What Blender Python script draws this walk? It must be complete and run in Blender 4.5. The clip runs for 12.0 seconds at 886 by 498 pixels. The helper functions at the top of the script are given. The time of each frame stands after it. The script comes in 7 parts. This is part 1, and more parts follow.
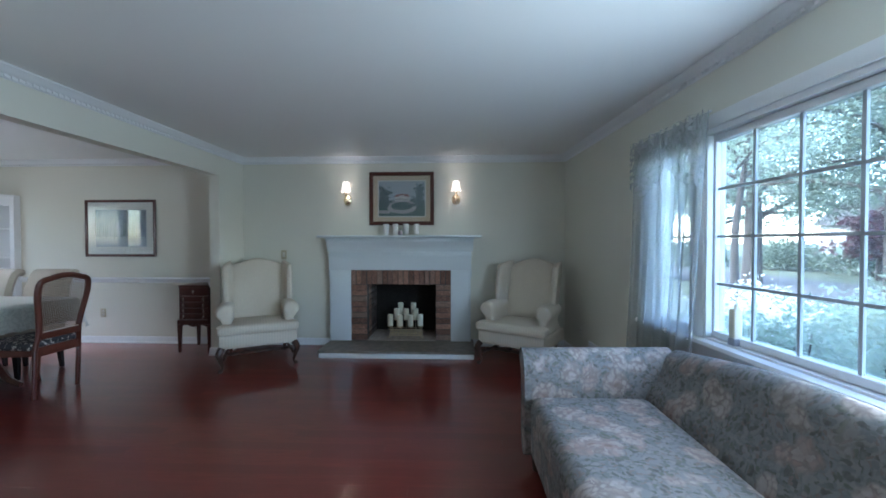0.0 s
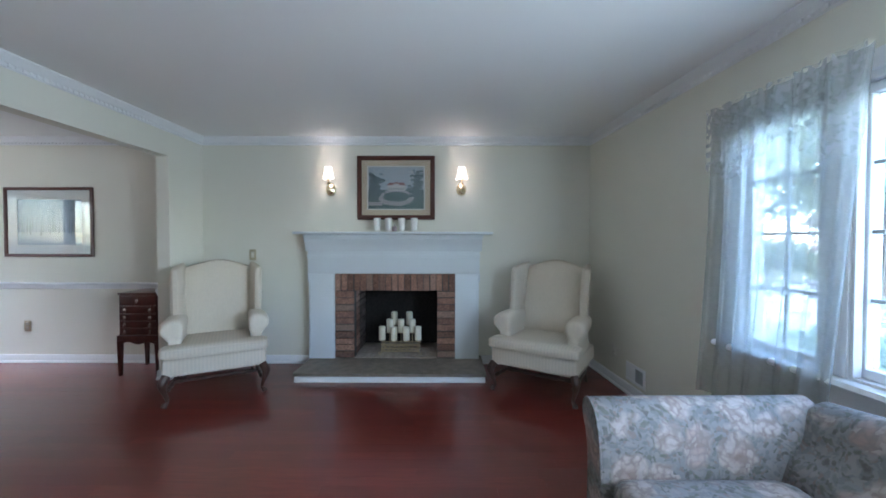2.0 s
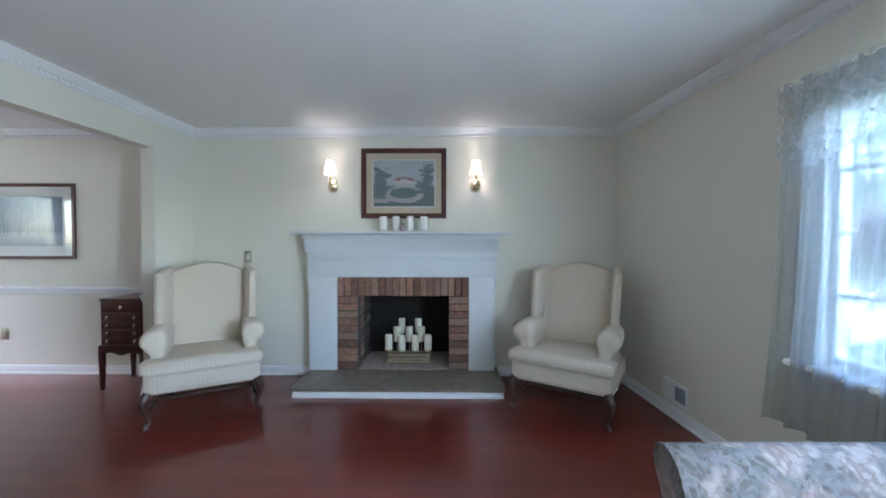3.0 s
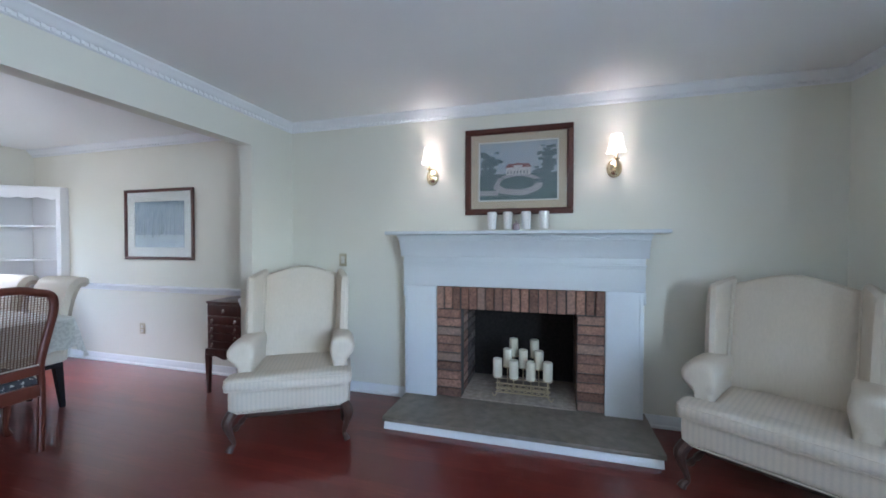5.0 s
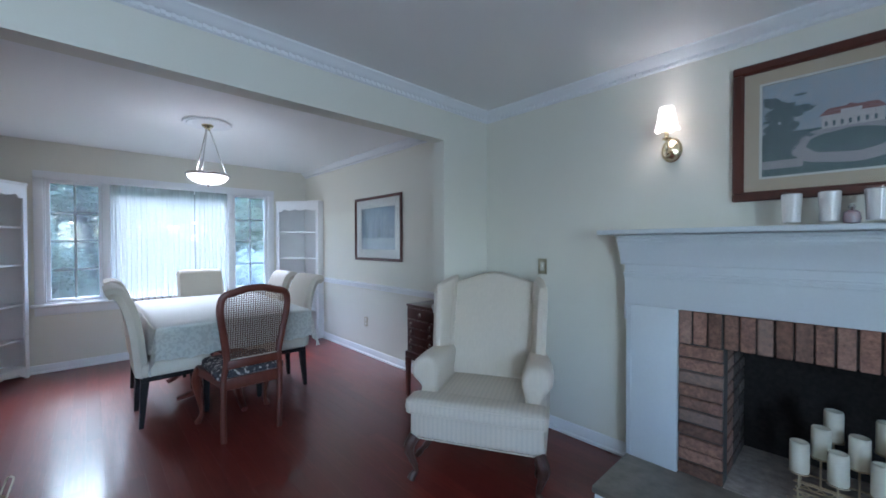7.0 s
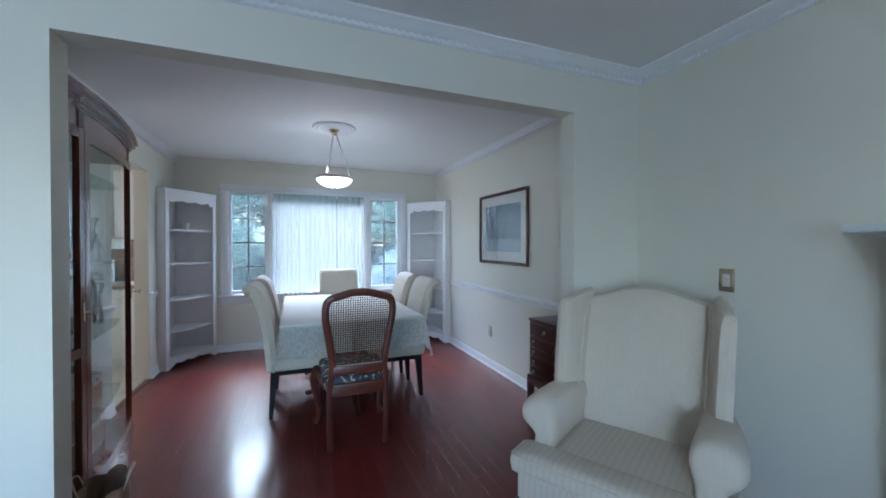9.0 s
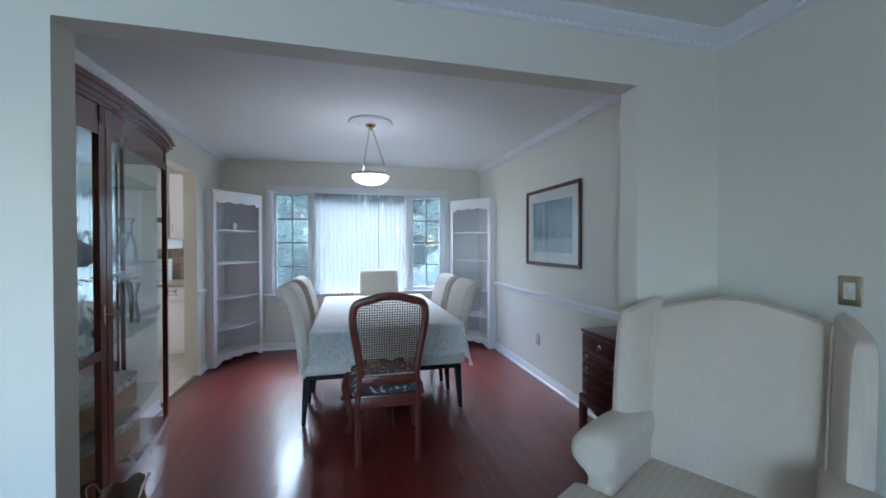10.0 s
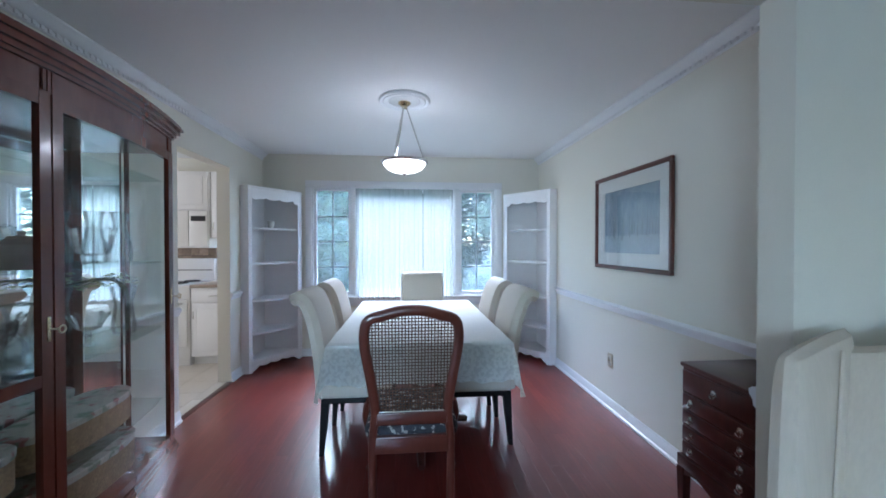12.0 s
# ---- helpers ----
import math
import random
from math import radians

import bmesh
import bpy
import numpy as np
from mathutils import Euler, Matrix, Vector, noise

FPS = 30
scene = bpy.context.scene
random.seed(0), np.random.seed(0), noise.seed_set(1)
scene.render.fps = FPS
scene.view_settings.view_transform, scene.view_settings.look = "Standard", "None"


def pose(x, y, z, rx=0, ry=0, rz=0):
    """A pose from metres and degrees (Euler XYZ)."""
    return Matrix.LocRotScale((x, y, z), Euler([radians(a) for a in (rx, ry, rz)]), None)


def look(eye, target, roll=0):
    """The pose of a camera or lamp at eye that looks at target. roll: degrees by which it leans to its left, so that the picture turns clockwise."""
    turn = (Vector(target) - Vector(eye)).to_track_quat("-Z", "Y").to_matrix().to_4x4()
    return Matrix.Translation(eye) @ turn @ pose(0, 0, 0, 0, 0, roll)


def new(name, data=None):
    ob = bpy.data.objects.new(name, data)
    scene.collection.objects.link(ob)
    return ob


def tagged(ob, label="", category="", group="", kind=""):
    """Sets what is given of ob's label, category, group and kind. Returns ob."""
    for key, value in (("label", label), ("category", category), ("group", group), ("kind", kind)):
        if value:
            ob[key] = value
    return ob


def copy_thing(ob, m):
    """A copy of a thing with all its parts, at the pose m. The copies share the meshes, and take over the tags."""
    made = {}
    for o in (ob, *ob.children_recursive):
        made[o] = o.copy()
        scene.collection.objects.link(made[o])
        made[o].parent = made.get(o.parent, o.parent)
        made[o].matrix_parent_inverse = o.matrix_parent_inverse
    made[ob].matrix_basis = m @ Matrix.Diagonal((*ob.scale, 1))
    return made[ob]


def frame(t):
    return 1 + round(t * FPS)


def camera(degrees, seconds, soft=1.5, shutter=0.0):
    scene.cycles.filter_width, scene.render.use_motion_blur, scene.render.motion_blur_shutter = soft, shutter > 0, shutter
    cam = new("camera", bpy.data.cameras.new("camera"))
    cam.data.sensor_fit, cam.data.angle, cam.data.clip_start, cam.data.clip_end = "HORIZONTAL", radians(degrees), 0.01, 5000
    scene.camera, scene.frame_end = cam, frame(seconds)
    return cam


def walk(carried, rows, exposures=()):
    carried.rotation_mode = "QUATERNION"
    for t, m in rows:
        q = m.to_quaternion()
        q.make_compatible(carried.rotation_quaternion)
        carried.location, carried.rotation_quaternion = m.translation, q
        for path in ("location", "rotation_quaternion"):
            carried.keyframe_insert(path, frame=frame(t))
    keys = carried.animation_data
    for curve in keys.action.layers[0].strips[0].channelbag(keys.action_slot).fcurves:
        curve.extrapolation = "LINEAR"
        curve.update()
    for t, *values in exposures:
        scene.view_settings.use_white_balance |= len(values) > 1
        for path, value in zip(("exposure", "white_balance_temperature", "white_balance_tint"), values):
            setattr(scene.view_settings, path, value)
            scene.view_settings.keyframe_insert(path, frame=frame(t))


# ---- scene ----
cam = camera(98.96, 12.0, soft=1.7)
# seconds, eye in metres, yaw, pitch, roll in degrees
ROWS = [
    (0.0, 0.000, 0.208, 1.338, 2.23, -0.99, 0.05),
    (0.5, -0.072, 0.396, 1.339, 1.90, -1.04, -0.13),
    (1.0, -0.139, 0.592, 1.336, 1.30, -1.13, -0.06),
    (1.5, -0.183, 0.790, 1.334, 0.42, -1.18, -0.08),
    (2.0, -0.199, 0.991, 1.332, 0.24, -1.21, -0.08),
    (2.5, -0.248, 1.172, 1.334, 0.48, -1.19, -0.04),
    (3.0, -0.297, 1.340, 1.335, 0.61, -1.18, -0.04),
    (3.5, -0.338, 1.506, 1.336, 1.37, -1.17, -0.04),
    (4.0, -0.373, 1.683, 1.336, 3.81, -1.14, -0.02),
    (4.5, -0.410, 1.878, 1.335, 8.91, -1.08, 0.05),
    (5.0, -0.458, 2.041, 1.340, 16.07, -1.02, -0.00),
    (5.5, -0.520, 2.190, 1.349, 23.86, -0.95, -0.00),
    (6.0, -0.593, 2.339, 1.355, 32.15, -0.89, 0.02),
    (6.5, -0.658, 2.481, 1.354, 40.09, -0.87, 0.07),
    (7.0, -0.726, 2.618, 1.349, 46.90, -0.78, 0.13),
    (7.5, -0.786, 2.746, 1.344, 53.17, -0.67, 0.06),
    (8.0, -0.855, 2.860, 1.346, 58.86, -0.61, 0.00),
    (8.5, -0.937, 2.961, 1.352, 63.93, -0.61, -0.02),
    (9.0, -1.030, 3.051, 1.358, 68.40, -0.63, -0.02),
    (9.5, -1.135, 3.134, 1.360, 72.31, -0.65, 0.00),
    (10.0, -1.249, 3.213, 1.358, 75.90, -0.65, 0.02),
    (10.5, -1.370, 3.286, 1.357, 79.50, -0.66, 0.02),
    (11.0, -1.505, 3.344, 1.350, 81.93, -0.66, 0.05),
    (11.5, -1.651, 3.397, 1.347, 83.89, -0.66, 0.06),
    (12.0, -1.786, 3.441, 1.349, 84.83, -0.65, 0.00),
]

EXPOSURES = [(0.0, 4.70, 5860, 16), (1.0, 4.98, 5930, 18), (2.5, 5.40, 6080, 20), (4.5, 5.62, 5950, 22), (5.5, 5.40, 5820, 22), (7.0, 5.05, 5560, 19), (9.5, 4.90, 5560, 17), (10.5, 4.98, 5520, 17), (12.0, 5.15, 5420, 17)]
walk(cam, [(t, pose(x, y, z, 90 + pitch, roll, yaw)) for t, x, y, z, yaw, pitch, roll in ROWS], EXPOSURES)

# ---- light ----
sky = bpy.data.worlds.new("overcast_sky")
scene.world = sky
sky.use_nodes = True
_wn = sky.node_tree.nodes
_sky = _wn.new("ShaderNodeTexSky")
_sky.sky_type, _sky.sun_disc = "NISHITA", False
_sky.sun_elevation, _sky.sun_rotation = radians(40), radians(268)
_sky.air_density, _sky.dust_density, _sky.ozone_density = 1.0, 1.0, 2.0
_wn["Background"].inputs["Strength"].default_value = 0.15
sky.node_tree.links.new(_sky.outputs["Color"], _wn["Background"].inputs["Color"])
_sun = new("sun", bpy.data.lights.new("sun", "SUN"))
_sun.data.energy, _sun.data.angle, _sun.data.color = 0.64, radians(50), (0.93, 0.98, 1.0)
_sun.matrix_world = look((0, 0, 30), (35.7, 1.2, 0))

# ---- materials ----
def _mix(nt, fac, a, b, blend="MIX"):
    m = nt.nodes.new("ShaderNodeMix")
    m.data_type, m.blend_type = "RGBA", blend
    for sock, val in ((m.inputs[0], fac), (m.inputs[6], a), (m.inputs[7], b)):
        if isinstance(val, bpy.types.NodeSocket):
            nt.links.new(val, sock)
        elif isinstance(val, (tuple, list)):
            sock.default_value = (*val[:3], 1)
        else:
            sock.default_value = val
    return m.outputs[2]


def _noise(nt, scale, detail=4, rough=0.55, stretch=None, coord="Object"):
    tc = nt.nodes.new("ShaderNodeTexCoord")
    n = nt.nodes.new("ShaderNodeTexNoise")
    n.inputs["Scale"].default_value, n.inputs["Detail"].default_value, n.inputs["Roughness"].default_value = scale, detail, rough
    src = tc.outputs[coord]
    if stretch:
        mp = nt.nodes.new("ShaderNodeMapping")
        mp.inputs["Scale"].default_value = stretch
        nt.links.new(src, mp.inputs["Vector"])
        src = mp.outputs["Vector"]
    nt.links.new(src, n.inputs["Vector"])
    return n.outputs["Fac"]


def _ramp(nt, src, lo, hi):
    r = nt.nodes.new("ShaderNodeMapRange")
    r.inputs["From Min"].default_value, r.inputs["From Max"].default_value = lo, hi
    nt.links.new(src, r.inputs["Value"])
    return r.outputs["Result"]


def surface(name, color, rough=0.5, metal=0.0, dark=None, scale=3.0, fine=60.0, var=0.5, bump=0.1, stretch=None, coat=0.0, each=0.0, bump_scale=None, dist=0.002):
    """A painted, wooden, metal or woven surface: two scales of colour variation and fine relief."""
    m = bpy.data.materials.new(name)
    m.use_nodes = True
    nt = m.node_tree
    b = nt.nodes["Principled BSDF"]
    b.inputs["Roughness"].default_value, b.inputs["Metallic"].default_value = rough, metal
    b.inputs["Coat Weight"].default_value = coat
    b.inputs["Coat Roughness"].default_value = 0.12
    dark = dark or tuple(c * 0.8 for c in color)
    big = _ramp(nt, _noise(nt, scale, 3, 0.5, stretch), 0.3, 0.7)
    small = _ramp(nt, _noise(nt, fine, 5, 0.6, stretch), 0.3, 0.7)
    half = tuple((p + q) / 2 for p, q in zip(color, dark))
    c = _mix(nt, big, color, tuple(p + (q - p) * var for p, q in zip(color, half)))
    amount = nt.nodes.new("ShaderNodeMath")
    amount.operation = "MULTIPLY"
    amount.inputs[1].default_value = var
    nt.links.new(small, amount.inputs[0])
    c = _mix(nt, amount.outputs[0], c, dark)
    if each:
        info = nt.nodes.new("ShaderNodeObjectInfo")
        hsv = nt.nodes.new("ShaderNodeHueSaturation")
        v = nt.nodes.new("ShaderNodeMapRange")
        v.inputs["To Min"].default_value, v.inputs["To Max"].default_value = 1 - each, 1 + each
        nt.links.new(info.outputs["Random"], v.inputs["Value"])
        nt.links.new(v.outputs["Result"], hsv.inputs["Value"])
        nt.links.new(c, hsv.inputs["Color"])
        c = hsv.outputs["Color"]
    nt.links.new(c, b.inputs["Base Color"])
    if bump:
        bp = nt.nodes.new("ShaderNodeBump")
        bp.inputs["Strength"].default_value, bp.inputs["Distance"].default_value = bump, dist
        nt.links.new(_noise(nt, bump_scale or fine, 4, 0.6, stretch), bp.inputs["Height"])
        nt.links.new(bp.outputs["Normal"], b.inputs["Normal"])
    return m


WALL = surface("cream_wall_paint", (0.74, 0.72, 0.63), 0.6, dark=(0.70, 0.68, 0.59), scale=1.2, fine=180, var=0.5, bump=0.08)
MANTEL = surface("pale_grey_mantel_paint", (0.67, 0.71, 0.73), 0.42, dark=(0.62, 0.66, 0.68), scale=3, fine=70, var=0.5, bump=0.06)
CEIL = surface("white_ceiling_paint", (0.88, 0.88, 0.87), 0.75, dark=(0.85, 0.85, 0.84), scale=0.8, fine=150, bump=0.08)
TRIM = surface("white_trim_gloss_paint", (0.80, 0.81, 0.82), 0.32, dark=(0.74, 0.75, 0.76), scale=4, fine=80, var=0.4, bump=0.04)
SHELFWHITE = surface("white_cupboard_paint", (0.80, 0.80, 0.80), 0.4, dark=(0.74, 0.74, 0.75), scale=4, fine=70, var=0.4, bump=0.04)
MAHOGANY = surface("dark_mahogany", (0.085, 0.018, 0.012), 0.28, dark=(0.030, 0.008, 0.007), scale=4, fine=30, var=0.7, bump=0.05, stretch=(1, 1, 0.15), coat=0.4)
CHERRY = surface("reddish_cherry_wood", (0.105, 0.025, 0.014), 0.3, dark=(0.055, 0.013, 0.008), scale=4, fine=25, var=0.6, bump=0.05, stretch=(1, 1, 0.15), coat=0.3)
CABWOOD = surface("cabinet_mahogany", (0.20, 0.058, 0.034), 0.24, dark=(0.10, 0.026, 0.017), scale=4, fine=25, var=0.6, bump=0.05, stretch=(1, 1, 0.12), coat=0.5)
BLACKWOOD = surface("black_stained_wood", (0.012, 0.011, 0.012), 0.5, dark=(0.006, 0.006, 0.006), fine=40, bump=0.05, stretch=(1, 1, 0.2))
BLACKWOOD.node_tree.nodes["Principled BSDF"].inputs["Specular IOR Level"].default_value = 0.2
LEGWOOD = surface("worn_walnut_leg", (0.075, 0.035, 0.024), 0.4, dark=(0.03, 0.014, 0.012), scale=6, fine=40, var=0.7, bump=0.08)
BRASS = surface("polished_brass", (0.80, 0.69, 0.48), 0.25, 1.0, dark=(0.60, 0.47, 0.27), scale=12, fine=60, bump=0.05)
DULLBRASS = surface("dull_brass_plate", (0.62, 0.56, 0.42), 0.35, 1.0, dark=(0.5, 0.44, 0.3), bump=0.03)
CHROME = surface("nickel_metal", (0.66, 0.65, 0.62), 0.25, 1.0, dark=(0.5, 0.49, 0.46), bump=0.03)
IRON = surface("gilt_iron_wire", (0.66, 0.54, 0.36), 0.45, 0.5, dark=(0.42, 0.33, 0.2), fine=90, bump=0.1)
BLUESTONE = surface("grey_bluestone_slab", (0.30, 0.25, 0.205), 0.45, dark=(0.13, 0.118, 0.10), scale=3, fine=13, var=0.75, bump=0.25, bump_scale=60, dist=0.003)
MORTAR = surface("grey_mortar", (0.13, 0.12, 0.11), 0.95, dark=(0.06, 0.055, 0.05), scale=9, fine=90, var=0.9, bump=0.5, dist=0.004)
BRICK = surface("old_red_brick", (0.43, 0.225, 0.155), 0.9, dark=(0.13, 0.072, 0.056), scale=16, fine=48, var=0.95, bump=0.7, each=0.36, dist=0.006)
_nt = BRICK.node_tree
_bs = _nt.nodes["Principled BSDF"]
_src = _bs.inputs["Base Color"].links[0].from_socket
_info = _nt.nodes.new("ShaderNodeObjectInfo")
_mul = _nt.nodes.new("ShaderNodeMath")
_mul.operation = "MULTIPLY"
_mul.inputs[1].default_value = 7.31
_nt.links.new(_info.outputs["Random"], _mul.inputs[0])
_fr = _nt.nodes.new("ShaderNodeMath")
_fr.operation = "FRACT"
_nt.links.new(_mul.outputs[0], _fr.inputs[0])
_nt.links.new(_mix(_nt, _ramp(_nt, _fr.outputs[0], 0.6, 1.7), _src, (0.34, 0.28, 0.24)), _bs.inputs["Base Color"])
SOOT = surface("sooty_firebrick", (0.030, 0.026, 0.024), 0.95, dark=(0.010, 0.009, 0.009), scale=4, fine=40, var=0.9, bump=0.4, dist=0.005)
ASHFLOOR = surface("ash_stained_hearth_floor", (0.56, 0.48, 0.41), 0.95, dark=(0.26, 0.22, 0.19), scale=5, fine=22, var=0.8, bump=0.4, dist=0.004)
WAX = surface("ivory_wax", (0.80, 0.76, 0.62), 0.5, dark=(0.72, 0.67, 0.53), scale=8, fine=50, bump=0.05)
CREAMFABRIC = surface("cream_upholstery", (0.63, 0.555, 0.455), 0.9, dark=(0.53, 0.465, 0.38), scale=5, fine=110, var=0.55, bump=0.35, stretch=(1, 1, 0.05))
STRIPED = surface("cream_striped_upholstery", (0.63, 0.555, 0.455), 0.9, dark=(0.53, 0.465, 0.38), scale=5, fine=110, var=0.55, bump=0.35)
_nt = STRIPED.node_tree
_bs = _nt.nodes["Principled BSDF"]
_wave = _nt.nodes.new("ShaderNodeTexWave")
_wave.bands_direction = "X"
_wave.inputs["Scale"].default_value, _wave.inputs["Distortion"].default_value = 11.5, 0.3
_tc = _nt.nodes.new("ShaderNodeTexCoord")
_nt.links.new(_tc.outputs["Object"], _wave.inputs["Vector"])
_src = _bs.inputs["Base Color"].links[0].from_socket
_nt.links.new(_mix(_nt, _ramp(_nt, _wave.outputs["Fac"], 0.25, 1.0), _src, _mix(_nt, 0.20, _src, (0.36, 0.34, 0.29))), _bs.inputs["Base Color"])
CREAMLEATHER = surface("cream_vinyl", (0.54, 0.485, 0.40), 0.55, dark=(0.47, 0.42, 0.34), scale=4, fine=160, var=0.5, bump=0.12)
PORCELAIN = surface("white_porcelain", (0.78, 0.77, 0.73), 0.15, dark=(0.70, 0.69, 0.66), bump=0.0)
PLASTIC = surface("ivory_plastic", (0.74, 0.72, 0.64), 0.4, dark=(0.68, 0.66, 0.58), bump=0.02)
DARKHOLE = surface("dark_slot", (0.03, 0.03, 0.03), 0.8, bump=0.0)
MATBOARD = surface("cream_mat_board", (0.60, 0.49, 0.36), 0.9, dark=(0.54, 0.43, 0.31), fine=200, bump=0.05)
WHITEMAT = surface("white_mat_board", (0.74, 0.73, 0.70), 0.9, dark=(0.68, 0.67, 0.64), fine=200, bump=0.05)
KTILE = surface("beige_kitchen_tile", (0.62, 0.57, 0.50), 0.35, dark=(0.52, 0.47, 0.41), scale=3, fine=40, bump=0.05)
COUNTER = surface("tan_counter_top", (0.42, 0.34, 0.26), 0.35, dark=(0.30, 0.24, 0.18), scale=12, fine=120, var=0.8, bump=0.03)
BASKET = surface("woven_box_brown", (0.60, 0.42, 0.24), 0.8, dark=(0.27, 0.19, 0.12), scale=20, fine=90, var=0.9, bump=0.4, dist=0.004)
PAPER = surface("brown_paper", (0.30, 0.19, 0.12), 0.85, dark=(0.20, 0.12, 0.08), scale=9, fine=60, bump=0.3, dist=0.004)
BARK = surface("tree_bark", (0.075, 0.062, 0.052), 0.95, dark=(0.035, 0.03, 0.025), scale=3, fine=14, var=0.9, bump=0.6, stretch=(1, 1, 0.25), dist=0.02)
GRASS = surface("lawn_grass", (0.12, 0.14, 0.085), 0.95, dark=(0.075, 0.092, 0.055), scale=0.3, fine=9, var=0.8, bump=0.5, dist=0.03)
ASPHALT = surface("asphalt", (0.10, 0.10, 0.105), 0.85, dark=(0.07, 0.07, 0.07), scale=0.5, fine=25, var=0.7, bump=0.2)
SIDING = surface("pale_house_siding", (0.55, 0.55, 0.53), 0.8, dark=(0.46, 0.46, 0.45), scale=1, fine=20, bump=0.05)
ROOFING = surface("grey_roof_shingle", (0.12, 0.115, 0.11), 0.9, dark=(0.07, 0.07, 0.07), scale=1, fine=12, bump=0.3)


def leafy(name, a, b):
    m = surface(name, a, 0.6, dark=b, scale=1.0, fine=4.0, var=0.9, bump=0.0)
    nt = m.node_tree
    p = nt.nodes["Principled BSDF"]
    tr = nt.nodes.new("ShaderNodeBsdfTranslucent")
    tr.inputs["Color"].default_value = (*[min(1, c * 1.6) for c in a], 1)
    mx = nt.nodes.new("ShaderNodeMixShader")
    mx.inputs[0].default_value = 0.35
    out = nt.nodes["Material Output"]
    nt.links.new(p.outputs[0], mx.inputs[1])
    nt.links.new(tr.outputs[0], mx.inputs[2])
    nt.links.new(mx.outputs[0], out.inputs["Surface"])
    return m


LEAF = leafy("green_leaves", (0.15, 0.19, 0.14), (0.085, 0.115, 0.085))
LEAFPALE = leafy("pale_shrub_leaves", (0.30, 0.35, 0.27), (0.18, 0.23, 0.16))
LEAFRED = leafy("dark_red_leaves", (0.14, 0.05, 0.06), (0.06, 0.025, 0.03))
BLOSSOM = leafy("white_blossom", (0.70, 0.72, 0.66), (0.55, 0.58, 0.50))


def floor_wood():
    m = bpy.data.materials.new("glossy_cherry_floor")
    m.use_nodes = True
    nt = m.node_tree
    b = nt.nodes["Principled BSDF"]
    geo = nt.nodes.new("ShaderNodeNewGeometry")
    info = nt.nodes.new("ShaderNodeObjectInfo")
    add = nt.nodes.new("ShaderNodeMath")
    add.operation = "ADD"
    nt.links.new(geo.outputs["Random Per Island"], add.inputs[0])
    nt.links.new(info.outputs["Random"], add.inputs[1])
    fr = nt.nodes.new("ShaderNodeMath")
    fr.operation = "FRACT"
    nt.links.new(add.outputs[0], fr.inputs[0])
    shift = nt.nodes.new("ShaderNodeCombineXYZ")
    for k, f in ((0, 17.0), (1, 5.0)):
        q = nt.nodes.new("ShaderNodeMath")
        q.operation = "MULTIPLY"
        q.inputs[1].default_value = f
        nt.links.new(fr.outputs[0], q.inputs[0])
        nt.links.new(q.outputs[0], shift.inputs[k])
    pos = nt.nodes.new("ShaderNodeVectorMath")
    nt.links.new(geo.outputs["Position"], pos.inputs[0])
    nt.links.new(shift.outputs[0], pos.inputs[1])

    def tex(src, scale, stretch, detail):
        mp = nt.nodes.new("ShaderNodeMapping")
        mp.inputs["Scale"].default_value = stretch
        nt.links.new(src, mp.inputs["Vector"])
        n = nt.nodes.new("ShaderNodeTexNoise")
        n.inputs["Scale"].default_value, n.inputs["Detail"].default_value = scale, detail
        nt.links.new(mp.outputs[0], n.inputs["Vector"])
        return n.outputs["Fac"]
    grain = _ramp(nt, tex(pos.outputs[0], 9, (0.5, 8, 1), 6), 0.3, 0.7)
    big = _ramp(nt, tex(geo.outputs["Position"], 1.1, (0.7, 1.4, 1), 3), 0.3, 0.7)
    c = _mix(nt, fr.outputs[0], (0.110, 0.015, 0.012), (0.205, 0.034, 0.022))
    c = _mix(nt, grain, c, (0.115, 0.016, 0.012))
    c = _mix(nt, big, c, _mix(nt, 0.5, c, (0.165, 0.026, 0.018)))
    nt.links.new(c, b.inputs["Base Color"])
    r = nt.nodes.new("ShaderNodeMapRange")
    r.inputs["To Min"].default_value, r.inputs["To Max"].default_value = 0.10, 0.17
    nt.links.new(tex(geo.outputs["Position"], 2.3, (0.6, 1.5, 1), 4), r.inputs["Value"])
    nt.links.new(r.outputs["Result"], b.inputs["Coat Roughness"])
    b.inputs["Coat Weight"].default_value = 0.6
    b.inputs["Roughness"].default_value = 0.31
    b.inputs["Specular IOR Level"].default_value = 0.32
    return m


FLOORWOOD = floor_wood()


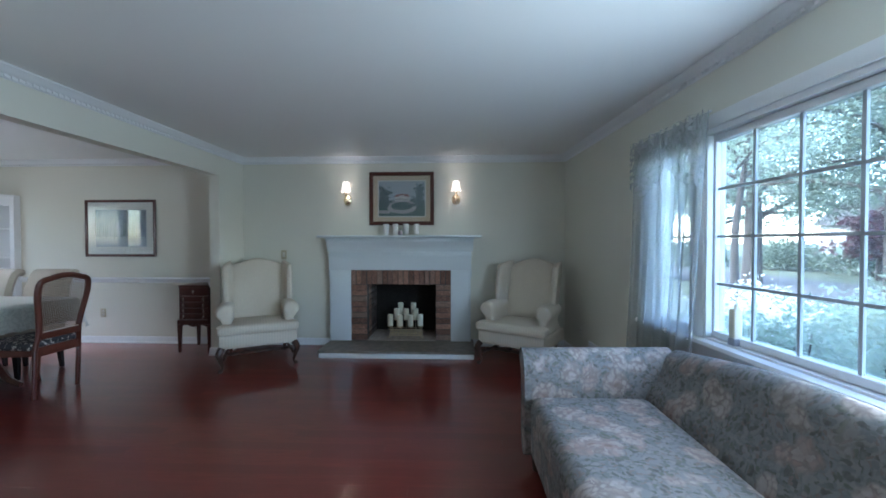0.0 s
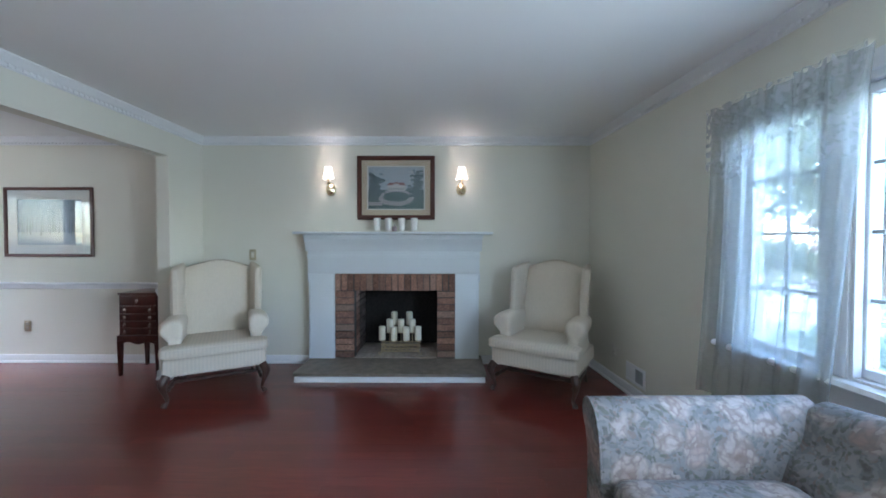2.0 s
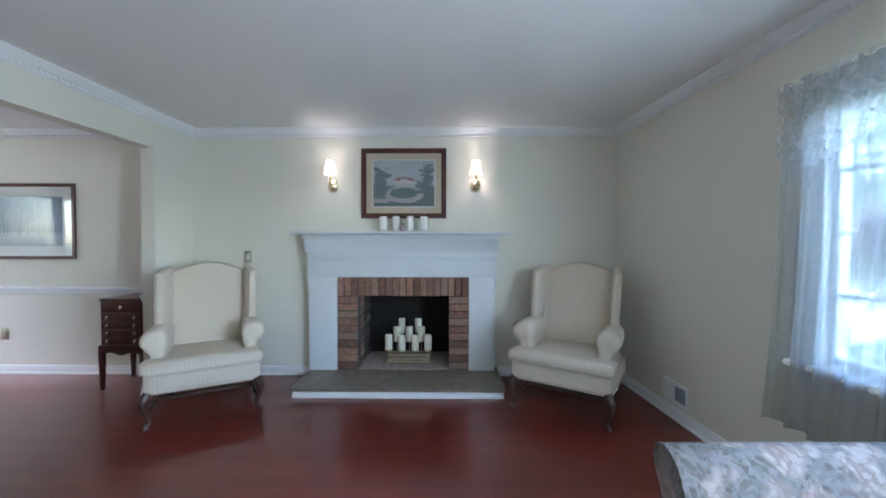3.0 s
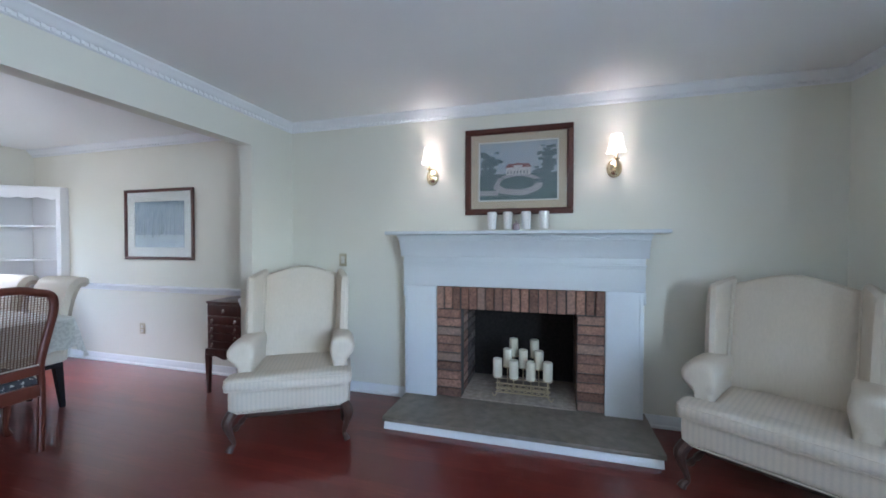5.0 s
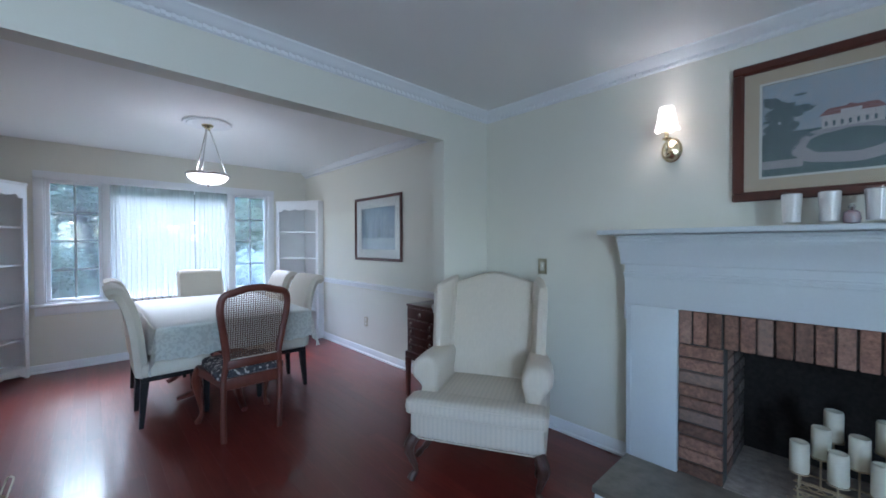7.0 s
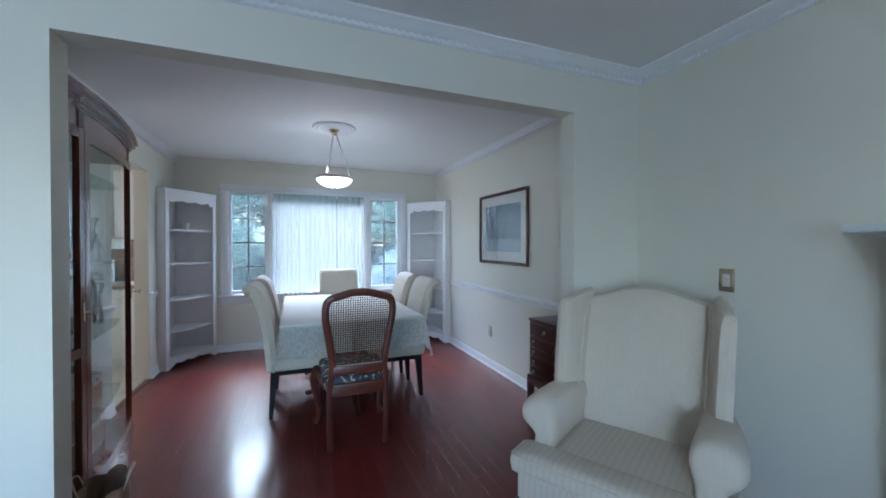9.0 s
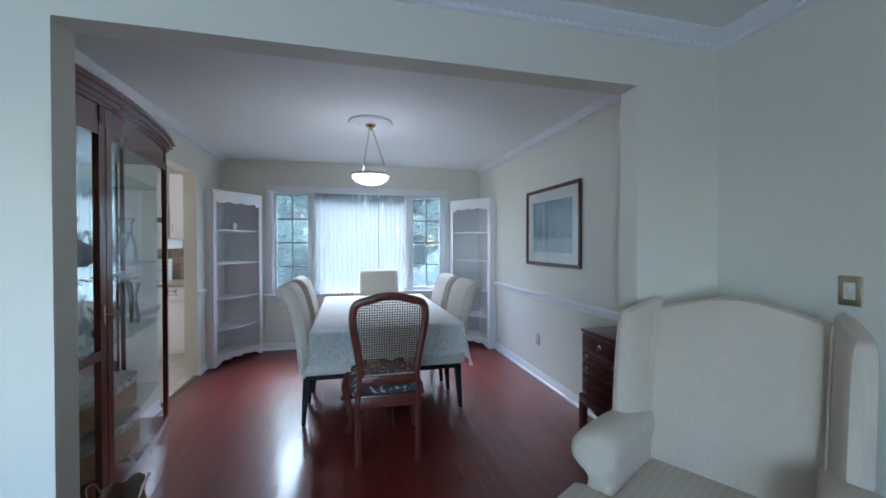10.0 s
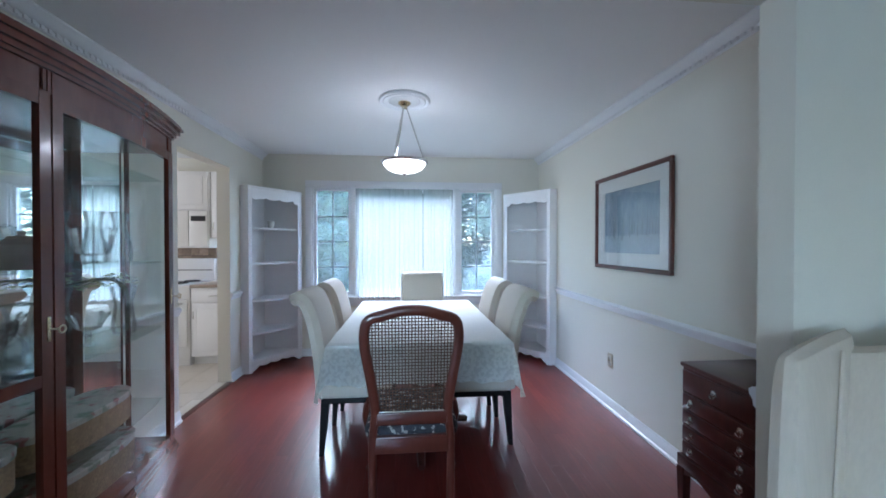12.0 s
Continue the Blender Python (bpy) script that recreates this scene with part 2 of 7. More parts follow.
def glass(name, tint=(1, 1, 1), amount=0.9, rough=0.0, most=0.12):
    """Thin clear glass: see-through with a Fresnel reflection."""
    m = bpy.data.materials.new(name)
    m.use_nodes = True
    nt = m.node_tree
    nt.nodes.remove(nt.nodes["Principled BSDF"])
    tr = nt.nodes.new("ShaderNodeBsdfTransparent")
    tr.inputs["Color"].default_value = (*[c * (0.9 + 0.1 * amount) for c in tint], 1)
    gl = nt.nodes.new("ShaderNodeBsdfGlossy")
    gl.inputs["Roughness"].default_value = rough
    fr = nt.nodes.new("ShaderNodeFresnel")
    fr.inputs["IOR"].default_value = 1.5
    mx = nt.nodes.new("ShaderNodeMixShader")
    cap = nt.nodes.new("ShaderNodeMath")
    cap.operation = "MINIMUM"
    cap.inputs[1].default_value = most
    nt.links.new(fr.outputs[0], cap.inputs[0])
    nt.links.new(cap.outputs[0], mx.inputs[0])
    nt.links.new(tr.outputs[0], mx.inputs[1])
    nt.links.new(gl.outputs[0], mx.inputs[2])
    nt.links.new(mx.outputs[0], nt.nodes["Material Output"].inputs["Surface"])
    return m


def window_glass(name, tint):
    """Window glass: its tint dims the view out, a translucent haze imitates glare."""
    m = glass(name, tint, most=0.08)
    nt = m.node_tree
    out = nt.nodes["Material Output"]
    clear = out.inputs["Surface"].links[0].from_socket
    haze = nt.nodes.new("ShaderNodeBsdfTranslucent")
    haze.inputs["Color"].default_value = (0.85, 0.9, 0.92, 1)
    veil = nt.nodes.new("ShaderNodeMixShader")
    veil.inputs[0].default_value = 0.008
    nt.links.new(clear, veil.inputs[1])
    nt.links.new(haze.outputs[0], veil.inputs[2])
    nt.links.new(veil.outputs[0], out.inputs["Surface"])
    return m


# tints darken only the view outdoors, the dining side more
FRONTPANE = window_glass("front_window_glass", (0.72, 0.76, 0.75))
DARKPANE = window_glass("darkened_window_glass", (0.50, 0.54, 0.53))
GRILLE = surface("grey_white_grille", (0.42, 0.45, 0.47), 0.5, dark=(0.36, 0.39, 0.41), bump=0.02)
ARTGLASS = glass("picture_glass", (0.98, 0.99, 0.99), most=0.075)
TUMBLER = glass("clear_tumbler_glass", (1.0, 1.0, 1.0), 1.0, 0.02, 0.05)
CURIOGLASS = glass("cabinet_glass", (0.95, 0.98, 0.97))
VASEGLASS = glass("clear_vase_glass", (0.95, 0.98, 0.98), 0.6, 0.03, 0.65)
MIRROR = surface("mirror_back", (0.85, 0.87, 0.88), 0.02, 1.0, dark=(0.83, 0.85, 0.86), bump=0.0)


def sheer(name, color, opacity, lace, motif=34.0):
    """Sheer net or lace: partly open cloth that scatters light."""
    m = bpy.data.materials.new(name)
    m.use_nodes = True
    nt = m.node_tree
    nt.nodes.remove(nt.nodes["Principled BSDF"])
    tp = nt.nodes.new("ShaderNodeBsdfTransparent")
    df = nt.nodes.new("ShaderNodeBsdfDiffuse")
    tl = nt.nodes.new("ShaderNodeBsdfTranslucent")
    df.inputs["Color"].default_value = tl.inputs["Color"].default_value = (*color, 1)
    cloth = nt.nodes.new("ShaderNodeMixShader")
    cloth.inputs[0].default_value = 0.5
    nt.links.new(df.outputs[0], cloth.inputs[1])
    nt.links.new(tl.outputs[0], cloth.inputs[2])
    mx = nt.nodes.new("ShaderNodeMixShader")
    spots = nt.nodes.new("ShaderNodeMapRange")
    spots.inputs["From Min"].default_value, spots.inputs["From Max"].default_value = 0.44, 0.54
    spots.inputs["To Min"].default_value, spots.inputs["To Max"].default_value = opacity, min(1, opacity + lace)
    nt.links.new(_noise(nt, motif, 1.5, 0.5), spots.inputs["Value"])
    weave = nt.nodes.new("ShaderNodeMath")
    weave.operation = "MULTIPLY_ADD"
    nt.links.new(_noise(nt, 130, 2, 0.5), weave.inputs[0])
    weave.inputs[1].default_value = 0.05
    sub = nt.nodes.new("ShaderNodeMath")
    sub.operation = "SUBTRACT"
    nt.links.new(spots.outputs["Result"], sub.inputs[0])
    sub.inputs[1].default_value = 0.025
    nt.links.new(sub.outputs[0], weave.inputs[2])
    nt.links.new(weave.outputs[0], mx.inputs[0])
    nt.links.new(tp.outputs[0], mx.inputs[1])
    nt.links.new(cloth.outputs[0], mx.inputs[2])
    nt.links.new(mx.outputs[0], nt.nodes["Material Output"].inputs["Surface"])
    return m


SHEER = sheer("white_sheer_net", (0.50, 0.53, 0.53), 0.50, 0.02)
DININGSHEER = sheer("white_dining_sheer", (0.38, 0.41, 0.40), 0.56, 0.02)
LACEVALANCE = sheer("white_lace", (0.62, 0.64, 0.65), 0.20, 0.22)
CLOTHTOP = surface("ivory_damask_cloth", (0.64, 0.65, 0.61), 0.75, dark=(0.54, 0.55, 0.52), scale=9, fine=60, var=0.7, bump=0.15)
LACECLOTH = sheer("ivory_lace_cloth", (0.76, 0.78, 0.74), 0.78, 0.14, 44.0)


def floral():
    """Faded floral print in blue-grey, ivory, rose and sage."""
    m = bpy.data.materials.new("faded_floral_print")
    m.use_nodes = True
    nt = m.node_tree
    b = nt.nodes["Principled BSDF"]
    b.inputs["Roughness"].default_value = 0.85
    tc = nt.nodes.new("ShaderNodeTexCoord")
    warp = nt.nodes.new("ShaderNodeTexNoise")
    warp.inputs["Scale"].default_value = 11
    warp.inputs["Detail"].default_value = 5
    nt.links.new(tc.outputs["Object"], warp.inputs["Vector"])
    mul = nt.nodes.new("ShaderNodeVectorMath")
    mul.operation = "MULTIPLY_ADD"
    nt.links.new(warp.outputs["Color"], mul.inputs[0])
    mul.inputs[1].default_value = (0.10, 0.10, 0.10)
    nt.links.new(tc.outputs["Object"], mul.inputs[2])

    def cells(scale):
        v = nt.nodes.new("ShaderNodeTexVoronoi")
        v.inputs["Scale"].default_value = scale
        nt.links.new(mul.outputs[0], v.inputs["Vector"])
        sep = nt.nodes.new("ShaderNodeSeparateColor")
        nt.links.new(v.outputs["Color"], sep.inputs[0])
        return v.outputs["Distance"], sep.outputs[0], sep.outputs[1]
    def palette(src, stops):
        r = nt.nodes.new("ShaderNodeValToRGB")
        r.color_ramp.interpolation = "CONSTANT"
        while len(r.color_ramp.elements) < len(stops):
            r.color_ramp.elements.new(0.5)
        for e, (at, col) in zip(r.color_ramp.elements, stops):
            e.position, e.color = at, (*col, 1)
        nt.links.new(src, r.inputs["Fac"])
        return r.outputs["Color"]
    d1, r1, g1 = cells(7.0)
    d2, r2, g2 = cells(36)
    d3, r3, g3 = cells(74)
    ground = palette(r3, ((0.0, (0.22, 0.25, 0.27)), (0.3, (0.30, 0.33, 0.35)), (0.55, (0.14, 0.165, 0.15)), (0.7, (0.33, 0.35, 0.35)), (0.88, (0.27, 0.23, 0.22))))
    leaf = palette(r2, ((0.0, (0.29, 0.33, 0.35)), (0.3, (0.15, 0.185, 0.15)), (0.5, (0.35, 0.37, 0.38)), (0.7, (0.21, 0.245, 0.25)), (0.86, (0.12, 0.135, 0.12))))
    c = _mix(nt, _ramp(nt, d2, 0.55, 0.30), ground, leaf)
    petal = palette(g1, ((0.0, (0.62, 0.58, 0.54)), (0.4, (0.55, 0.46, 0.42)), (0.65, (0.64, 0.62, 0.59)), (0.85, (0.46, 0.36, 0.33))))
    petal = _mix(nt, _ramp(nt, d2, 0.30, 0.66), petal, (0.33, 0.29, 0.275))
    petal = _mix(nt, _ramp(nt, r2, 0.5, 1.1), petal, (0.60, 0.58, 0.555))
    petal = _mix(nt, _ramp(nt, d1, 0.30, 0.10), petal, _mix(nt, 0.55, petal, (0.42, 0.30, 0.27)))
    petal = _mix(nt, _ramp(nt, d1, 0.13, 0.03), petal, (0.28, 0.19, 0.165))
    bloom = _ramp(nt, d1, 0.56, 0.44)
    pick = _ramp(nt, r1, 0.08, 0.14)
    both = nt.nodes.new("ShaderNodeMath")
    both.operation = "MULTIPLY"
    nt.links.new(bloom, both.inputs[0])
    nt.links.new(pick, both.inputs[1])
    c = _mix(nt, both.outputs[0], c, petal)
    c = _mix(nt, _ramp(nt, _noise(nt, 60, 3), 0.3, 0.7), c, _mix(nt, 0.3, c, (0.36, 0.36, 0.36)))
    c = _mix(nt, 0.05, c, (0.27, 0.275, 0.27))
    c = _mix(nt, 1.0, c, (0.60, 0.535, 0.515), "MULTIPLY")
    nt.links.new(c, b.inputs["Base Color"])
    bp = nt.nodes.new("ShaderNodeBump")
    bp.inputs["Strength"].default_value, bp.inputs["Distance"].default_value = 0.2, 0.001
    nt.links.new(_noise(nt, 320, 3, 0.6), bp.inputs["Height"])
    nt.links.new(bp.outputs["Normal"], b.inputs["Normal"])
    return m


FLORAL = floral()


def emitter(name, color, strength):
    m = bpy.data.materials.new(name)
    m.use_nodes = True
    b = m.node_tree.nodes["Principled BSDF"]
    b.inputs["Base Color"].default_value = (*color, 1)
    b.inputs["Emission Color"].default_value = (*color, 1)
    b.inputs["Emission Strength"].default_value = strength
    b.inputs["Roughness"].default_value = 0.6
    return m


SHADEGLOW = emitter("lit_lamp_shade", (1.0, 0.94, 0.89), 0.003)
_nt = SHADEGLOW.node_tree
_tl = _nt.nodes.new("ShaderNodeBsdfTranslucent")
_tl.inputs["Color"].default_value = (0.95, 0.90, 0.84, 1)
_mx = _nt.nodes.new("ShaderNodeMixShader")
_mx.inputs[0].default_value = 0.20
_nt.links.new(_nt.nodes["Principled BSDF"].outputs[0], _mx.inputs[1])
_nt.links.new(_tl.outputs[0], _mx.inputs[2])
_nt.links.new(_mx.outputs[0], _nt.nodes["Material Output"].inputs["Surface"])
BOWLGLOW = emitter("lit_frosted_bowl", (0.98, 0.97, 0.95), 0.10)


# ---- mesh tools ----
def thing(name, label, category, m=None, group="", kind=""):
    ob = new(name)
    ob.empty_display_size = 0.1
    if m is not None:
        ob.matrix_basis = m
    return tagged(ob, label, category, group, kind)


def mesh_of(name, bm, material, smooth=35):
    bmesh.ops.recalc_face_normals(bm, faces=bm.faces)
    me = bpy.data.meshes.new(name)
    bm.to_mesh(me)
    bm.free()
    me.materials.append(material)
    if smooth:
        me.shade_smooth()
        me.set_sharp_from_angle(angle=radians(smooth))
    return me


def part(name, bm, material, parent, label="", smooth=35):
    ob = new(name, mesh_of(name, bm, material, smooth))
    ob.parent = parent
    if label:
        ob["label"] = label
    return ob


def struct(name, bm, material, label, category, m=None, smooth=35):
    ob = new(name, mesh_of(name, bm, material, smooth))
    if m is not None:
        ob.matrix_basis = m
    return tagged(ob, label, category, "", "structure")


def single(name, bm, material, label, category, m=None, group="", smooth=35):
    ob = new(name, mesh_of(name, bm, material, smooth))
    if m is not None:
        ob.matrix_basis = m
    return tagged(ob, label, category, group)


def box(bm, x0, y0, z0, x1, y1, z1, bev=0.0, seg=2, m=None):
    vs = [bm.verts.new((x, y, z)) for x in (x0, x1) for y in (y0, y1) for z in (z0, z1)]
    fs = [bm.faces.new([vs[i] for i in q]) for q in ((0, 1, 3, 2), (4, 6, 7, 5), (0, 4, 5, 1), (2, 3, 7, 6), (0, 2, 6, 4), (1, 5, 7, 3))]
    if bev:
        es = list({e for f in fs for e in f.edges})
        r = bmesh.ops.bevel(bm, geom=es, offset=bev, segments=seg, affect="EDGES", profile=0.5)
        vs = list({v for f in r["faces"] for v in f.verts} | {v for v in vs if v.is_valid})
    if m is not None:
        for v in vs:
            v.co = m @ v.co
    return bm


def boxes(*items, bev=0.0):
    bm = bmesh.new()
    for i in items:
        box(bm, *i, bev=bev)
    return bm


def lathe(bm, prof, seg=24, at=(0, 0, 0), m=None):
    rings = []
    for r, z in prof:
        ring = []
        for k in range(seg):
            a = 2 * math.pi * k / seg
            p = Vector((at[0] + r * math.cos(a), at[1] + r * math.sin(a), at[2] + z))
            ring.append(bm.verts.new(m @ p if m is not None else p))
        rings.append(ring)
    for a, b in zip(rings, rings[1:]):
        for k in range(seg):
            bm.faces.new((a[k], a[(k + 1) % seg], b[(k + 1) % seg], b[k]))
    if prof[0][0] > 1e-4:
        bm.faces.new(list(reversed(rings[0])))
    if prof[-1][0] > 1e-4:
        bm.faces.new(rings[-1])
    return bm


def tube(bm, pts, radii, seg=10, flat=1.0):
    """A swept round bar through pts; flat squashes it along the second normal."""
    pts = [Vector(p) for p in pts]
    if not isinstance(radii, (list, tuple)):
        radii = [radii] * len(pts)
    radii = [float(q) for q in radii]
    rings = []
    ref = None
    for i, p in enumerate(pts):
        t = (pts[min(i + 1, len(pts) - 1)] - pts[max(i - 1, 0)]).normalized()
        if ref is None:
            ref = Vector((0, 0, 1)) if abs(t.z) < 0.8 else Vector((1, 0, 0))
        u = (ref - t * ref.dot(t)).normalized()
        ref = u
        w = t.cross(u)
        rings.append([bm.verts.new(p + radii[i] * (math.cos(a) * u + flat * math.sin(a) * w)) for a in (2 * math.pi * k / seg for k in range(seg))])
    for a, b in zip(rings, rings[1:]):
        for k in range(seg):
            bm.faces.new((a[k], a[(k + 1) % seg], b[(k + 1) % seg], b[k]))
    bm.faces.new(list(reversed(rings[0])))
    bm.faces.new(rings[-1])
    return bm


def smoothline(pts, n=6):
    """Catmull-Rom points through pts."""
    pts = [Vector(p) for p in pts]
    out = []
    for i in range(len(pts) - 1):
        a, b, c, d = pts[max(i - 1, 0)], pts[i], pts[i + 1], pts[min(i + 2, len(pts) - 1)]
        for k in range(n):
            t = k / n
            out.append(0.5 * (2 * b + (c - a) * t + (2 * a - 5 * b + 4 * c - d) * t * t + (3 * b - a - 3 * c + d) * t ** 3))
    return out + [pts[-1]]


def prism(bm, poly, a, b, axis="y", m=None):
    """A polygon of (u, v) pulled from a to b along an axis; u, v are the two others in order."""
    def at(u, v, w):
        p = {"x": (w, u, v), "y": (u, w, v), "z": (u, v, w)}[axis]
        return m @ Vector(p) if m is not None else Vector(p)
    lo = [bm.verts.new(at(u, v, a)) for u, v in poly]
    hi = [bm.verts.new(at(u, v, b)) for u, v in poly]
    n = len(poly)
    for k in range(n):
        bm.faces.new((lo[k], lo[(k + 1) % n], hi[(k + 1) % n], hi[k]))
    bm.faces.new(list(reversed(lo)))
    bm.faces.new(hi)
    return bm


def loft(bm, rings, caps=True):
    """A closed skin through rings of points, capped at both ends."""
    rs = [[bm.verts.new(p) for p in r] for r in rings]
    n = len(rs[0])
    for a, b in zip(rs, rs[1:]):
        for k in range(n):
            bm.faces.new((a[k], a[(k + 1) % n], b[(k + 1) % n], b[k]))
    if caps:
        bm.faces.new(rs[-1])
    bm.faces.new(list(reversed(rs[0])))
    bmesh.ops.recalc_face_normals(bm, faces=bm.faces)
    return bm


def rounded(pts, n=4):
    """A smooth closed outline through (u, v) points."""
    q = [(u, v, 0) for u, v in pts]
    m = len(q)
    line = smoothline([q[-1]] + q + [q[0], q[1]], n)
    return [(p.x, p.y) for p in line[n:n * (m + 1)]]


def run(bm, profile, p0, p1, inward):
    """A moulding: profile of (out from the wall, height) from p0 to p1."""
    n = Vector((*inward, 0)).normalized()
    lo = [bm.verts.new(Vector((*p0, 0)) + n * d + Vector((0, 0, z))) for d, z in profile]
    hi = [bm.verts.new(Vector((*p1, 0)) + n * d + Vector((0, 0, z))) for d, z in profile]
    k = len(profile)
    for i in range(k):
        bm.faces.new((lo[i], lo[(i + 1) % k], hi[(i + 1) % k], hi[i]))
    bm.faces.new(list(reversed(lo)))
    bm.faces.new(hi)
    return bm


def puff(bm, x0, y0, z0, x1, y1, z1, n=10, p=5.0, crown=0.0, m=None):
    """A soft cushion: a superellipsoid-rounded box, domed on top by crown."""
    c = Vector(((x0 + x1) / 2, (y0 + y1) / 2, (z0 + z1) / 2))
    h = Vector(((x1 - x0) / 2, (y1 - y0) / 2, (z1 - z0) / 2))
    r = min(h) * 2 / p * 2
    made = {}

    def vert(x, y, z):
        key = (round(x, 5), round(y, 5), round(z, 5))
        if key not in made:
            q = Vector((x * h.x, y * h.y, z * h.z))
            inner = Vector([max(-(h[i] - r), min(h[i] - r, q[i])) for i in range(3)])
            d = q - inner
            if d.length > 1e-9:
                d = d.normalized() * min(d.length, r)
            q = inner + d
            q.z += crown * (1 - x * x) * (1 - y * y) * (0.5 + 0.5 * z)
            q = q + c
            made[key] = bm.verts.new(m @ q if m is not None else q)
        return made[key]
    g = [math.sin((-1 + 2 * i / n) * math.pi / 2) * 0.55 + 0.45 * (-1 + 2 * i / n) for i in range(n + 1)]
    for s in (-1, 1):
        for i in range(n):
            for j in range(n):
                a, b, cc, d = g[i], g[i + 1], g[j], g[j + 1]
                for quad in ([(s, a, cc), (s, b, cc), (s, b, d), (s, a, d)], [(a, s, cc), (b, s, cc), (b, s, d), (a, s, d)], [(a, cc, s), (b, cc, s), (b, d, s), (a, d, s)]):
                    f = [vert(*q) for q in quad]
                    if len(set(f)) == 4:
                        try:
                            bm.faces.new(f)
                        except ValueError:
                            pass
    return bm


def sheet(bm, nu, nv, fn):
    """A grid surface fn(u, v) with u, v in 0..1."""
    vs = [[bm.verts.new(fn(i / nu, j / nv)) for j in range(nv + 1)] for i in range(nu + 1)]
    for i in range(nu):
        for j in range(nv):
            bm.faces.new((vs[i][j], vs[i + 1][j], vs[i + 1][j + 1], vs[i][j + 1]))
    return bm


def ring(bm, outer, inner, y0, y1, plane="xz", bev=0.004, axis_value=None):
    """A picture-frame ring from outer (u0, v0, u1, v1) to inner, between y0 and y1."""
    (a0, b0, a1, b1), (c0, d0, c1, d1) = outer, inner
    for q in ((a0, b0, a1, d0), (a0, d1, a1, b1), (a0, d0, c0, d1), (c1, d0, a1, d1)):
        if plane == "xz":
            box(bm, q[0], y0, q[1], q[2], y1, q[3], bev=bev, seg=1)
        else:
            box(bm, y0, q[0], q[1], y1, q[2], q[3], bev=bev, seg=1)
    return bm

# ---- the rooms ----
H = 2.44                      # ceiling height
NORTH, LEFT, LEFT2 = 5.09, -2.82, -2.94   # fireplace wall; the partition's two faces
OPEN0, OPEN1, OPENZ = 2.24, 4.59, 2.135   # the wide opening between the rooms
WEST, SOUTH = -6.50, 1.70     # dining room walls
BACK = -2.0                   # behind the walk's start
KX0, KX1, KZ = -5.66, -4.82, 2.10         # kitchen doorway
EAST = pose(1.365, NORTH, 0, 0, 0, 3.6)   # the window wall: local x outward, y along the wall
FB = (-1.155, -0.279, 0.10, 0.806)        # firebox opening

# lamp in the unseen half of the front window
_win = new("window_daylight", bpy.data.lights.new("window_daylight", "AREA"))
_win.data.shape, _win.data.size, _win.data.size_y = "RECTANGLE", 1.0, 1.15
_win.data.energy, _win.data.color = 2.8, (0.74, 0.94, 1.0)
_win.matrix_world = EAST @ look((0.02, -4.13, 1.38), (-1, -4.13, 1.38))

HX0, HX1 = FB[0] - 0.125, FB[1] + 0.125
bm = boxes((WEST - 0.2, NORTH, 0, HX0, NORTH + 0.2, H), (HX1, NORTH, 0, 1.6, NORTH + 0.2, H), (HX0, NORTH, 1.004, HX1, NORTH + 0.2, H))
struct("wall_north", bm, WALL, "cream painted wall behind the fireplace", "wall")
bm = boxes((LEFT2, OPEN1, 0, LEFT, NORTH, H), (LEFT2, OPEN0, OPENZ, LEFT, OPEN1, H), (LEFT2, BACK, 0, LEFT, OPEN0, H))
struct("wall_partition", bm, WALL, "cream painted wall with a wide cased opening", "wall")
WY0, WY1, WZ0, WZ1 = 2.25, 4.56, 0.70, 2.06
bm = boxes((WEST - 0.16, SOUTH - 0.12, 0, WEST, WY0, H), (WEST - 0.16, WY1, 0, WEST, NORTH, H), (WEST - 0.16, WY0, 0, WEST, WY1, WZ0), (WEST - 0.16, WY0, WZ1, WEST, WY1, H))
struct("wall_west", bm, WALL, "cream painted dining room wall around the windows", "wall")
bm = boxes((WEST, SOUTH - 0.12, 0, KX0, SOUTH, H), (KX1, SOUTH - 0.12, 0, LEFT2, SOUTH, H), (KX0, SOUTH - 0.12, KZ, KX1, SOUTH, H))
struct("wall_south", bm, WALL, "cream painted dining room wall with a kitchen doorway", "wall")
ES0, ES1, EZ0, EZ1 = 1.90, 4.71, 0.71, 2.03
bm = boxes((0, -ES0, 0, 0.18, 0.2, H), (0, -7.4, 0, 0.18, -ES1, H), (0, -ES1, 0, 0.18, -ES0, EZ0), (0, -ES1, EZ1, 0.18, -ES0, H))
struct("wall_east", bm, WALL, "cream painted wall around the front window", "wall", EAST)
struct("wall_back", boxes((LEFT2, BACK - 0.15, 0, 2.2, BACK, H)), WALL, "plain cream painted end wall", "wall")
struct("wall_kitchen", boxes((-6.84, SOUTH - 3.5, 0, LEFT2, SOUTH - 3.4, H)), WALL, "plain kitchen wall", "wall")
struct("ceiling", boxes((-7.0, -2.2, H, 1.95, NORTH + 0.2, H + 0.12)), CEIL, "white painted plaster ceiling", "ceiling")
struct("subfloor", boxes((WEST - 0.1, BACK - 0.1, -0.12, 2.3, NORTH + 0.1, -0.018)), MORTAR, "dark subfloor under the planks", "floor")

